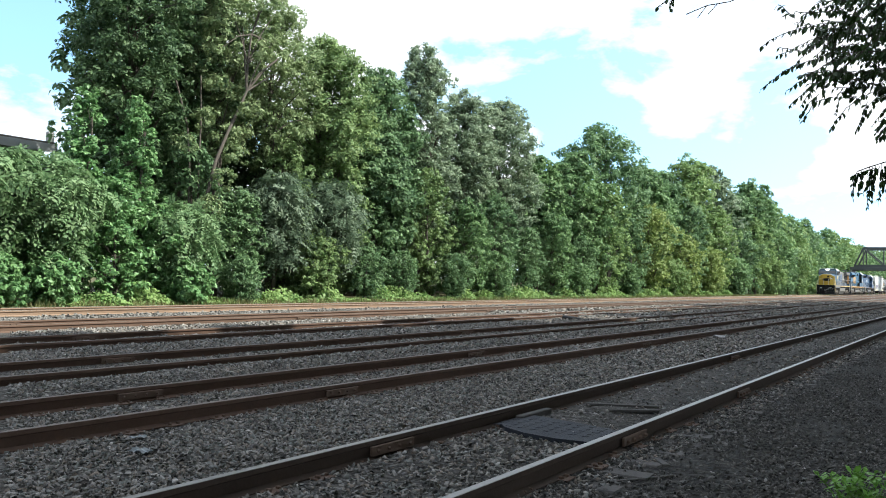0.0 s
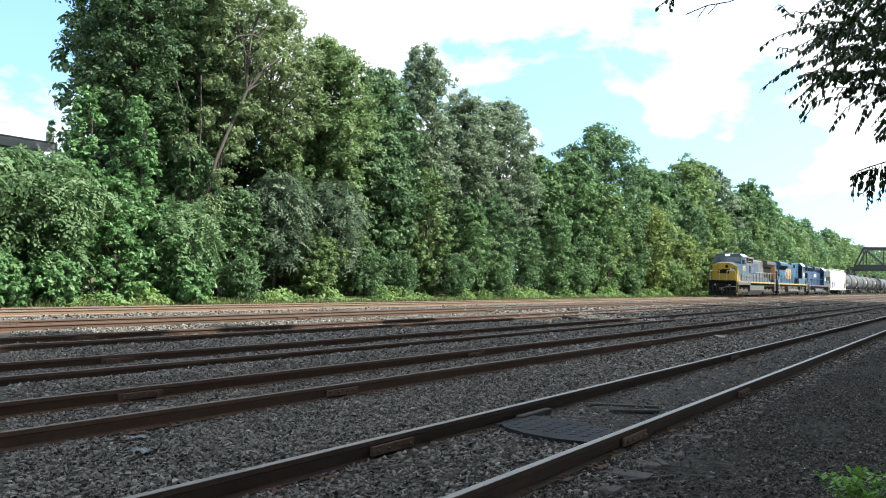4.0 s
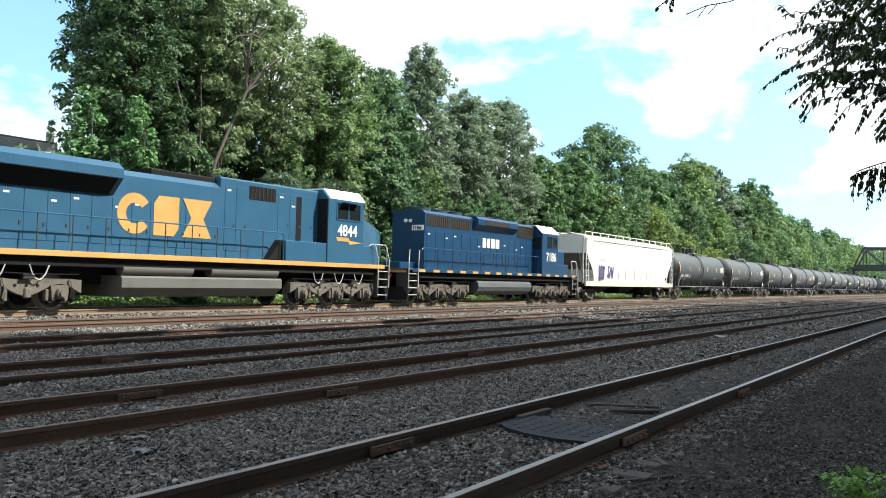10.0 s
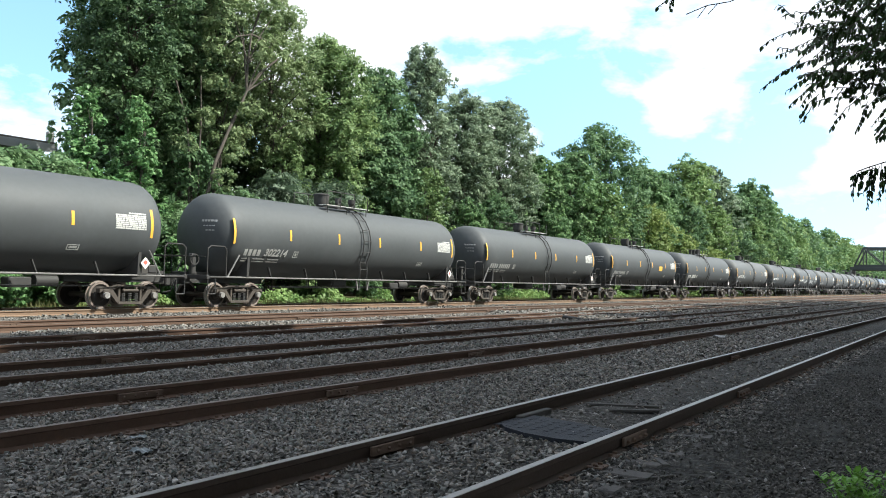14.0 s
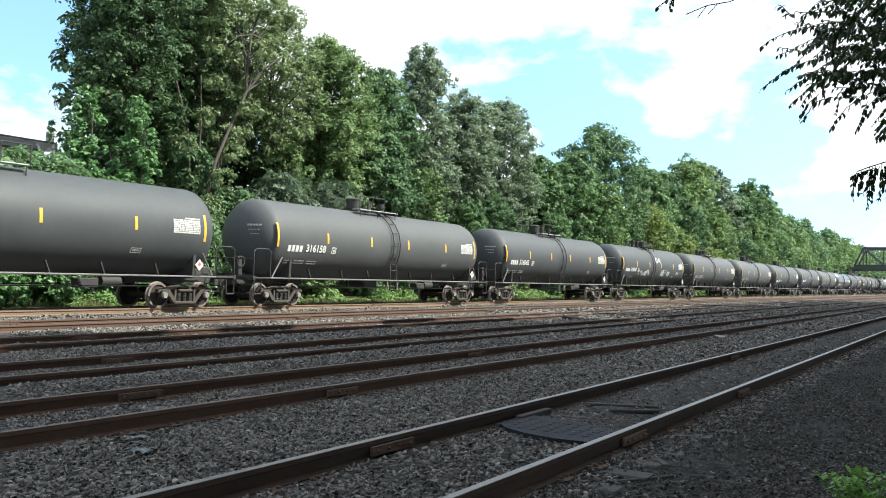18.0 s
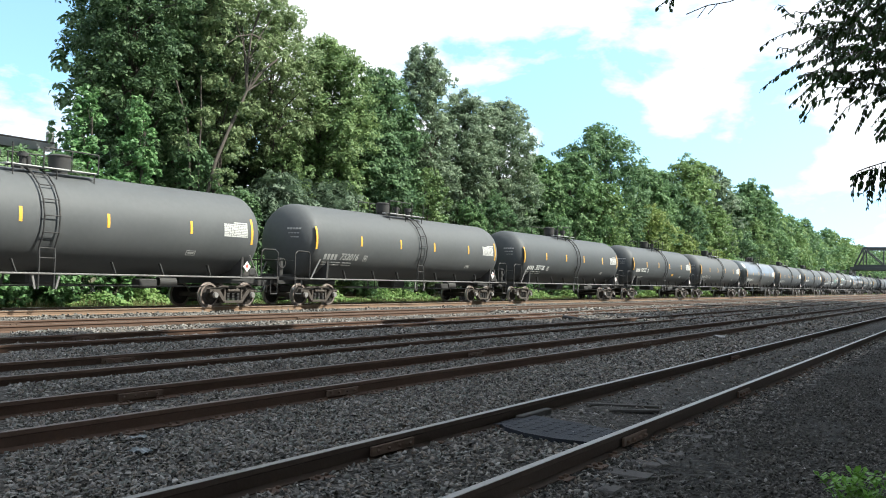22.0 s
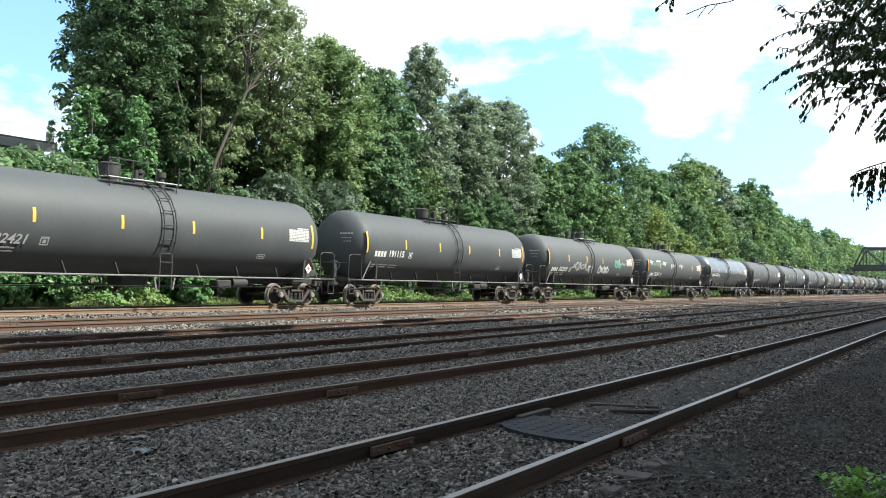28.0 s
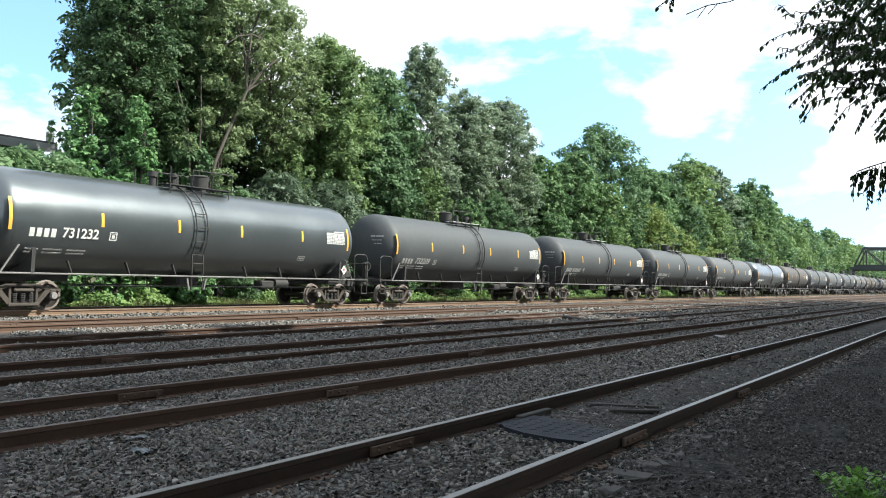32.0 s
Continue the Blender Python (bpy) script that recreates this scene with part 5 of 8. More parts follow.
def loco_side_frame():
    s = Shape()
    top, bot = [], []
    for k in range(33):
        x = -2.75 + 5.5 * k / 32
        w = math.cos(2 * math.pi * x / 2.05)
        top.append((x, 0.90 + 0.03 * w))
        bot.append((x, 0.60 + 0.17 * w))
    s.prism_y(top + bot[::-1], -0.10, 0.10)
    for x in (-2.05, 0.0, 2.05):
        s.prism_y([(x - 0.30, 0.74), (x - 0.24, 0.30), (x - 0.16, 0.26), (x - 0.13, 0.62), (x + 0.13, 0.62), (x + 0.16, 0.26), (x + 0.24, 0.30), (x + 0.30, 0.74)], -0.13, 0.08)
        s.cyl((x, -0.26, 0.50), (x, -0.05, 0.50), 0.15, 0.17, 14)
        s.cyl((x, -0.30, 0.50), (x, -0.26, 0.50), 0.07, 0.07, 10)
        s.box(x - 0.34, x + 0.34, -0.10, 0.05, 0.20, 0.27, 0.02)
    for x in (-1.05, 1.05):
        s.cyl((x - 0.22, -0.18, 0.98), (x + 0.12, -0.18, 0.98), 0.085, 0.085, 10)
        s.box(x - 0.10, x + 0.10, -0.16, -0.02, 0.36, 0.66, 0.03)
    for x in (-2.45, 2.45):
        for z in (0.40, 0.46, 0.52, 0.58):
            s.cyl((x, -0.06, z - 0.02), (x, -0.06, z + 0.02), 0.09, 0.09, 8)
    s.tube([(-2.6, -0.20, 1.05), (-1.3, -0.20, 1.04), (0.0, -0.20, 1.08), (1.3, -0.20, 1.04), (2.6, -0.20, 1.05)], 0.016)
    for x in (-2.05, 0.0, 2.05):
        s.cyl((x, -0.31, 0.50), (x, -0.27, 0.50), 0.11, 0.11, 6)
        s.tube([(x + 0.28, -0.16, 0.92), (x + 0.34, -0.2, 0.66), (x + 0.30, -0.16, 0.36)], 0.028)
        s.box(x - 0.46, x - 0.36, -0.14, 0.04, 0.28, 0.62, 0.02)
        s.box(x + 0.36, x + 0.46, -0.14, 0.04, 0.28, 0.62, 0.02)
    for x in (-1.02, 1.02):
        for o in (-0.34, 0.0, 0.34):
            s.cyl((x + o, -0.112, 0.72), (x + o, -0.09, 0.72), 0.05, 0.05, 10)
    me = s.mesh("side_frame", TRUCK_GREY)
    me.materials.append(SOOT_SHADE)
    for p in me.polygons:      # sooty pipes, springs and brake gear; plate holes are discs coloured black as shade
        c = p.center
        hole = abs(c.z - 0.72) < 0.06 and -0.115 < c.y < -0.10 and p.area < 0.012
        if c.z < 0.275 or c.z > 0.955 or hole or (abs(abs(c.x) - 2.45) < 0.1 and c.z < 0.62):
            p.material_index = 1
    return me


LOCO_FRAME = loco_side_frame()
LOCO_BOLSTER = Shape().box(-2.4, 2.4, -0.62, 0.62, 0.45, 0.95, 0.05).box(-0.5, 0.5, -1.0, 1.0, 0.62, 1.0, 0.05)
for _x in (-2.05, 0.0, 2.05):
    LOCO_BOLSTER.cyl((_x, -0.95, 0.5), (_x, 0.95, 0.5), 0.09, 0.09, 8)
LOCO_BOLSTER = LOCO_BOLSTER.mesh("truck", SOOT_SHADE)


def loco_truck(parent, x, mat=None):
    t = part("truck", LOCO_BOLSTER, None, parent, at=pose(x, 0, 0))
    for s in (-1, 1):
        f = part("side_frame", LOCO_FRAME, None, t, at=pose(0, s * 1.12, 0, 0, 0, 0 if s < 0 else 180))
        if mat:
            f.material_slots[0].link = "OBJECT"
            f.material_slots[0].material = mat
        for d in (-2.05, 0.0, 2.05):
            w = part("wheel", WHEEL_MESH, None, t, at=Matrix.LocRotScale((d, s * 0.75, 0.51), Euler((0, 0, 0 if s > 0 else math.pi)), (1.22, 1.0, 1.22)))


def hull(x0, x1, w, z0, z1, c=0.12):
    return Shape().prism_x([(-w, z0), (-w, z1 - c), (-w + c, z1), (w - c, z1), (w, z1 - c), (w, z0)], x0, x1)


def both(fn):
    """The same shape on both sides of the centre line."""
    s = Shape()
    for k in (-1, 1):
        fn(s, k)
    return s


def yb(k, a, b):
    return (min(k * a, k * b), max(k * a, k * b))


def handrail(parent, x0, x1, z, y, posts, mat, drop=0.6, foot=1.72):
    for k in (-1, 1):
        part("handrail", Shape().tube([(x0, k * y, foot), (x0, k * y, z - 0.1), (x0 + 0.12, k * y, z), (x1 - 0.12, k * y, z), (x1, k * y, z - 0.1), (x1, k * y, foot)], 0.022), mat, parent)
        for i in range(1, posts):
            x = x0 + (x1 - x0) * i / posts
            part("stanchion", Shape().cyl((x, k * y, foot - 0.15), (x, k * y, z), 0.02, 0.02, 6), FRAME_BLACK, parent)


def louvres(parent, x0, x1, z0, z1, y, n=7, mat=SOOT_SHADE, name="air_intake"):
    for k in (-1, 1):
        g = part(name, Shape().box(x0, x1, *yb(k, y - 0.01, y + 0.008), z0, z1), mat, parent, smooth=0)
        s = Shape()
        for i in range(n):
            x = x0 + (x1 - x0) * (i + 0.5) / n
            s.box(x - 0.015, x + 0.015, *yb(k, y + 0.009, y + 0.03), z0 + 0.02, z1 - 0.02)
        part("grille", s, GRILLE, g, smooth=0)


def doors(parent, x0, x1, z0, z1, y, n, mat):
    """Flush hood doors with a gap between each."""
    for k in (-1, 1):
        for i in range(n):
            a, b = x0 + (x1 - x0) * i / n, x0 + (x1 - x0) * (i + 1) / n
            d = part("hood_door", Shape().box(a + 0.02, b - 0.02, *yb(k, y - 0.004, y + 0.014), z0, z1, 0.005), mat, parent, smooth=0)
            part("latch", Shape().box(b - 0.12, b - 0.06, *yb(k, y + 0.015, y + 0.035), (z0 + z1) / 2 - 0.3, (z0 + z1) / 2 - 0.2), FRAME_BLACK, d, smooth=0)
            if mat is not GREY and (i * 5 + n) % 3 != 1:
                h = (0.12, 0.42, 0.25)[i % 3]
                part("notice_label", Shape().box(a + 0.12, a + 0.30, *yb(k, y + 0.0145, y + 0.018), z1 - h - 0.06, z1 - h), WHITE_INK, d, "small white notice", smooth=0)


def steps(parent, x, d, z_top, mat):
    """A corner stair well with treads and grab rails; d: which way the end lies."""
    for k in (-1, 1):
        w = part("step_well", Shape().box(x - 0.36, x + 0.36, *yb(k, 0.75, 1.05), 0.30, z_top, 0.02).box(x - 0.40, x - 0.36, *yb(k, 0.9, 1.48), 0.32, z_top, 0.01).box(x + 0.36, x + 0.40, *yb(k, 0.9, 1.48), 0.32, z_top, 0.01), FRAME_BLACK, parent)
        for i in range(4):
            z = 0.40 + i * (z_top - 0.45) / 3.4
            part("step_tread", Shape().box(x - 0.36, x + 0.36, *yb(k, 1.05, 1.47), z, z + 0.035, 0.01), mat, w)
        for o in (-0.40, 0.40):
            part("grab_rail", Shape().tube([(x + o, k * 1.50, 0.75), (x + o, k * 1.50, z_top + 0.35), (x + o - d * 0.16, k * 1.42, z_top + 0.95)], 0.024), mat, parent)


def snow_plow(parent, x, d):
    s = Shape()
    for k in (-1, 1):
        s.add([(x, 0, 0.18), (x, 0, 0.78), (x + d * 0.42, k * 1.45, 0.78), (x + d * 0.30, k * 1.45, 0.18), (x + d * 0.12, 0, 0.18), (x + d * 0.12, 0, 0.78), (x + d * 0.54, k * 1.45, 0.78), (x + d * 0.42, k * 1.45, 0.18)],
              [(0, 1, 2, 3), (4, 7, 6, 5), (1, 5, 6, 2), (0, 3, 7, 4), (3, 2, 6, 7), (0, 4, 5, 1)])
    part("snow_plow", s, SOOT_SHADE, parent, smooth=0)


def emblem(parent, x, z, h, w, y, mat, slant=0.0):
    """A big painted emblem as plain shapes: a ring, a block and an hourglass."""
    for k in (-1, 1):
        a, b = yb(k, y, y + 0.006)
        r = h / 2
        part("painted_ring", Shape().ring_y(x + r, z, r * 0.50, r, a, b, 36.0, 324.0, 32), mat, parent, "large painted ring", smooth=0)
        x1 = x + 2.15 * r
        part("painted_block", Shape().prism_y([(x1, z - r), (x1 + w * 0.22, z - r), (x1 + w * 0.27, z - r * 0.6), (x1 + w * 0.27, z + r), (x1 + w * 0.05, z + r), (x1, z + r * 0.6)], a, b), mat, parent, smooth=0)
        x2 = x1 + w * 0.31
        part("painted_hourglass", Shape().prism_y([(x2, z - r), (x2 + w * 0.34, z - r), (x2 + w * 0.24, z), (x2 + w * 0.34, z + r), (x2, z + r), (x2 + w * 0.10, z)], a, b), mat, parent, smooth=0)


def sill_and_tank(car, L, z_sill, tank_x, tank_mat, tank_prof, stripe):
    part("underframe", Shape().box(1.0, L - 1.0, -1.35, 1.35, z_sill - 0.42, z_sill - 0.02, 0.03).box(0.6, L - 0.6, -0.4, 0.4, 0.75, z_sill - 0.2, 0.03), SOOT_SHADE, car)
    part("walkway", Shape().box(0.75, L - 0.75, -1.5, 1.5, z_sill - 0.02, z_sill + 0.04, 0.01), GREY_DARK, car)
    for k in (-1, 1) if stripe else ():
        part("sill_stripe", Shape().box(1.1, L - 1.1, *yb(k, 1.46, 1.515), z_sill - 0.12, z_sill + 0.045, 0.006), stripe, car, smooth=0)
    part("fuel_tank", Shape().prism_x(tank_prof, *tank_x), tank_mat, car, smooth=20)
    coupler(car, 0.75, -1)
    coupler(car, L - 0.75, 1)


def loco_wide_cab():
    L = 21.4
    car = thing("locomotive", "grey and blue diesel locomotive with a yellow wide nose cab", "locomotive", "locomotives of the train")
    TRAIN.append((car, 163.7))
    sill_and_tank(car, L, 1.63, (7.3, 14.45), TANK_TAN, [(-1.05, 0.27), (-1.42, 0.78), (-1.42, 1.32), (1.42, 1.32), (1.42, 0.78), (1.05, 0.27)], None)
    for k in (-1, 1):
        part("sill_band", Shape().box(1.1, L - 1.1, *yb(k, 1.46, 1.506), 1.56, 1.76, 0.006), CAB_GRIME, car, smooth=0)
        for x0, x1 in ((2.3, 2.95), (3.4, 3.75), (4.25, 4.9), (5.3, 5.7), (6.2, 6.75), (7.3, 9.0), (9.1, 11.4), (11.55, 14.0), (14.1, 16.2), (16.3, 18.0), (18.15, 20.1)):
            part("sill_stripe", Shape().box(x0, x1, *yb(k, 1.504, 1.53), 1.61, 1.74), DIRTY_GOLD, car, "chipped yellow stripe", smooth=0)
    for x in (4.3, 17.35):
        loco_truck(car, x)
    snow_plow(car, 0.45, 1)
    part("pilot_plate", Shape().box(0.78, 0.95, -1.4, 1.4, 0.75, 1.75, 0.02), SOOT_SHADE, car)
    steps(car, 1.20, -1, 1.6, STEP_GOLD)
    steps(car, L - 1.2, 1, 1.6, RAILING)
    # nose: the front bulges to a flat centre panel, the top slopes up to the windscreen
    n = Shape()
    rim = [(1.66, -1.30, 1.65), (1.40, -0.62, 1.65), (1.40, 0.62, 1.65), (1.66, 1.30, 1.65), (1.72, 1.30, 3.30), (1.44, 0.62, 3.66), (1.44, -0.62, 3.66), (1.72, -1.30, 3.30)]
    n.add(rim + [(2.85, -1.46, 1.65), (2.85, 1.46, 1.65), (2.85, 1.46, 3.60), (2.85, 0.62, 3.84), (2.85, -0.62, 3.84), (2.85, -1.46, 3.60)],
          [(0, 1, 6, 7), (1, 2, 5, 6), (2, 3, 4, 5), (0, 7, 13, 8), (3, 9, 10, 4), (7, 6, 12, 13), (6, 5, 11, 12), (5, 4, 10, 11), (0, 8, 9, 3, 2, 1), (8, 13, 12, 11, 10, 9)])
    nose = part("nose", n, BLUE_OLD, car, smooth=10)
    part("nose_front", Shape().add([(x - o, y, z) for o in (0.014, 0.0) for x, y, z in rim], [(0, 1, 6, 7), (1, 2, 5, 6), (2, 3, 4, 5), (0, 8, 9, 1), (1, 9, 10, 2), (2, 10, 11, 3), (3, 11, 12, 4), (4, 12, 13, 5), (5, 13, 14, 6), (6, 14, 15, 7), (7, 15, 8, 0)]), YELLOW, nose, "yellow painted nose front", smooth=0)
    part("nose_rim", Shape().tube([(1.70, -1.31, 3.31), (1.42, -0.62, 3.67), (1.42, 0.62, 3.67), (1.70, 1.31, 3.31)], 0.022), PALE_GOLD, nose, "bright yellow edge of the nose")
    part("nose_door", Shape().box(1.375, 1.395, -0.02, 0.58, 1.75, 3.10, 0.008), YELLOW, nose)
    part("number_board", Shape().add([(x - o, y, z) for o in (0.05, 0.0) for x, y, z in ((1.71, -1.22, 2.92), (1.46, -0.66, 2.92), (1.48, -0.66, 3.18), (1.73, -1.22, 3.18))], [(0, 1, 2, 3), (0, 4, 5, 1), (1, 5, 6, 2), (2, 6, 7, 3), (3, 7, 4, 0)]), ROOF_WHITE, nose, smooth=0)
    part("nose_emblem", Shape().box(1.360, 1.372, -0.55, 0.60, 2.52, 2.94).box(1.352, 1.360, -0.55, 0.2, 2.80, 2.99), SOOT_SHADE, nose, "plain dark blue block", smooth=0)
    part("nose_vent", Shape().box(1.36, 1.42, -0.42, -0.12, 3.14, 3.46, 0.05), SOOT_SHADE, nose)
    part("nose_hinge", Shape().box(1.37, 1.40, 0.56, 0.62, 2.75, 2.85, 0.005).box(1.37, 1.40, 0.56, 0.62, 2.0, 2.1, 0.005), FRAME_BLACK, nose)
    # cab
    c = Shape()
    prof = [(-1.5, 1.65), (-1.5, 4.42), (-1.24, 4.66), (-0.7, 4.72), (0.7, 4.72), (1.24, 4.66), (1.5, 4.42), (1.5, 1.65)]
    c.prism_x(prof, 3.05, 5.05)
    front = [(2.78, -1.45, 3.58), (2.78, -0.62, 3.80), (2.78, 0.62, 3.80), (2.78, 1.45, 3.58), (2.90, 1.45, 4.40), (2.93, 0.85, 4.68), (2.93, -0.85, 4.68), (2.90, -1.45, 4.40)]
    back = [(3.05, -1.5, 3.0), (3.05, -0.6, 3.7), (3.05, 0.6, 3.7), (3.05, 1.5, 3.0), (3.05, 1.5, 4.42), (3.05, 0.7, 4.71), (3.05, -0.7, 4.71), (3.05, -1.5, 4.42)]
    c.add(front + back, [(0, 1, 2, 3, 4, 5, 6, 7)] + [(i, (i + 1) % 8, 8 + (i + 1) % 8, 8 + i) for i in range(8)])
    c.add([(2.8, -1.46, 1.65), (2.8, -1.46, 3.60), (3.05, -1.5, 3.60), (3.05, -1.5, 1.65), (2.8, 1.46, 1.65), (2.8, 1.46, 3.60), (3.05, 1.5, 3.60), (3.05, 1.5, 1.65)], [(0, 1, 2, 3), (4, 7, 6, 5), (1, 5, 6, 2)])
    cab = part("cab", c, BLUE_OLD, car, smooth=20)
    part("cab_roof", Shape().prism_x([(-1.505, 4.43), (-1.25, 4.67), (-0.7, 4.73), (0.7, 4.73), (1.25, 4.67), (1.505, 4.43), (1.52, 4.45), (1.26, 4.70), (0.7, 4.765), (-0.7, 4.765), (-1.26, 4.70), (-1.52, 4.45)], 2.98, 5.06).box(3.7, 4.2, -0.25, 0.25, 4.76, 4.82, 0.02), ROOF_WHITE, car, "white painted cab roof", smooth=0)
    for y0, y1 in ((-1.36, -0.07), (0.07, 1.36)):
        w = part("windscreen", Shape().add([(2.755, y0, 3.84), (2.755, y1, 3.84), (2.885, y1 * 0.97, 4.36), (2.885, y0 * 0.97, 4.36), (2.82, y0, 3.84), (2.82, y1, 3.84), (2.95, y1 * 0.97, 4.36), (2.95, y0 * 0.97, 4.36)], [(0, 1, 2, 3), (4, 7, 6, 5), (0, 3, 7, 4), (1, 5, 6, 2), (2, 6, 7, 3), (0, 4, 5, 1)]), GLASS_CAB, cab, smooth=0)
        part("wiper", Shape().tube([(2.74, (y0 + y1) / 2, 3.80), (2.80, (y0 + y1) / 2 + 0.22, 4.12)], 0.012, 5), SOOT_SHADE, w)
    for k in (-1, 1):
        for x0, x1 in ((3.10, 3.34), (3.44, 4.08), (4.16, 4.80)):
            w = part("side_window", Shape().box(x0, x1, *yb(k, 1.498, 1.506), 3.62, 4.24), GLASS_CAB, cab, smooth=0)
            part("window_frame", Shape().box(x0 - 0.03, x1 + 0.03, *yb(k, 1.497, 1.52), 4.24, 4.27).box(x0 - 0.03, x1 + 0.03, *yb(k, 1.497, 1.52), 3.59, 3.62).box(x0 - 0.035, x0, *yb(k, 1.497, 1.52), 3.59, 4.27).box(x1, x1 + 0.035, *yb(k, 1.497, 1.52), 3.59, 4.27), SOOT_SHADE, w, smooth=0)
        part("mirror", Shape().box(3.38, 3.42, *yb(k, 1.50, 1.68), 3.66, 4.10, 0.01), GREY_DARK, cab)
        tri = [(1.70, 1.80), (2.50, 1.80), (1.76, 3.28)]
        vs = [(x, k * (1.302 + (x - 1.70) * 0.140 + o), z) for o in (0.002, 0.014) for x, z in tri]
        part("nose_side_panel", Shape().add(vs, [(3, 4, 5), (0, 2, 1), (0, 1, 4, 3), (1, 2, 5, 4), (2, 0, 3, 5)]), YELLOW, nose, "yellow triangle of paint", smooth=0)
        part("equipment_box", Shape().box(5.12, 7.15, *yb(k, 0.9, 1.46), 2.55, 3.62, 0.03), BLUE_OLD, car)
        part("box_grille", Shape().box(6.55, 7.1, *yb(k, 1.45, 1.475), 2.65, 3.5), SOOT_SHADE, car, smooth=0)
        low = part("lower_cabinet", Shape().box(2.86, 7.2, *yb(k, 0.9, 1.507), 1.66, 2.56, 0.01), CAB_GRIME, car, "grimy blue-grey cabinet side")
        for x0, x1, z1 in ((2.92, 3.86, 2.50), (3.92, 4.90, 2.50), (5.12, 5.98, 2.44), (6.20, 7.12, 2.44)):
            d = part("cabinet_door", Shape().box(x0, x1, *yb(k, 1.508, 1.522), 1.86, z1, 0.006), CAB_GRIME, low, smooth=0)
            for o in (0.22, 0.68):
                d2 = part("door_latch", Shape().cyl((x0 + o * (x1 - x0), k * 1.522, (1.86 + z1) / 2 + 0.05), (x0 + o * (x1 - x0), k * 1.545, (1.86 + z1) / 2 + 0.05), 0.035, 0.03, 8), SOOT_SHADE, car)
        for i in range(8):
            part("vent_slat", Shape().box(4.97, 5.09, *yb(k, 1.508, 1.525), 1.90 + 0.062 * i, 1.93 + 0.062 * i), SOOT_SHADE, low, smooth=0)
        part("deep_sill", Shape().box(1.66, 7.2, *yb(k, 1.3, 1.50), 1.36, 1.60, 0.01), CAB_GRIME, car)
        part("nose_sill", Shape().box(1.66, 2.86, *yb(k, 1.30, 1.47), 1.60, 1.80, 0.01), DIRTY_GOLD, car, "dirty yellow band under the nose")
    part("headlight_box", Shape().box(2.84, 2.98, -0.34, 0.34, 4.42, 4.66, 0.03), BLUE_OLD, cab)
    for y in (-0.13, 0.13):
        part("headlight", Shape().cyl((2.86, y, 4.54), (2.815, y, 4.54), 0.085, 0.085, 14), HEADLIGHT, car, "lit headlight")
    for k in (-1, 1):
        part("ditch_light", Shape().cyl((0.90, k * 0.75, 1.3), (0.76, k * 0.75, 1.3), 0.11, 0.11, 14), RAILING, car, "unlit ditch light")
    lettering("7375", 0.64, PALE_GOLD, car, pose(3.22, -1.506, 2.93, 90), "yellow road number on the cab")
    lettering("7375", 0.24, SOOT_SHADE, car, pose(1.418, -0.68, 2.96, 90, 0, -65.9), "dark number on the white number board")
    # hood
    part("inverter_cabinet", hull(5.1, 7.5, 1.12, 1.65, 4.66, 0.08), GREY, car, smooth=20)
    part("engine_hood", hull(7.5, 15.5, 0.98, 1.65, 4.32, 0.16), GREY, car, smooth=20)
    part("blower_housing", hull(7.5, 10.5, 1.05, 3.66, 4.56, 0.06), GREY, car, smooth=20)
    louvres(car, 5.35, 6.2, 3.85, 4.42, 1.12, 6)
    louvres(car, 6.5, 7.3, 3.85, 4.42, 1.12, 6)
    louvres(car, 7.65, 10.0, 3.84, 4.36, 1.05, 12)
    doors(car, 7.55, 15.4, 2.36, 3.6, 0.98, 11, GREY)
    for k in (-1, 1):
        part("hood_stripe", Shape().box(7.5, 20.0, *yb(k, 0.975, 1.02), 1.70, 2.32, 0.005), BLUE_GREY, car, "faded blue stripe", smooth=0)
    part("radiator_hood", hull(15.5, 20.2, 0.98, 1.65, 4.15, 0.05), GREY, car, smooth=20)
    part("radiator_intake", hull(16.1, 20.0, 1.03, 2.95, 3.80, 0.02), SOOT_SHADE, car, smooth=20)
    part("radiator_cab", Shape().prism_x([(-1.02, 3.62), (-1.48, 3.92), (-1.48, 4.28), (-1.3, 4.34), (1.3, 4.34), (1.48, 4.28), (1.48, 3.92), (1.02, 3.62)], 15.7, 20.4), GREY_DARK, car, "overhanging sooty radiator housing", smooth=20)
    part("exhaust_stack", Shape().box(13.4, 14.3, -0.3, 0.3, 4.30, 4.50, 0.03), SOOT_SHADE, car)
    part("roof_hatch", Shape().box(14.6, 15.9, -0.8, 0.8, 4.28, 4.42, 0.04), SOOT_SHADE, car)
    for k in (-1, 1):
        for i in range(8):
            part("side_louvre", Shape().box(16.2 + 0.42 * i, 16.42 + 0.42 * i, *yb(k, 0.975, 1.03), 2.36, 2.90, 0.005), SOOT_SHADE if i % 2 else GREY, car, smooth=0)
        part("blower_grille", Shape().box(18.9, 19.7, *yb(k, 0.97, 1.025), 1.95, 2.85).ring_y(19.3, 2.45, 0.22, 0.30, *yb(k, 1.025, 1.045), n=18), SOOT_SHADE, car, smooth=0)
    emblem(car, 9.62, 3.20, 1.34, 3.54, 1.0, BLUE_FADE)
    handrail(car, 7.3, 20.4, 2.83, 1.46, 9, RAILING)
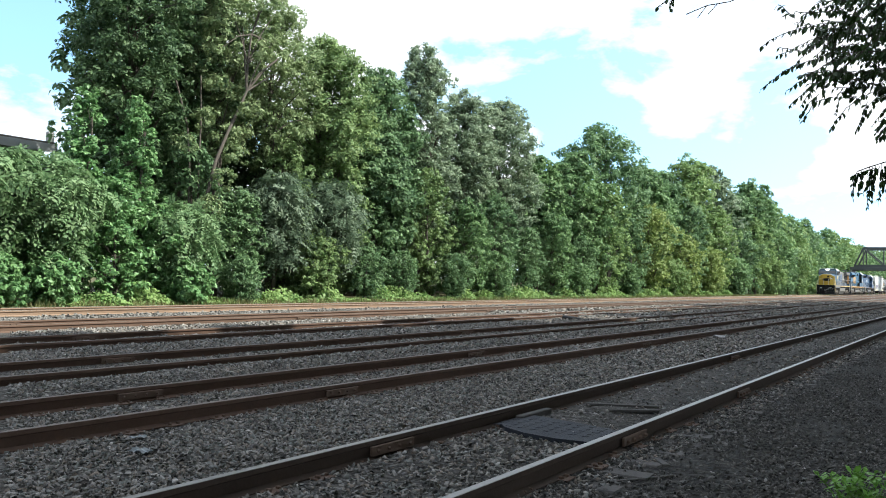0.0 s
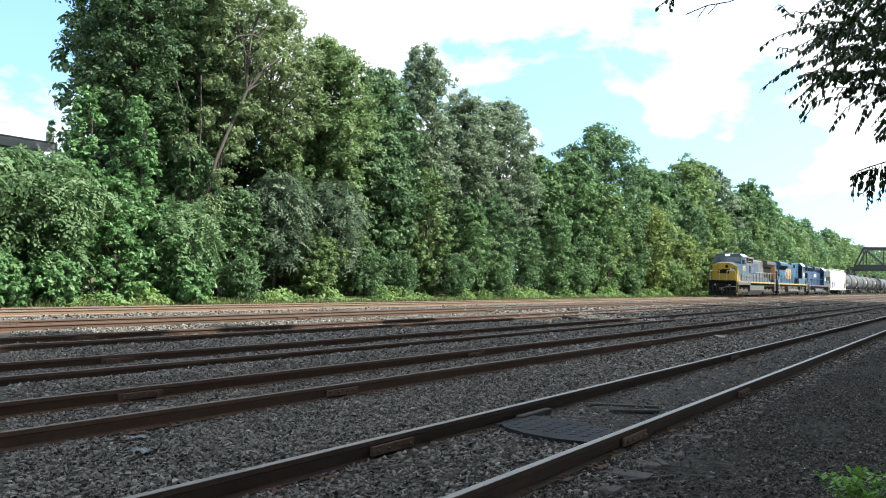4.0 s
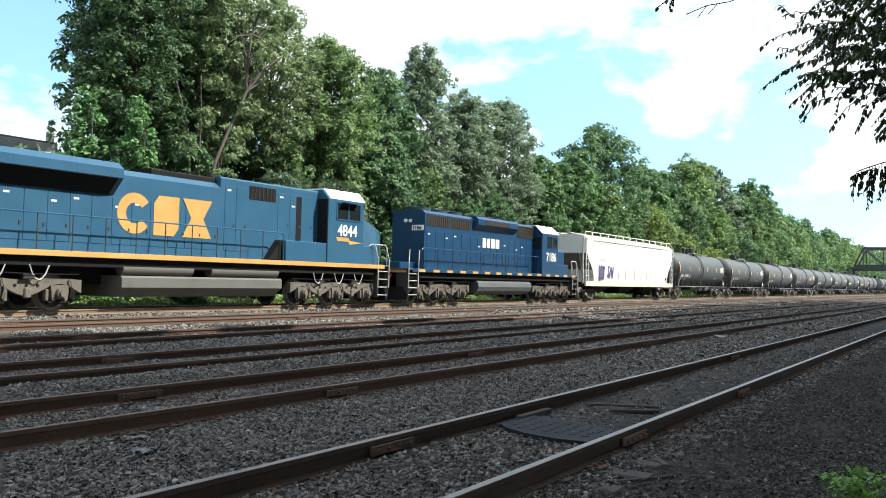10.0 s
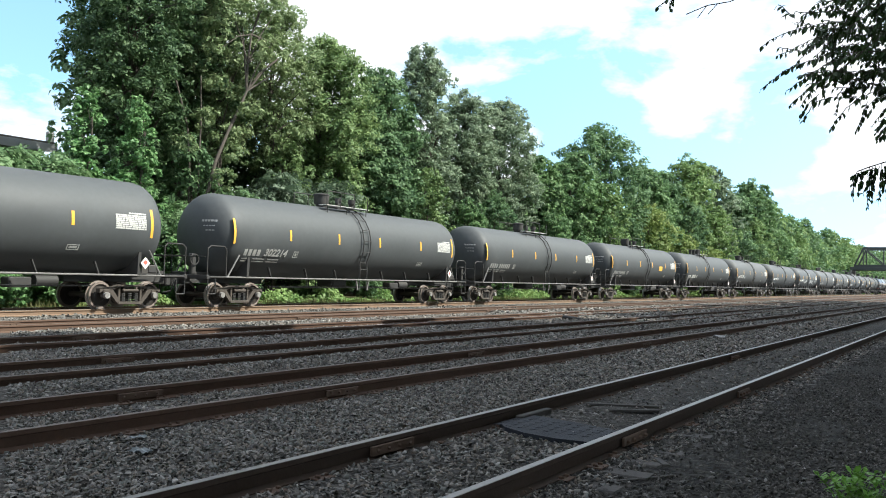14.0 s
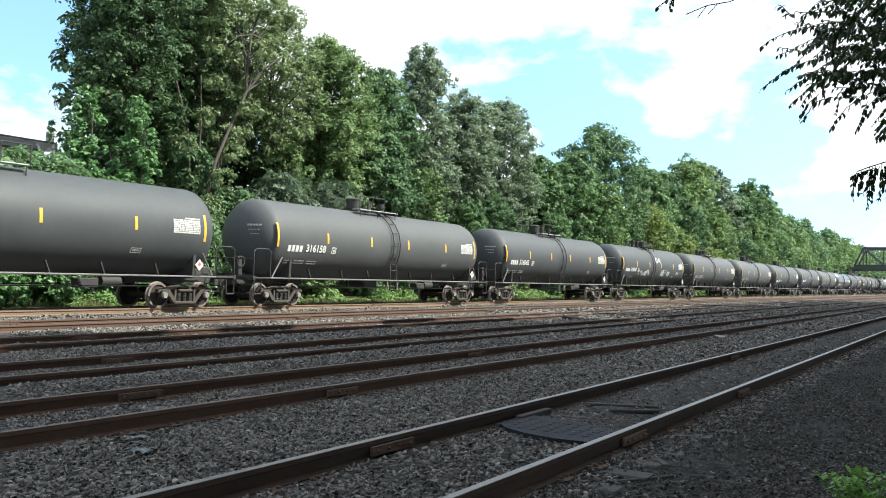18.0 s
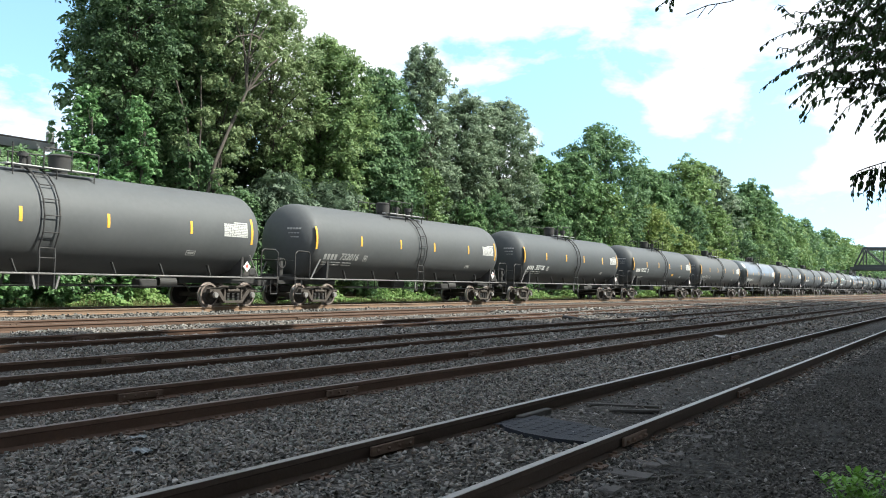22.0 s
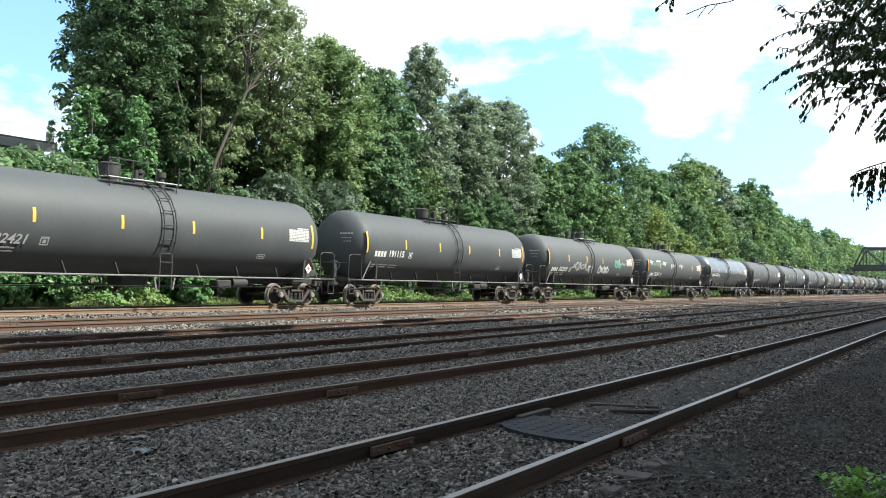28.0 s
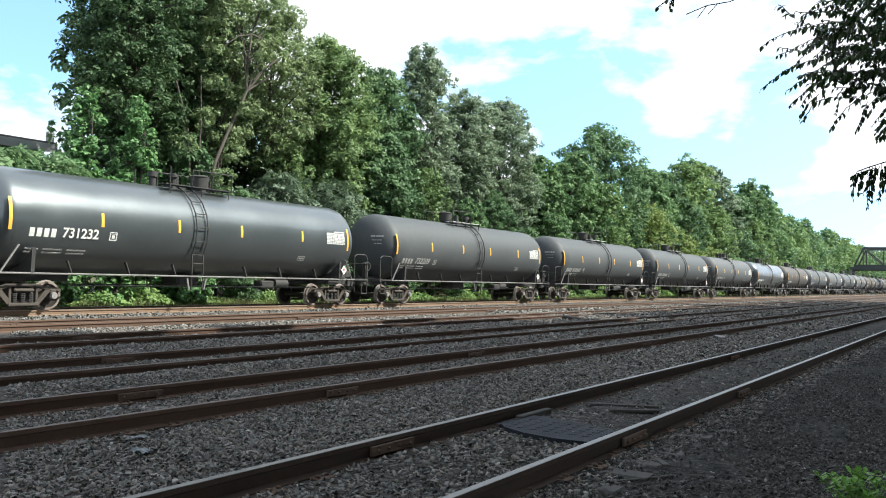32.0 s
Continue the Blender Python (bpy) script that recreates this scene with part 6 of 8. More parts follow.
    for k in (-1, 1):
        part("cab_handrail", Shape().tube([(5.0, k * 1.50, 4.0), (7.2, k * 1.50, 3.95), (7.35, k * 1.50, 3.8), (7.35, k * 1.48, 2.95), (7.45, k * 1.47, 2.83)], 0.026), RAILING, car)
        part("front_handrail", Shape().tube([(0.95, k * 1.30, 1.7), (0.95, k * 1.30, 2.75), (1.05, k * 1.15, 2.85), (1.05, k * 0.45, 2.85), (0.95, k * 0.4, 2.75), (0.95, k * 0.4, 1.7)], 0.026), RAILING, car)
    part("front_deck", Shape().box(0.62, 1.7, -1.45, 1.45, 1.60, 1.72, 0.02).box(0.60, 0.72, -1.45, 1.45, 1.68, 1.80, 0.02), SOOT_SHADE, car)
    for k, y in enumerate((-0.95, -0.82, -0.62, -0.48, 0.48, 0.62, 0.85, 1.0)):
        part("air_hose", Shape().tube([(0.74, y, 1.45 - 0.1 * (k % 2)), (0.55, y + 0.03, 1.2), (0.50, y + 0.08 * (-1) ** k, 0.85), (0.60, y + 0.15 * (-1) ** k, 0.62)], 0.028, 7), TYRE_BLACK, car)
    part("uncoupling_lever", Shape().tube([(0.62, -1.40, 1.15), (0.55, -0.5, 1.12), (0.5, -0.1, 1.0)], 0.018), RAILING, car)
    part("exhaust_silencer", Shape().box(12.5, 13.9, -0.55, 0.55, 4.31, 4.50, 0.04), SOOT_SHADE, car)
    for i, (x, z) in enumerate(((8.3, 3.35), (10.9, 2.5), (12.8, 3.3), (14.6, 2.9), (15.05, 3.4), (17.2, 2.2))):
        part("notice_label", Shape().box(x, x + 0.14, -1.004, -0.998, z, z + 0.10), WHITE_INK, car, "small white notice", smooth=0)
    part("horn", Shape().cyl((12.2, 0.1, 4.42), (11.8, 0.1, 4.44), 0.03, 0.09, 10).cyl((12.2, -0.1, 4.42), (11.8, -0.1, 4.44), 0.03, 0.09, 10).box(12.1, 12.3, -0.15, 0.15, 4.3, 4.42), FRAME_BLACK, car)


def loco_flared_radiator():
    L = 22.7
    car = thing("locomotive", "bright blue diesel locomotive with an orange rear end and flared radiators", "locomotive", "locomotives of the train")
    TRAIN.append((car, 185.1))
    sill_and_tank(car, L, 1.68, (8.1, 15.2), TANK_TAN, [(-1.0, 0.38), (-1.42, 0.68), (-1.42, 0.98), (-1.36, 1.04), (1.36, 1.04), (1.42, 0.98), (1.42, 0.68), (1.0, 0.38)], GOLD)
    for x in (4.1, 18.65):
        loco_truck(car, x, TRUCK_TAN)
        for k in (-1, 1):
            for o in (-1.6, -0.3, 1.0):
                part("safety_chain", Shape().tube([(x + o + 0.3 * q / 3, k * 1.36, 1.30 - 0.42 * math.sin(math.pi * q / 6) ** 0.8) for q in range(7)], 0.02, 5), RAILING, car, "sagging safety chain")
    for x0, x1 in ((8.2, 11.0), (11.8, 15.1)):
        for k in (-1, 1):
            part("air_reservoir", Shape().cyl((x0, k * 1.15, 1.27), (x1, k * 1.15, 1.27), 0.21, 0.21, 16), TANK_TAN, car)
    steps(car, 1.25, -1, 1.62, RAILING)
    steps(car, L - 1.15, 1, 1.62, RAILING)
    snow_plow(car, 0.45, 1)
    snow_plow(car, L - 0.45, -1)
    part("rear_end_cap", hull(1.45, 1.62, 0.98, 1.72, 4.10, 0.02), ORANGE, car, "orange painted rear end", smooth=20)
    part("end_roof_band", hull(1.44, 1.62, 0.99, 4.10, 4.42, 0.10), BLUE_DARK, car, smooth=20)
    part("end_door", Shape().box(1.41, 1.46, 0.1, 0.6, 1.8, 3.3, 0.01), SOOT_SHADE, car)
    part("rear_headlight", Shape().box(1.38, 1.46, -0.05, 0.55, 3.62, 3.95, 0.03), SOOT_SHADE, car)
    part("rear_step_box", Shape().box(1.2, 1.95, -1.4, 1.4, 1.7, 2.15, 0.03), BLUE, car)
    part("long_hood", hull(1.62, 12.4, 0.98, 1.7, 4.36, 0.18), BLUE, car, smooth=20)
    part("radiator_housing", Shape().prism_x([(-0.99, 3.52), (-1.46, 4.02), (-1.46, 4.30), (-1.2, 4.50), (1.2, 4.50), (1.46, 4.30), (1.46, 4.02), (0.99, 3.52)], 2.5, 8.0), BLUE, car, "flared radiator housing", smooth=20)
    for k in (-1, 1):
        part("radiator_screen", Shape().add([(2.7, k * 1.005, 3.53), (7.8, k * 1.005, 3.53), (7.8, k * 1.455, 4.0), (2.7, k * 1.455, 4.0), (2.7, k * 1.02, 3.51), (7.8, k * 1.02, 3.51), (7.8, k * 1.475, 3.99), (2.7, k * 1.475, 3.99)], [(0, 1, 2, 3), (4, 7, 6, 5), (0, 4, 5, 1), (2, 6, 7, 3), (0, 3, 7, 4), (1, 5, 6, 2)]), SOOT_SHADE, car, smooth=0)
        part("blower_opening", Shape().box(3.25, 4.25, *yb(k, 0.97, 0.99), 2.0, 3.45).ring_y(3.65, 3.0, 0.24, 0.30, *yb(k, 0.99, 1.02), n=20).box(3.35, 3.5, *yb(k, 0.99, 1.02), 2.1, 2.5), SOOT_SHADE, car, smooth=0)
        part("fan_shroud", Shape().ring_y(3.65, 3.0, 0.08, 0.13, *yb(k, 1.02, 1.05), n=14).box(3.4, 3.9, *yb(k, 1.02, 1.04), 2.98, 3.02).box(3.63, 3.67, *yb(k, 1.02, 1.04), 2.74, 3.26), BLUE, car, smooth=0)
    louvres(car, 1.7, 2.95, 1.95, 3.25, 0.98, 5)
    doors(car, 4.35, 12.3, 2.0, 3.45, 0.98, 11, BLUE)
    emblem(car, 8.15, 3.02, 1.30, 3.8, 1.0, GOLD)
    part("turbo_hood", hull(12.4, 17.7, 0.98, 1.7, 4.60, 0.06), BLUE, car, smooth=20)
    part("dynamic_brake_roof", hull(9.6, 12.5, 0.75, 4.30, 4.56, 0.05), SOOT_SHADE, car, smooth=20)
    louvres(car, 13.8, 15.2, 3.92, 4.42, 0.98, 7)
    doors(car, 12.6, 13.7, 2.0, 4.3, 0.98, 2, BLUE)
    doors(car, 15.3, 17.3, 2.4, 4.3, 0.98, 3, BLUE)
    for k in (-1, 1):
        part("door_opening", Shape().box(16.35, 16.65, *yb(k, 0.985, 1.002), 2.4, 4.25), SOOT_SHADE, car, smooth=0)
        part("lower_cabinet", Shape().box(15.3, 20.6, *yb(k, 0.9, 1.47), 1.70, 2.5, 0.02), BLUE, car)
        part("air_duct", Shape().prism_y([(14.6, 1.75), (15.35, 1.75), (15.35, 2.5), (15.2, 2.5)], *yb(k, 1.0, 1.3)), SOOT_SHADE, car, smooth=0)
    prof = [(-1.5, 1.7), (-1.5, 4.30), (-1.15, 4.66), (1.15, 4.66), (1.5, 4.30), (1.5, 1.7)]
    cab = part("cab", Shape().prism_x(prof, 17.7, 20.0), BLUE, car, smooth=20)
    part("cab_rear_wall", Shape().box(17.66, 17.70, -1.48, 1.48, 1.8, 4.28), SOOT_SHADE, cab, smooth=0)
    part("cab_roof", Shape().prism_x([(-1.5, 4.31), (-1.15, 4.67), (1.15, 4.67), (1.5, 4.31), (1.5, 4.35), (1.15, 4.72), (-1.15, 4.72), (-1.5, 4.35)], 17.8, 20.1), ROOF_WHITE, car, "white painted cab roof", smooth=0)
    part("nose", Shape().add([(20.0, -1.48, 1.7), (20.0, 1.48, 1.7), (20.0, 1.48, 3.62), (20.0, -1.48, 3.62), (21.75, -1.1, 1.7), (21.75, 1.1, 1.7), (21.75, 1.1, 3.05), (21.75, -1.1, 3.05), (21.3, 1.15, 3.35), (21.3, -1.15, 3.35)],
                             [(0, 3, 9, 7, 4), (1, 5, 6, 8, 2), (3, 2, 8, 9), (9, 8, 6, 7), (4, 7, 6, 5), (0, 4, 5, 1), (0, 1, 2, 3)]), BLUE, car, smooth=20)
    part("windscreen", Shape().box(19.99, 20.02, -1.2, 1.2, 3.68, 4.25), GLASS_DARK, cab, smooth=0)
    for k in (-1, 1):
        w = part("side_window", Shape().box(18.25, 19.75, *yb(k, 1.499, 1.508), 3.52, 4.16), GLASS_DARK, cab, smooth=0)
        part("window_frame", Shape().box(18.2, 19.8, *yb(k, 1.498, 1.525), 4.16, 4.21).box(18.2, 19.8, *yb(k, 1.498, 1.525), 3.47, 3.52).box(18.2, 18.25, *yb(k, 1.498, 1.525), 3.5, 4.2).box(18.95, 19.02, *yb(k, 1.498, 1.525), 3.5, 4.2).box(19.75, 19.8, *yb(k, 1.498, 1.525), 3.5, 4.2), BLUE, w, smooth=0)
        part("sun_visor", Shape().box(18.5, 19.5, *yb(k, 1.5, 1.75), 4.18, 4.22), BLUE, cab)
    lettering("4844", 0.64, WHITE_INK, car, pose(18.3, -1.512, 2.85, 90), "white road number on the cab")
    part("painted_flash", Shape().prism_y([(18.2, 2.78), (19.0, 2.78), (19.1, 2.66), (19.95, 2.60), (19.1, 2.50), (19.0, 2.62), (18.3, 2.62)], -1.512, -1.504), GOLD, car, smooth=0)
    handrail(car, 1.9, 15.2, 2.76, 1.46, 12, BLUE)
    handrail(car, 20.6, 21.9, 2.6, 1.4, 2, RAILING)


def loco_dark_blue():
    L = 20.8
    car = thing("locomotive", "dark blue locomotive with white cab roof and yellow sill dashes", "locomotive", "locomotives of the train")
    TRAIN.append((car, 207.8))
    sill_and_tank(car, L, 1.60, (7.4, 13.6), TANK_GREY, [(-0.7, 0.38), (-1.08, 0.44), (-1.32, 0.60), (-1.42, 0.82), (-1.38, 1.02), (-1.25, 1.15), (1.25, 1.15), (1.38, 1.02), (1.42, 0.82), (1.32, 0.60), (1.08, 0.44), (0.7, 0.38)], BLUE_DARK)
    for x in (4.0, 16.9):
        loco_truck(car, x)
    for k in (-1, 1):
        part("air_reservoir", Shape().cyl((7.8, k * 1.12, 1.30), (11.6, k * 1.12, 1.30), 0.16, 0.16, 14), FRAME_BLACK, car)
        for i in range(15):
            part("sill_reflector", Shape().box(1.6 + 1.25 * i, 2.15 + 1.25 * i, *yb(k, 1.515, 1.522), 1.49, 1.61), GOLD, car, smooth=0)
    steps(car, 1.2, -1, 1.55, RAILING)
    steps(car, L - 1.1, 1, 1.55, RAILING)
    snow_plow(car, 0.45, 1)
    snow_plow(car, L - 0.45, -1)
    part("long_hood", hull(2.85, 14.7, 0.95, 1.64, 4.48, 0.14), BLUE_DARK, car, smooth=20)
    louvres(car, 3.02, 5.15, 3.74, 4.28, 0.95, 12, LOUVRE_BROWN)
    louvres(car, 5.26, 7.24, 3.74, 4.28, 0.95, 11, LOUVRE_BROWN)
    part("dynamic_brake_housing", Shape().prism_x([(-0.96, 3.80), (-1.24, 4.10), (-1.24, 4.38), (-1.1, 4.52), (1.1, 4.52), (1.24, 4.38), (1.24, 4.10), (0.96, 3.80)], 7.5, 12.1), BLUE_DARK, car, smooth=20)
    for k in (-1, 1):
        part("brake_grid", Shape().box(8.3, 11.0, *yb(k, 1.20, 1.255), 4.12, 4.34), LOUVRE_BROWN, car, smooth=0)
        part("sand_box", Shape().box(14.7, 14.95, *yb(k, 0.9, 1.2), 1.7, 3.0, 0.02), BLUE_DARK, car)
        part("end_light", Shape().cyl((2.86, k * 0.14, 3.98), (2.78, k * 0.14, 3.98), 0.09, 0.09, 12), ROOF_WHITE, car, "unlit rear headlight")
    louvres(car, 12.5, 14.66, 3.66, 4.36, 0.96, 16, LOUVRE_BROWN)
    doors(car, 7.2, 14.4, 1.95, 3.4, 0.95, 10, BLUE_DARK)
    doors(car, 3.0, 7.1, 1.95, 3.5, 0.95, 5, BLUE_DARK)
    for x in (3.7, 5.2, 6.7, 9.2, 11.0):
        part("roof_fan", Shape().cyl((x, 0, 4.46), (x, 0, 4.66), 0.62, 0.62, 22).cyl((x, 0, 4.66), (x, 0, 4.69), 0.64, 0.5, 22), BLUE_SHADE, car)
    part("exhaust_stack", Shape().box(12.6, 13.6, -0.25, 0.25, 4.46, 4.62, 0.02), SOOT_SHADE, car)
    prof = [(-1.5, 1.64), (-1.5, 4.02), (-1.05, 4.46), (1.05, 4.46), (1.5, 4.02), (1.5, 1.64)]
    cab = part("cab", Shape().prism_x(prof, 14.75, 17.0), BLUE_DARK, car, smooth=20)
    part("cab_roof", Shape().prism_x([(-1.5, 4.03), (-1.05, 4.47), (1.05, 4.47), (1.5, 4.03), (1.52, 4.07), (1.05, 4.52), (-1.05, 4.52), (-1.52, 4.07)], 14.7, 17.05), ROOF_WHITE, car, "white painted cab roof", smooth=0)
    for k in (-1, 1):
        for x0, x1 in ((15.5, 16.1), (16.2, 16.75)):
            w = part("side_window", Shape().box(x0, x1, *yb(k, 1.499, 1.508), 3.22, 3.86), GLASS_DARK, cab, smooth=0)
            part("window_frame", Shape().box(x0 - 0.04, x1 + 0.04, *yb(k, 1.498, 1.52), 3.86, 3.90).box(x0 - 0.04, x1 + 0.04, *yb(k, 1.498, 1.52), 3.18, 3.22).box(x0 - 0.05, x0, *yb(k, 1.498, 1.52), 3.2, 3.9).box(x1, x1 + 0.05, *yb(k, 1.498, 1.52), 3.2, 3.9), BLUE_DARK, w, smooth=0)
    part("rear_cab_window", Shape().box(14.73, 14.752, -1.4, -1.0, 3.1, 3.8), GLASS_DARK, cab, smooth=0)
    part("windscreen", Shape().box(16.99, 17.02, -1.3, 1.3, 3.45, 4.0), GLASS_DARK, cab, smooth=0)
    part("short_hood", hull(17.0, 19.1, 0.95, 1.64, 3.20, 0.15), BLUE_DARK, car, smooth=20)
    for k in (-1, 1):
        part("lower_cabinet", Shape().box(14.9, 18.6, *yb(k, 0.9, 1.46), 1.62, 2.25, 0.02), BLUE_DARK, car)
        part("front_handrail", Shape().tube([(19.3, k * 1.40, 1.6), (19.3, k * 1.40, 2.5), (19.9, k * 1.40, 2.5), (20.1, k * 1.40, 2.3), (20.1, k * 1.40, 1.5)], 0.024), RAILING, car)
    lettering("7186", 0.70, WHITE_INK, car, pose(15.3, -1.512, 2.42, 90), "white road number on the cab")
    for k, w in enumerate((0.34, 0.30, 0.38, 0.40)):
        x = (8.5, 9.0, 9.45, 9.95)[k]
        for s in (-1, 1):
            part("owner_mark", Shape().box(x, x + w, *yb(s, 0.968, 0.975), 2.92, 3.42), WHITE_INK, car, "white plain block", smooth=0)
    part("number_board", Shape().box(2.81, 2.85, -0.90, -0.22, 3.50, 3.76, 0.012), ROOF_WHITE, car)
    lettering("7186", 0.26, SOOT_SHADE, car, pose(2.805, -0.27, 3.54, 90, 0, -90), "dark number on the white number board")
    part("end_stripe", Shape().box(0.74, 0.755, -1.4, 1.4, 1.44, 1.56), GOLD, car, smooth=0)
    for y in (-0.55, 0.5):
        part("air_hose", Shape().tube([(0.8, y, 1.35), (0.45, y, 1.05), (0.0, y + 0.1, 0.95), (-0.4, y + 0.1, 1.1)], 0.03, 7), HOSE_RED, car, "red air hose")
    part("rear_deck_box", Shape().box(1.5, 2.84, -0.5, 0.5, 1.64, 1.95, 0.03), BLUE_DARK, car)
    handrail(car, 1.9, 14.4, 2.62, 1.46, 9, BLUE_DARK, foot=1.64)


def covered_hopper():
    L = 19.7
    car = thing("covered_hopper", "cream white covered hopper wagon with violet spray paint", "railway wagon", "")
    TRAIN.append((car, 228.6))
    prof = [(-1.42, 1.22), (-1.50, 1.6), (-1.52, 2.6), (-1.50, 3.8), (-1.44, 4.15), (-1.25, 4.32), (-0.6, 4.42), (0.6, 4.42), (1.25, 4.32), (1.44, 4.15), (1.50, 3.8), (1.52, 2.6), (1.50, 1.6), (1.42, 1.22)]
    body = part("body", Shape().prism_x(prof, 2.0, L - 1.95), HOPPER_WHITE, car, smooth=25)
    for d, x in ((1, 0.0), (-1, L)):
        s = Shape()
        upper = [(0.75, 3.15), (0.75, 4.12), (2.02, 4.12), (2.02, 1.24), (1.98, 1.55), (1.82, 2.0), (1.45, 2.42), (1.05, 2.78)]
        for k in (-1, 1):
            s.prism_y([(x + d * a, z) for a, z in upper], *yb(k, 1.46, 1.51))
        s.prism_x([(-1.46, 3.15), (-1.46, 4.12), (-1.25, 4.30), (-0.6, 4.40), (0.6, 4.40), (1.25, 4.30), (1.46, 4.12), (1.46, 3.15)], min(x + d * 0.75, x + d * 2.02), max(x + d * 0.75, x + d * 2.02))
        part("end_sheet", s, HOPPER_WHITE, body, smooth=25)
        sl = Shape().add([(x + d * 0.8, -1.44, 3.15), (x + d * 0.8, 1.44, 3.15), (x + d * 3.2, 1.44, 1.15), (x + d * 3.2, -1.44, 1.15), (x + d * 0.86, -1.44, 3.05), (x + d * 0.86, 1.44, 3.05), (x + d * 3.1, 1.44, 1.1), (x + d * 3.1, -1.44, 1.1)],
                         [(0, 1, 2, 3), (4, 7, 6, 5), (0, 3, 7, 4), (1, 5, 6, 2), (0, 4, 5, 1), (3, 2, 6, 7)])
        part("slope_sheet", sl, HOPPER_DIRT_SHADE, car, "brown weathered end slope, coloured darker for shade", smooth=0)
        fr = Shape()
        for y in (-1.3, 1.3):
            fr.box(min(x + d * 0.55, x + d * 0.63), max(x + d * 0.55, x + d * 0.63), y - 0.04, y + 0.04, 1.1, 4.2)
            fr.tube([(x + d * 0.6, y * 0.8, 3.1), (x + d * 1.9, y * 0.6, 1.2)], 0.035)
        fr.box(min(x + d * 0.55, x + d * 2.3), max(x + d * 0.55, x + d * 2.3), -0.3, 0.3, 0.85, 1.2, 0.02)
        part("end_frame", fr, HOPPER_GREY, car)
        for k in (-1, 1):
            ld = Shape()
            for a in (0.55, 0.98):
                ld.cyl((x + d * a, k * 1.54, 0.95), (x + d * a, k * 1.54, 4.15 if a < 0.9 else 2.9), 0.026, 0.026, 6)
            for i in range(8 if d < 0 else 5):
                ld.cyl((x + d * 0.55, k * 1.54, 1.25 + 0.38 * i), (x + d * 0.98, k * 1.54, 1.25 + 0.38 * i), 0.018, 0.018, 6)
            part("ladder", ld, HOPPER_WHITE, car)
        coupler(car, x + d * 0.7, -d)
        freight_truck(car, x + d * 2.4)
        part("bolster_web", Shape().prism_x([(-1.45, 1.0), (-1.45, 1.2), (1.45, 1.2), (1.45, 1.0), (0.4, 0.82), (-0.4, 0.82)], x + d * 2.4 - 0.1, x + d * 2.4 + 0.1), FRAME_BLACK, car)
    for k in (-1, 1):
        part("side_sill", Shape().box(0.55, L - 0.55, *yb(k, 1.44, 1.53), 0.95, 1.27, 0.01), HOPPER_CREAM, car)
        part("top_chord", Shape().box(0.75, L - 0.75, *yb(k, 1.43, 1.53), 4.02, 4.14, 0.01), HOPPER_WHITE, car)
        rl = Shape().tube([(0.6, k * 1.36, 4.05), (0.75, k * 1.36, 4.58), (L - 0.9, k * 1.36, 4.58), (L - 0.6, k * 1.42, 4.35), (L - 0.55, k * 1.5, 3.9)], 0.024)
        for i in range(12):
            rl.box(1.9 + 1.45 * i, 2.0 + 1.45 * i, *yb(k, 1.34, 1.38), 4.2, 4.58)
        part("roof_railing", rl, HOPPER_WHITE, car)
    part("running_board", Shape().box(0.7, L - 0.7, -0.35, 0.35, 4.47, 4.51, 0.01), HOPPER_GREY, car)
    for i, x in enumerate((4.6, 9.85, 15.1)):
        part("hopper_chute", Shape().add([(x - 2.3, -1.35, 1.2), (x + 2.3, -1.35, 1.2), (x + 2.3, 1.35, 1.2), (x - 2.3, 1.35, 1.2), (x - 0.6, -0.5, 0.42), (x + 0.6, -0.5, 0.42), (x + 0.6, 0.5, 0.42), (x - 0.6, 0.5, 0.42)], [(0, 1, 5, 4), (1, 2, 6, 5), (2, 3, 7, 6), (3, 0, 4, 7), (4, 5, 6, 7), (0, 3, 2, 1)]), SOOT_SHADE, car, smooth=0)
    def spray(pts, w, mat):
        s = Shape()
        for k, (a, b) in enumerate(zip(pts, pts[1:])):
            dx, dz = b[0] - a[0], b[1] - a[1]
            n = math.hypot(dx, dz)
            ox, oz = -dz / n * w, dx / n * w
            s.prism_y([(a[0] - ox, a[1] - oz), (b[0] - ox, b[1] - oz), (b[0] + ox, b[1] + oz), (a[0] + ox, a[1] + oz)], -1.530 - 0.003 * k - w * 0.05, -1.522)
        part("spray_paint", s, mat, car, smooth=0)
    spray([(2.80, 2.12), (3.60, 2.20)], 0.16, GRAFFITI_DARK)
    spray([(2.84, 1.78), (3.62, 1.80)], 0.22, GRAFFITI_DARK)
    spray([(4.42, 1.70), (4.98, 1.75)], 0.10, GRAFFITI_DARK)
    spray([(2.9, 2.4), (3.0, 1.45), (3.25, 1.42), (3.3, 2.4), (3.5, 1.45), (3.7, 1.48), (3.72, 2.3), (3.88, 2.2)], 0.085, GRAFFITI_DARK)
    spray([(4.55, 2.3), (4.75, 1.55), (5.05, 2.3), (5.35, 1.55), (5.5, 2.35)], 0.075, GRAFFITI_DARK)
    spray([(4.45, 2.28), (4.8, 2.3)], 0.07, GRAFFITI_DARK)
    for k in (-1, 1):
        for z in (3.72, 3.88):
            part("seam", Shape().box(2.0, L - 1.95, *yb(k, 1.496, 1.512), z, z + 0.018), HOPPER_GREY, body, smooth=0)
    for i in range(4):
        part("owner_mark", Shape().box(3.05 + 0.22 * i, 3.19 + 0.22 * i, -1.530, -1.522, 2.64, 2.84), HOPPER_GREY, car, "faded plain stencil bar", smooth=0)
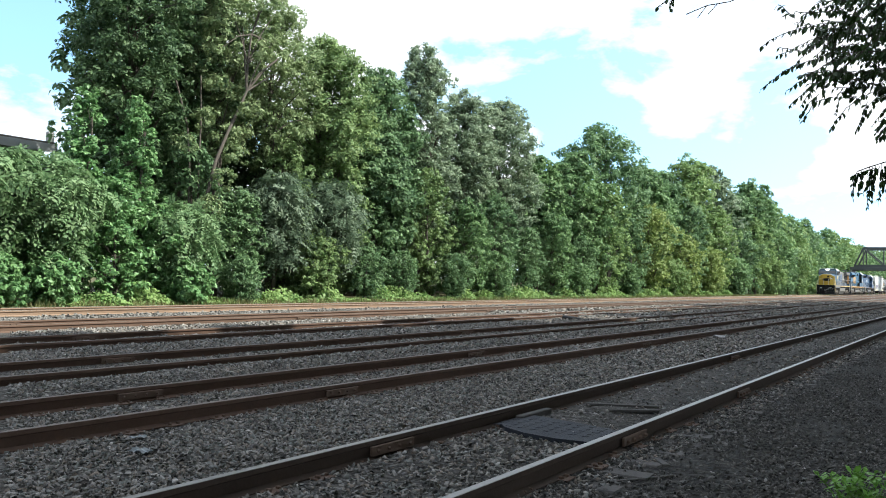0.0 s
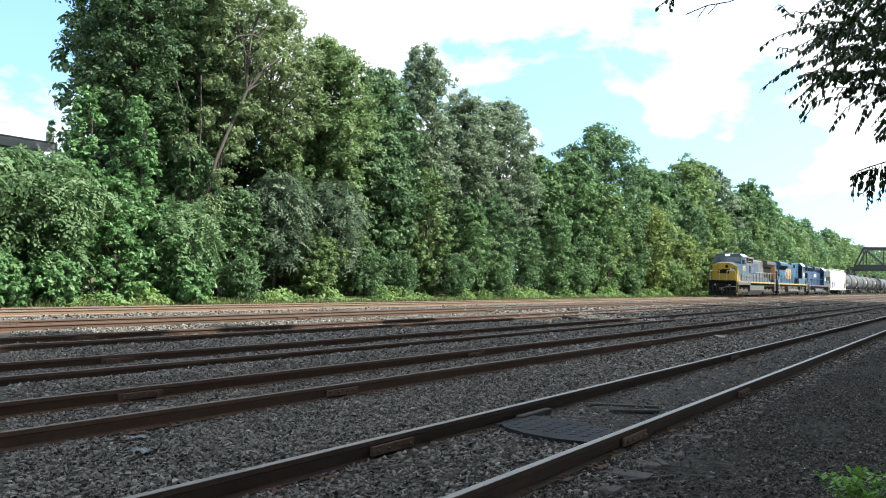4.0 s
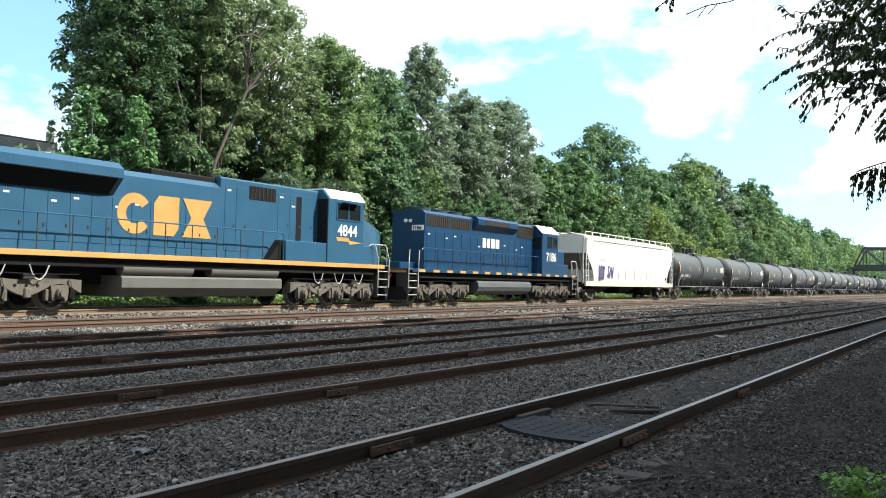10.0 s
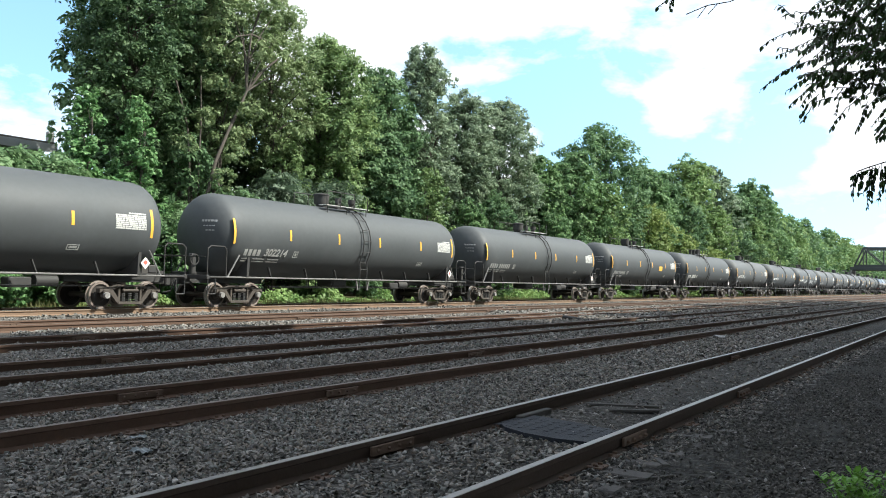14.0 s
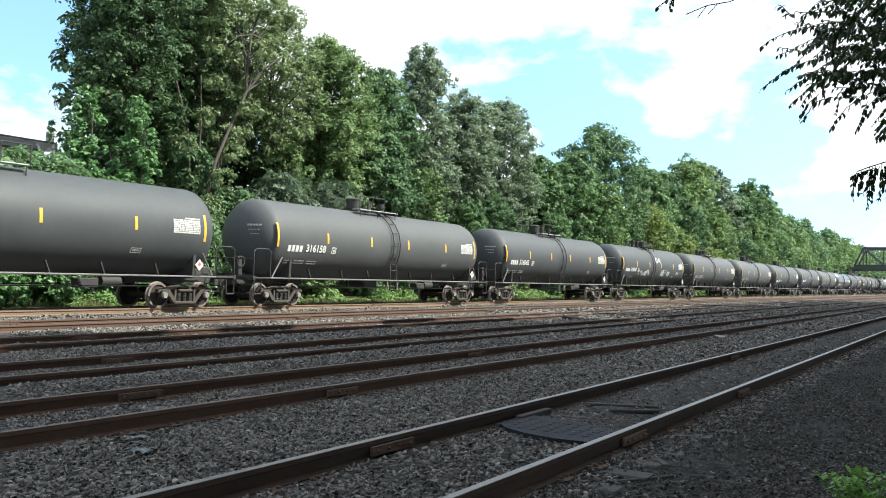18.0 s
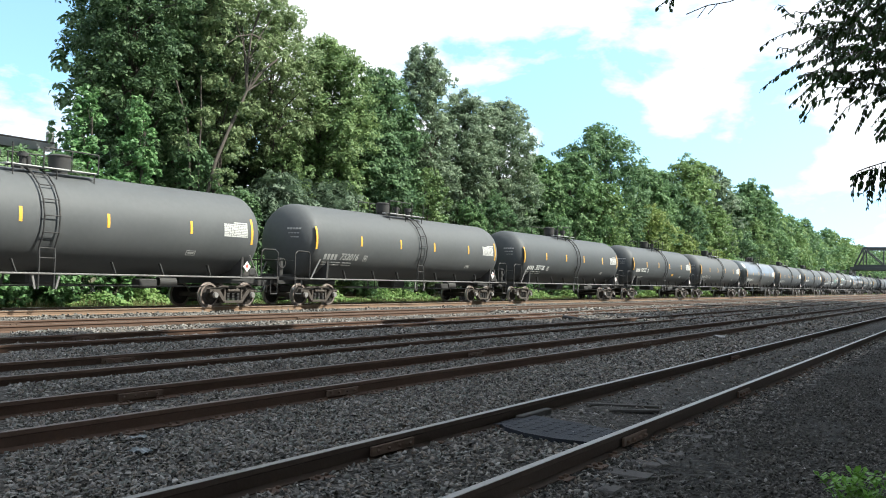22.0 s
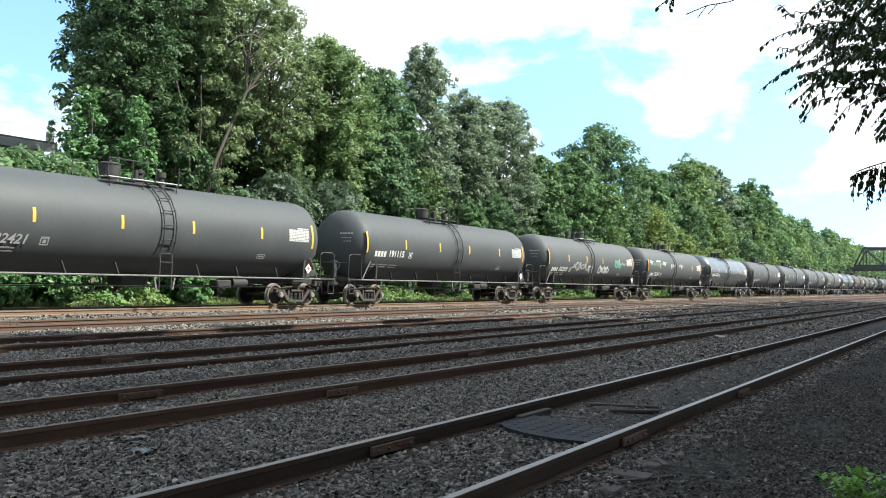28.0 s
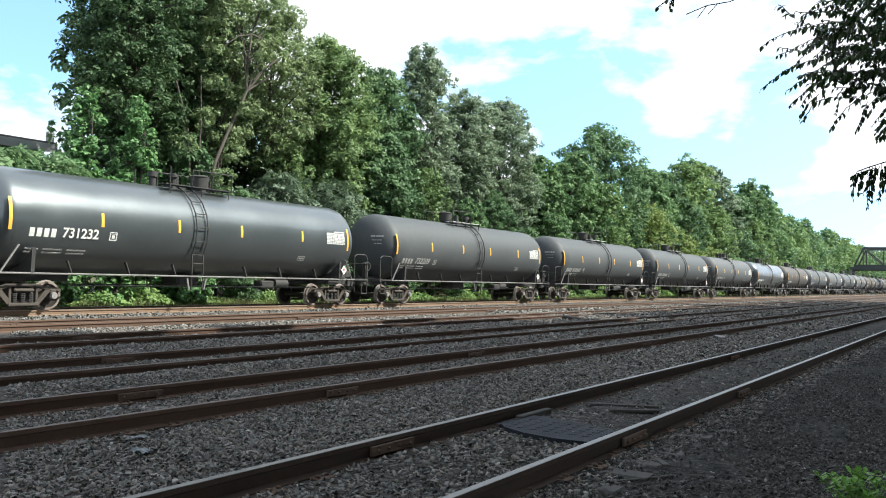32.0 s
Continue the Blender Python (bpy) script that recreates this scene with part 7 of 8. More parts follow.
    for x, z0, h, w in ((6.6, 1.42, 0.55, 0.03), (8.0, 1.45, 1.2, 0.035), (9.9, 1.45, 0.9, 0.045), (11.2, 1.45, 0.7, 0.04), (12.6, 1.5, 0.95, 0.03), (13.5, 1.48, 0.8, 0.04)):
        part("grime_streak", Shape().prism_y([(x - w, z0), (x + w, z0), (x + w * 0.5, z0 + h), (x - w * 0.3, z0 + h)], -1.528, -1.516), HOPPER_STREAK, car, "grey grime streak", smooth=0)
    part("rust_patch", Shape().prism_y([(10.9, 1.75), (11.7, 1.72), (11.75, 2.0), (10.95, 2.05)], -1.531, -1.519), HOPPER_RUST, car, "pale rust-stained patch", smooth=0)
    part("notice_plate", Shape().box(17.2, 17.5, -1.525, -1.515, 1.50, 1.72), SOOT_SHADE, car, smooth=0)
    st = Shape()
    for r0 in range(3):
        for x0, x1 in ((14.2, 14.7), (14.8, 15.3), (15.5, 16.0)):
            st.box(x0, x1, -1.526, -1.520, 2.35 - 0.12 * r0, 2.385 - 0.12 * r0)
    part("stencil", st, HOPPER_GREY, car, smooth=0)


loco_wide_cab()
loco_flared_radiator()
loco_dark_blue()
covered_hopper()



# ---- details ----
PAD_RUBBER = surface("crossing_rubber", (0.014, 0.016, 0.021), 0.72, spec=0.2, var=0.25, scale=3, grain=90, bump=0.5, dirt=(0.034, 0.035, 0.038), dirty=0.3, dirt_scale=2.0)
OLD_WOOD = surface("old_board", (0.05, 0.046, 0.042), 0.9, var=0.35, scale=4, grain=25, bump=0.5)
STEEL_DARK = surface("bridge_steel", (0.045, 0.05, 0.05), 0.75, var=0.25, scale=0.5, grain=6, bump=0.1)
ROOF_FELT = surface("roof_felt", (0.10, 0.085, 0.075), 0.85, var=0.2, scale=1, grain=12, bump=0.2)
WALL_GREY = surface("building_wall", (0.20, 0.195, 0.185), 0.85, var=0.15, scale=0.8, grain=10, bump=0.1)
FASCIA = surface("fascia_board", (0.30, 0.30, 0.29), 0.7, var=0.1, scale=1)
PLASTIC = surface("plastic_scrap", (0.13, 0.145, 0.15), 0.45, var=0.2, scale=6)
TYRE = surface("tyre_rubber", (0.022, 0.022, 0.023), 0.8, var=0.3, grain=30, bump=0.4)
LEAF_WEED = foliage("leaf_weed", (0.10, 0.24, 0.035), (0.17, 0.32, 0.06), gloss=0.4, patch=3.0)
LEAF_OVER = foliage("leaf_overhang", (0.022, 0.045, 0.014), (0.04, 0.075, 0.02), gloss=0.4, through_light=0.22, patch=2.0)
# low weeds: sunlight is put into the colour by a lighter, yellower green
LEAF_LOW_SUNLIT = foliage("leaf_low_weeds_sunlit", (0.12, 0.23, 0.07), (0.28, 0.39, 0.145), patch=0.6)
GRASS = foliage("grass_blades", (0.09, 0.12, 0.04), (0.20, 0.19, 0.09), gloss=0.6, patch=0.5)
TWIG = surface("twig_bark", (0.05, 0.04, 0.032), 0.9, var=0.3, scale=6, grain=50, bump=0.3)


# -- crossing pad, boards and scraps in and beside the siding --
def make_pad():
    s = Shape()
    edge = [(7.92, 4.24), (7.70, 4.05), (7.54, 3.75), (7.47, 3.40), (7.50, 3.10), (7.56, 2.93), (8.20, 2.93), (8.42, 3.5), (8.62, 4.24)]
    s.prism_z(edge, -0.18, -0.105)
    pad = part("rubber_panel", s, PAD_RUBBER, thing("crossing_pad", "worn dark rubber crossing pad between the siding rails", "crossing pad"), smooth=0)
    for k in range(9):
        y = 3.05 + 0.14 * k
        for j in range(6):
            x = 7.72 + 0.13 * j + 0.10 * (y - 3.0) * 0.5
            if x < 8.3:
                part("tread_stud", Shape().box(x, x + 0.085, y, y + 0.06, -0.1055, -0.1015, 0.002), PAD_RUBBER, pad, smooth=0)
    part("end_timber", Shape().box(8.3, 9.05, 4.17, 4.25, -0.16, -0.08, 0.01), OLD_WOOD, pad.parent)


make_pad()


def board(x, y, length, width, turn, label, z=-0.135, thick=0.035, mat=OLD_WOOD):
    s = Shape().box(-length / 2, length / 2, -width / 2, width / 2, 0, thick, 0.006)
    s.v = [(a, b + 0.01 * math.sin(a * 5), c + 0.006 * math.sin(a * 3 + b * 9)) for a, b, c in s.v]
    ob = new("board", s.mesh("board", mat))
    ob.matrix_basis = pose(x, y, z, 0, 0, turn)
    tagged(ob, label, "board")


board(10.2, 3.75, 0.9, 0.08, 118, "weathered board lying between the siding rails", z=-0.15, thick=0.03)
board(9.75, 3.45, 0.6, 0.07, 130, "broken grey board lying between the siding rails")
board(7.38, 2.36, 0.26, 0.07, 35, "short piece of old tie beside the siding", z=-0.20, thick=0.04)
board(6.6, 2.35, 0.9, 0.03, 150, "pale splintered stick beside the siding", z=-0.19, thick=0.02)
board(7.6, 2.45, 0.7, 0.03, 170, "pale splintered stick beside the siding", z=-0.19, thick=0.02)


def scrap(x, y, size, label, mat=PLASTIC):
    g = random.Random(int(x * 10))
    bm = bmesh.new()
    bmesh.ops.create_grid(bm, x_segments=6, y_segments=5, size=0.5)
    for v in bm.verts:
        v.co.x, v.co.y = v.co.x * size * g.uniform(0.9, 1.1), v.co.y * size * 0.55 * g.uniform(0.9, 1.1)
        v.co.z = g.uniform(0, 0.16) * size
    bmesh.ops.solidify(bm, geom=bm.faces[:], thickness=0.002)
    me = bpy.data.meshes.new("litter")
    bm.to_mesh(me)
    bm.free()
    me.materials.append(mat)
    ob = new("litter", me)
    ob.matrix_basis = pose(x, y, float(ground_z(x, y)) + 0.025, 0, 0, g.uniform(0, 180))
    tagged(ob, label, "litter")


scrap(4.75, 5.85, 0.20, "pale blue crumpled plastic scrap on the ballast")
scrap(5.2, 6.45, 0.15, "pale crumpled paper scrap on the ballast")
scrap(25.4, 6.5, 0.42, "white paper scrap lying on the ballast", FASCIA)
scrap(33.5, 9.3, 0.35, "white paper scrap lying on the ballast", FASCIA)


def make_tyre():
    s = Shape()
    n, m = 20, 8
    vs = [((0.30 + 0.10 * math.cos(2 * math.pi * j / m)) * math.cos(2 * math.pi * i / n), (0.30 + 0.10 * math.cos(2 * math.pi * j / m)) * math.sin(2 * math.pi * i / n), 0.09 * math.sin(2 * math.pi * j / m)) for i in range(n) for j in range(m)]
    fs = [(i * m + j, ((i + 1) % n) * m + j, ((i + 1) % n) * m + (j + 1) % m, i * m + (j + 1) % m) for i in range(n) for j in range(m)]
    ob = new("tyre", s.add(vs, fs).mesh("tyre", TYRE, 60))
    ob.matrix_basis = pose(30.3, 13.2, -0.04, 8, 3, 20)
    tagged(ob, "old black tyre lying on the ballast", "tyre")


make_tyre()


# -- bridge far down the line --
def make_bridge():
    br = thing("truss_bridge", "dark steel truss overbridge crossing all the tracks", "bridge", at=pose(239, 0, 0))
    part("deck", Shape().box(-0.4, 7.4, -34, 29, 6.1, 6.9, 0.05), STEEL_DARK, br)
    for x in (0.0, 7.0):
        part("bottom_chord", Shape().box(x - 0.2, x + 0.2, -34, 28, 6.9, 7.5), STEEL_DARK, br)
        part("top_chord", Shape().box(x - 0.2, x + 0.2, -32, 26, 11.3, 11.9), STEEL_DARK, br)
        part("portal_end", Shape().tube([(x, 28, 7.0), (x, 26, 11.6)], 0.26, 4), STEEL_DARK, br)
        for k in range(13):
            y = 26 - 4.6 * k
            part("vertical", Shape().box(x - 0.12, x + 0.12, y - 0.13, y + 0.13, 7.2, 11.5), STEEL_DARK, br)
            if k < 12:
                part("diagonal", Shape().tube([(x, y, 11.5), (x, y - 4.6, 7.3)], 0.16, 4), STEEL_DARK, br)
    for k in range(7):
        y = 26 - 9.2 * k
        part("sway_strut", Shape().box(0, 7, y - 0.1, y + 0.1, 11.3, 11.6), STEEL_DARK, br)
    for y in (29.5, -34):
        part("abutment", Shape().box(-1, 8, y - 1, y + 3, -0.5, 6.1, 0.05), WALL_GREY, br)


make_bridge()


# -- building behind the shrubs --
def make_building():
    b = thing("shed", "grey industrial shed with a low dark roof behind the shrubs", "building", at=pose(0, 0, 0))
    w = part("wall", Shape().box(6.0, 28.4, 44.2, 56.0, -0.2, 8.06), WALL_GREY, b)
    for k in range(5):
        x = 8.0 + 4.0 * k
        q = part("window", Shape().box(x, x + 2.0, 44.14, 44.2, 4.4, 6.0), GLASS_DARK, b, smooth=0)
        part("window_frame", Shape().box(x - 0.08, x, 44.1, 44.2, 4.3, 6.1).box(x + 2.0, x + 2.08, 44.1, 44.2, 4.3, 6.1).box(x - 0.08, x + 2.08, 44.1, 44.2, 6.0, 6.1).box(x - 0.08, x + 2.08, 44.1, 44.2, 4.3, 4.4).box(x + 0.97, x + 1.03, 44.1, 44.2, 4.4, 6.0), FASCIA, q, smooth=0)
    part("roof", Shape().prism_x([(43.6, 8.14), (43.6, 8.28), (50, 9.1), (56.6, 8.28), (56.6, 8.05), (43.9, 8.05)], 5.5, 28.9), ROOF_FELT, b, smooth=0)
    part("fascia", Shape().box(5.5, 28.9, 43.5, 43.6, 7.70, 8.16, 0.01), FASCIA, b)
    part("vent_pipe", Shape().box(28.6, 28.95, 43.9, 44.2, 8.3, 8.9, 0.02), FASCIA, b)


make_building()


# -- weed beside the camera --
def blade(length, width, bend, seed, n=6):
    """A broad pointed leaf along +x that droops at its end, with a raised fold along the middle."""
    vs, fs = [], []
    for k in range(n + 1):
        u = k / n
        w = width * math.sin(math.pi * min(0.98, 0.06 + u * 0.94)) ** 0.8 * (1 - 0.25 * u) * 0.5
        z = -bend * u * u * length
        for y, dz in ((-w, 0.12 * w), (0, -0.10 * w), (w, 0.12 * w)):
            vs.append((u * length, y, z + dz + 0.004 * math.sin(9 * u + seed)))
    for k in range(n):
        for j in range(2):
            a = 3 * k + j
            fs.append((a, a + 1, a + 4, a + 3))
    return vs, fs


def make_weed(x, y, leaves_n, size, seed):
    g = random.Random(seed)
    z = float(ground_z(x, y))
    wd = thing("weed", "small bright green leafy weed growing in the cinders", "plant", at=pose(x, y, z))
    for k in range(5):
        a = k * 1.3 + seed
        tip = (0.55 * size * math.cos(a), 0.55 * size * math.sin(a), size * g.uniform(0.75, 1.15))
        mid = (0.2 * size * math.cos(a), 0.2 * size * math.sin(a), tip[2] * 0.55)
        part("stem", Shape().tube([(0, 0, -0.03), mid, tip], 0.004), LEAF_WEED, wd)
        m, q = Vector(mid), Vector(tip)
        for i in range(leaves_n):
            u = (i + 1.0) / leaves_n
            p = m.lerp(q, u) if u > 0.3 else m * (0.4 + 2 * u)
            s = Shape().add(*blade(0.075 * g.uniform(0.7, 1.2), 0.038 * g.uniform(0.8, 1.2), g.uniform(0.0, 0.5), i))
            part("leaf", s, LEAF_WEED, wd, at=pose(p.x, p.y, p.z, g.uniform(-25, 25), g.uniform(-60, 5), i * 137.5 + 60 * k), smooth=60)


make_weed(6.78, 0.86, 11, 0.30, 3)
make_weed(7.0, 0.76, 10, 0.26, 8)
make_weed(6.85, 0.66, 10, 0.27, 12)
make_weed(6.70, 0.74, 9, 0.22, 15)


# -- limb of a tree that hangs into view near the camera --
def make_overhang():
    g = random.Random(21)
    t = thing("overhanging_tree", "near tree with drooping dark leafy twigs", "tree", at=pose(0, 0, 0))
    tr = Shape()
    tr.cyl((7.6, -3.2, -0.4), (7.5, -3.0, 2.2), 0.24, 0.17, 10).cyl((7.5, -3.0, 2.2), (7.3, -2.7, 4.4), 0.17, 0.10, 8).cyl((7.3, -2.7, 4.4), (7.4, -2.9, 7.0), 0.10, 0.05, 8)
    part("trunk", tr, BARK, t)
    limbs = Shape()
    for a, m, b in (((7.45, -2.9, 2.6), (7.1, -1.2, 3.2), (6.35, 0.45, 3.25)), ((7.4, -2.8, 3.3), (6.9, -0.8, 4.0), (6.1, 1.0, 4.15)), ((7.4, -2.85, 3.0), (7.0, -1.0, 3.35), (6.4, 0.3, 2.95)), ((7.5, -3.0, 1.9), (7.1, -1.0, 2.5), (6.75, 0.28, 2.42))):
        limbs.cyl(a, m, 0.05, 0.028, 6).cyl(m, b, 0.028, 0.008, 6)
    part("limb", limbs, TWIG, t)
    vs, fs, tw = [], [], Shape()
    def leaflet(p, d, size):
        d = d.normalized()
        side = d.cross(Vector((g.uniform(-0.5, 0.5), g.uniform(-0.5, 0.5), 1))).normalized()
        up = side.cross(d)
        k = len(vs)
        for u, w, h in ((0, 0, 0), (0.3, 0.27, 0.03), (0.62, 0.22, 0.0), (1.0, 0.0, -0.10), (0.62, -0.22, 0.0), (0.3, -0.27, 0.03)):
            vs.append(p + d * (u * size) + side * (w * size) + up * (h * size))
        fs.append((k, k + 1, k + 2, k + 3))
        fs.append((k, k + 3, k + 4, k + 5))
    def twig(p0, p1, n, size=0.085, sag=0.10):
        p0, p1 = Vector(p0), Vector(p1)
        pts = []
        long = (p1 - p0).length
        bow = Vector((g.uniform(-0.08, 0.08), g.uniform(-0.08, 0.08), g.uniform(-0.10, 0.12))) * long
        for k in range(n + 1):
            u = k / n
            p = p0.lerp(p1, u)
            p.z += sag * (p1 - p0).length * (u - u * u)
            p += bow * math.sin(math.pi * u) + Vector((g.uniform(-0.004, 0.004), g.uniform(-0.004, 0.004), g.uniform(-0.006, 0.006)))
            pts.append(p)
        tw.tube(pts, 0.0032, 4)
        along = (p1 - p0).normalized()
        for k in range(1, n + 1):
            for s in (-1, 1):
                side = along.cross(Vector((0, 0, 1))).normalized() * s
                if g.random() < 0.12:
                    continue
                d = along * g.uniform(0.0, 0.7) + side * g.uniform(0.1, 0.7) + Vector((0, 0, g.uniform(-1.5, -0.3) if s > 0 else g.uniform(-1.0, 0.15)))
                leaflet(pts[k], d, size * g.uniform(0.65, 1.2) * (1 - 0.35 * k / n))
    for p0, p1 in (
            ((6.98, 0.96, 3.33), (6.59, 1.40, 3.14)),
            ((6.93, 1.05, 3.08), (6.59, 1.41, 2.81)),
            ((6.56, 0.79, 3.00), (6.22, 1.16, 2.71)),
            ((6.54, 0.86, 2.89), (6.26, 1.14, 2.62)),
            ((6.92, 0.96, 2.78), (6.71, 1.13, 2.59)),
            ((7.00, 0.75, 2.81), (6.76, 0.96, 2.52)),
            ((6.84, 0.90, 3.42), (6.55, 1.17, 3.35)),
            ((6.45, 1.18, 3.28), (6.29, 1.24, 3.34)),
            ((6.76, 0.66, 2.225), (6.755, 0.79, 2.185)),
            ((6.72, 0.59, 2.58), (6.73, 0.66, 2.47)),
            ((6.74, 0.57, 2.46), (6.73, 0.65, 2.42)),
            ((6.79, 0.56, 2.55), (6.62, 0.64, 2.42)),
            ((6.13, 1.80, 3.49), (5.91, 1.97, 3.32)),
            ((6.06, 1.88, 3.46), (5.94, 1.89, 3.30))):
        twig(p0, p1, max(5, int((Vector(p1) - Vector(p0)).length / 0.034)), 0.066)
    # a spray that arches over and hangs straight down
    tw.tube([(6.95, 0.30, 2.30), (6.80, 0.50, 2.29), (6.76, 0.60, 2.26), (6.76, 0.70, 2.23), (6.755, 0.78, 2.20)], 0.005, 4)
    for p0, p1 in (((6.755, 0.78, 2.20), (6.77, 0.81, 2.02)), ((6.76, 0.75, 2.21), (6.77, 0.77, 2.06)), ((6.76, 0.70, 2.23), (6.785, 0.72, 1.95)), ((6.76, 0.66, 2.24), (6.78, 0.68, 2.03)), ((6.76, 0.62, 2.25), (6.79, 0.645, 1.98)), ((6.77, 0.58, 2.27), (6.79, 0.59, 2.04)), ((6.76, 0.68, 2.23), (6.79, 0.74, 2.05)), ((6.80, 0.64, 2.24), (6.80, 0.69, 2.00)), ((6.80, 0.60, 2.25), (6.80, 0.62, 2.08))):
        twig(p0, p1, 9, 0.058, 0.0)
    tw.tube([(6.20, 1.86, 3.33), (6.28, 1.73, 3.40), (6.36, 1.59, 3.43), (6.45, 1.45, 3.50)], 0.004, 4)
    tw.tube([(6.28, 1.73, 3.40), (6.22, 1.78, 3.30)], 0.003, 4).tube([(6.32, 1.66, 3.42), (6.27, 1.72, 3.33)], 0.003, 4)
    # the dense part of the bough, out to the frame of the crown
    way = Vector((-0.46, 0.78, -0.32))
    for k in range(230):
        u = g.random()
        p = Vector((6.86, 0.72, 3.16)) + Vector((0.53, -0.85, 0)) * (0.9 * u - 0.10) + Vector((0, 0, g.uniform(-0.24 - 0.15 * u, 0.60))) + Vector((0.85, 0.53, 0)) * g.uniform(-0.4, 0.9)
        d = (way + Vector((g.uniform(-0.8, 0.8), g.uniform(-0.7, 0.7), g.uniform(-0.7, 0.7)))).normalized()
        twig(p, p + d * g.uniform(0.16, 0.38), 9, 0.063, g.uniform(-0.1, 0.3))
    # shorter sprays that fill the inner part of the bough
    for k in range(130):
        u = g.uniform(0.15, 1.0)
        p = Vector((6.86, 0.72, 3.16)) + Vector((0.53, -0.85, 0)) * (0.9 * u - 0.10) + Vector((0, 0, g.uniform(-0.16, 0.62))) + Vector((0.85, 0.53, 0)) * g.uniform(-0.4, 0.9)
        d = Vector((g.uniform(-1, 0.7), g.uniform(-0.6, 1), g.uniform(-1, 0.5))).normalized()
        twig(p, p + d * g.uniform(0.10, 0.22), 6, 0.068, g.uniform(-0.2, 0.3))
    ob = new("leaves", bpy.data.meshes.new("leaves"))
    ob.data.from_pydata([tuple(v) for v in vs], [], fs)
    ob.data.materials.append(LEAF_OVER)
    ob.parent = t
    part("twig", tw, TWIG, t)["kind"] = "stuff"


make_overhang()


# -- grass along the foot of the wood --
def make_grass():
    n = 30000
    x = 8 + 140 * rng.random(n) ** 1.5
    y = 27.3 + 1.9 * rng.random(n) ** 0.8
    h = rng.uniform(0.12, 0.5, n) * (0.6 + 0.4 * np.sin(x * 1.3) ** 2)
    a = rng.uniform(0, 2 * np.pi, n)
    w = 0.02 + 0.0006 * x
    lean = rng.normal(0, 0.25, (n, 2)) * h[:, None]
    z = ground_z(x, y) - 0.02
    dx, dy = np.cos(a) * w, np.sin(a) * w
    v = np.stack([np.stack([x - dx, y - dy, z], 1), np.stack([x + dx, y + dy, z], 1), np.stack([x + lean[:, 0], y + lean[:, 1], z + h], 1)], 1).reshape(-1, 3)
    f = np.arange(3 * n).reshape(-1, 3)
    tagged(new("grass", array_mesh("grass", v, f, GRASS)), "dry and green grass along the foot of the wood", "grass", kind="stuff")


make_grass()


# -- low green growth at the foot of the wood --
def make_undergrowth():
    n = 70000
    x = 8 + 110 * rng.random(n) ** 1.7
    y = 28.2 + 1.5 * rng.random(n)
    mound = 0.26 + 0.85 * np.clip(0.5 * np.sin(x * 1.1 + 2 * np.sin(x * 0.37)) + 0.5 * np.sin(x * 2.7 + y * 2) + 0.0, 0, 1.3)
    z = ground_z(x, y) + mound * np.clip((y - 27.9) / 1.0, 0.15, 1) * rng.random(n) ** 0.6
    p = np.stack([x, y, z], 1)
    nrm = rng.normal(0, 0.5, (n, 3)) + np.array([0.1, -0.5, 0.8])
    nrm /= np.linalg.norm(nrm, axis=1, keepdims=True)
    a = np.cross(nrm, rng.normal(size=(n, 3)))
    a /= np.linalg.norm(a, axis=1, keepdims=True)
    c = np.cross(nrm, a)
    s = rng.uniform(0.03, 0.075, n)[:, None] * (1 + x[:, None] / 60)
    v = np.stack([p - a * s, p + c * s * 0.55, p + a * s, p - c * s * 0.55], 1).reshape(-1, 3)
    tagged(new("undergrowth", array_mesh("undergrowth", v, np.arange(4 * n).reshape(-1, 4), LEAF_LOW_SUNLIT)), "low green weeds at the foot of the wood, coloured as sunlit", "weeds", kind="stuff")


make_undergrowth()


# -- joint bars, ties and tie plates --
def joint(letter, side, x, length=0.62, face=-1):
    ty = {t[0]: t for t in TRACKS}[letter]
    s = Shape().box(-length / 2, length / 2, face * 0.045 - 0.014, face * 0.045 + 0.014, -0.125, -0.045, 0.005)
    for k in range(4):
        q = -length / 2 + length * (k + 0.5) / 4
        s.cyl((q, face * 0.055, -0.085), (q, face * 0.09, -0.085), 0.018, 0.018, 6)
    part("joint_bar", s, RUST, TRACK_OB[letter], "rusted joint bar with bolts", at=pose(x, side * 0.752, 0))


for args in (("e", 1, 6.7), ("e", -1, 8.55), ("d", 1, 9.0), ("f", 1, 6.1), ("e", 1, 14.5), ("c", 1, 11.2), ("f", -1, 12.2), ("f", -1, 7.9), ("c", -1, 20.2), ("b", -1, 20.9), ("d", -1, 21.0), ("b", 1, 12.0), ("e", -1, 20.0), ("d", 1, 20.0), ("f", 1, 18.0), ("b", -1, 33.0), ("c", 1, 31.0)):
    joint(*args)


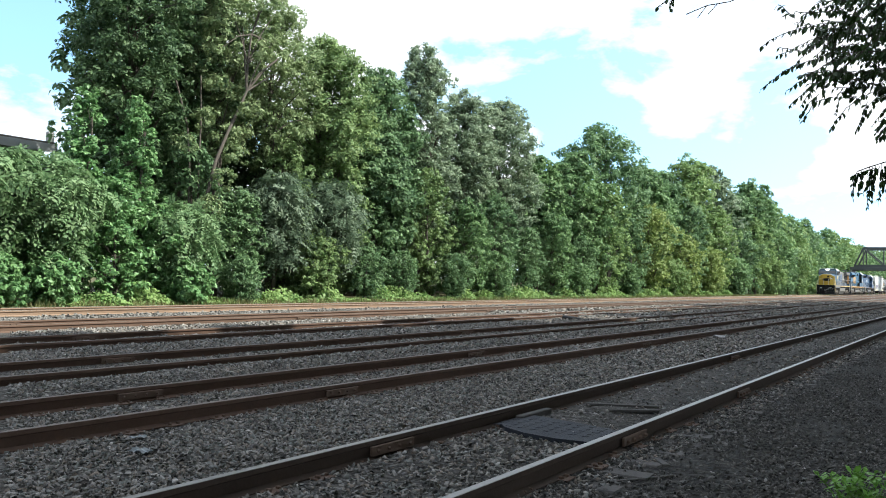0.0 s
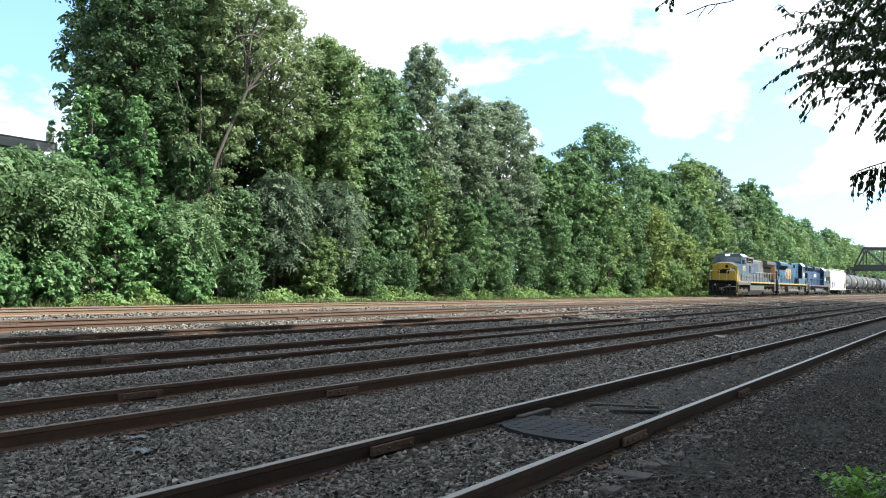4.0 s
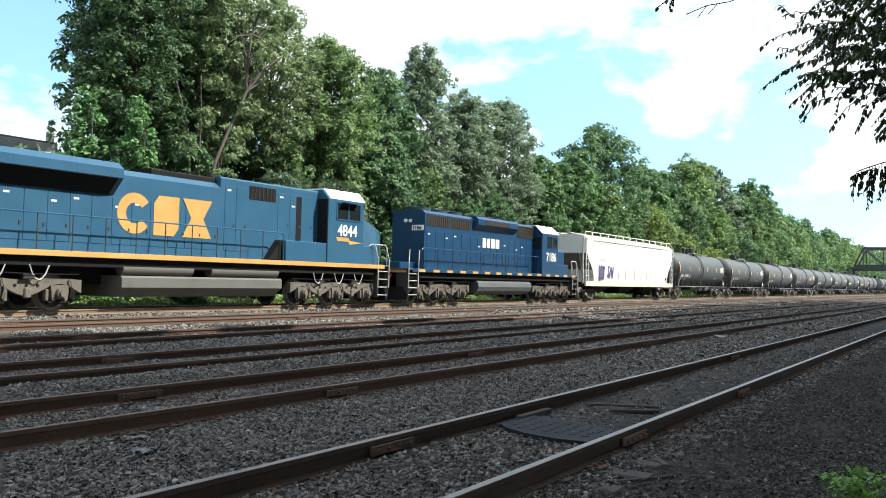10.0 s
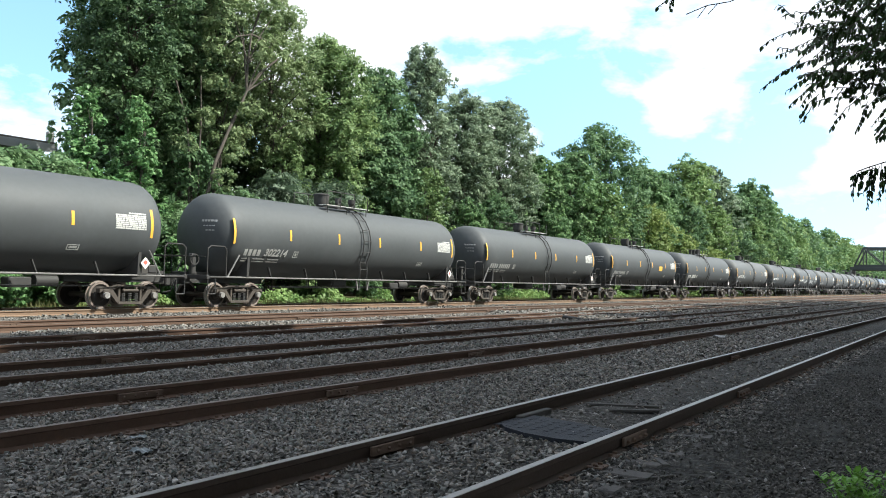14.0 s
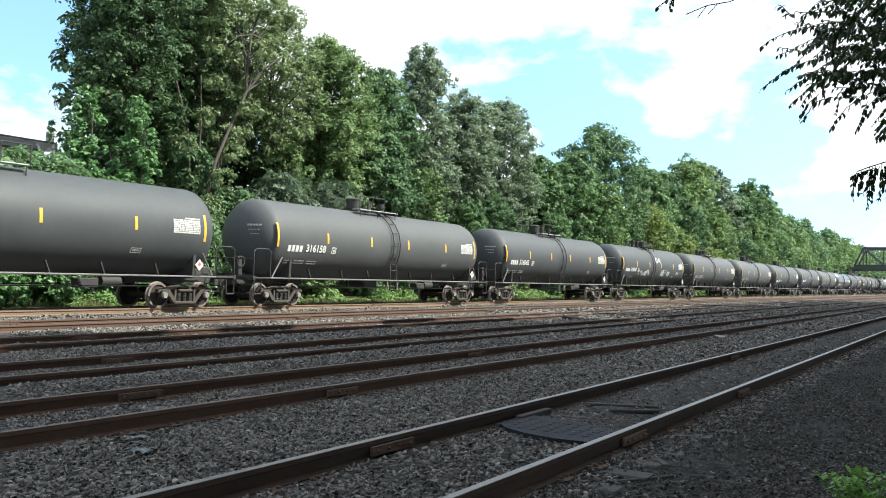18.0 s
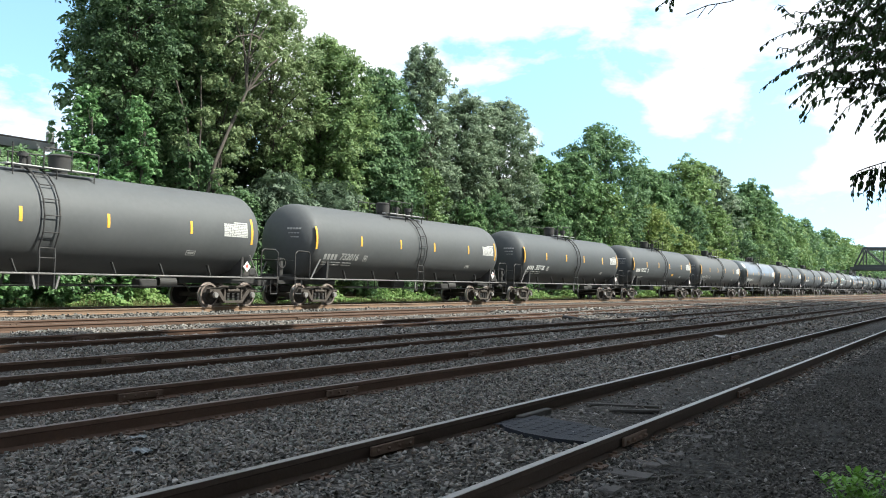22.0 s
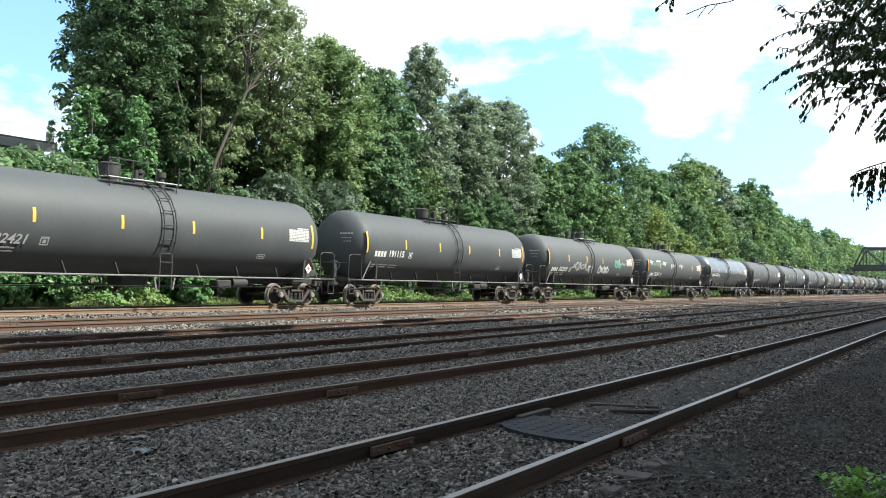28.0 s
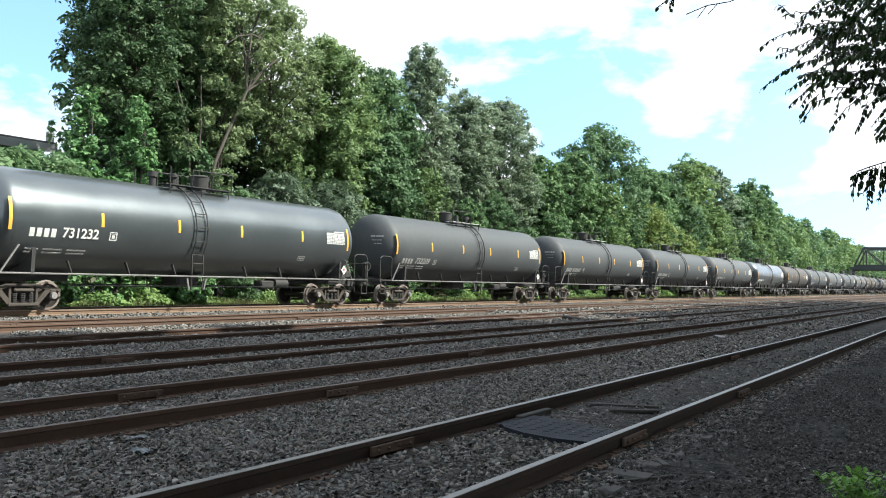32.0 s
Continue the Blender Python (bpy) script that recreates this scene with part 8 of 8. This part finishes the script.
def make_ties():
    meshes = []
    g = random.Random(9)
    for k in range(4):
        s = Shape().box(-0.11, 0.11, -1.28, 1.28, -0.32, -0.168, 0.012)
        s.v = [(a + 0.008 * math.sin(b * 4 + k), b + g.uniform(-0.02, 0.02), c + (g.uniform(-0.006, 0.004) if c > -0.2 else 0)) for a, b, c in s.v]
        meshes.append(s.mesh("tie", TIE_WOOD, 0))
    plate = Shape().box(-0.09, 0.09, -0.15, 0.15, -0.160, -0.148, 0.003)
    for a, b in ((-0.05, -0.085), (0.05, 0.085), (0.05, -0.085), (-0.05, 0.085)):
        plate.box(a - 0.012, a + 0.012, b - 0.02, b + 0.02, -0.150, -0.128, 0.004)
    plate = plate.mesh("tie_plate", RUST, 0)
    for letter, ty, tz in TRACKS:
        n = {"f": 100, "e": 100, "d": 80}.get(letter, 60)
        x = 1.0 + 0.3 * g.random() + 0.5 * ty
        for k in range(n):
            tie = part("tie", meshes[(k * 3 + int(ty)) % 4], None, TRACK_OB[letter], at=pose(x, g.uniform(-0.05, 0.05), g.uniform(-0.012, 0.006), 0, 0, g.uniform(-1.5, 1.5)))
            if letter in "fed" and k < 45:
                for s in (-0.752, 0.752):
                    part("tie_plate", plate, None, tie, at=pose(0, s, 0.002))
            x += g.uniform(0.50, 0.58)


make_ties()



def motions():
    for ob, x0 in TRAIN:
        walk(ob, [(t, pose(x0 - SPEED * t, TRACK_A_Y, TRACK_A_Z)) for t in (0.0, 8.0, 16.0, 24.0, 32.0)])
    # wheels roll with the speed of the train; wheels at the same place on their truck share one roll
    rolls = {}
    for ob, x0 in TRAIN:
        for w in ob.children_recursive:
            if w.name.split(".")[0] != "wheel":
                continue
            at, r = w.location.copy(), 0.42 * w.scale.x
            key = (round(at.x, 2), round(at.y, 2), round(at.z, 2))
            if key not in rolls:
                turn = 180 if at.y < 0 else 0
                n = math.ceil(32.0 * SPEED / r / radians(84))
                walk(w, [(32.0 * k / n, pose(at.x, at.y, at.z, 0, -math.degrees(32.0 * k / n * SPEED / r), 0) @ pose(0, 0, 0, 0, 0, turn)) for k in range(n + 1)])
                rolls[key] = w.animation_data
            else:
                w.rotation_mode = "QUATERNION"
                w.animation_data_create()
                w.animation_data.action = rolls[key].action
                w.animation_data.action_slot = rolls[key].action_slot


motions()
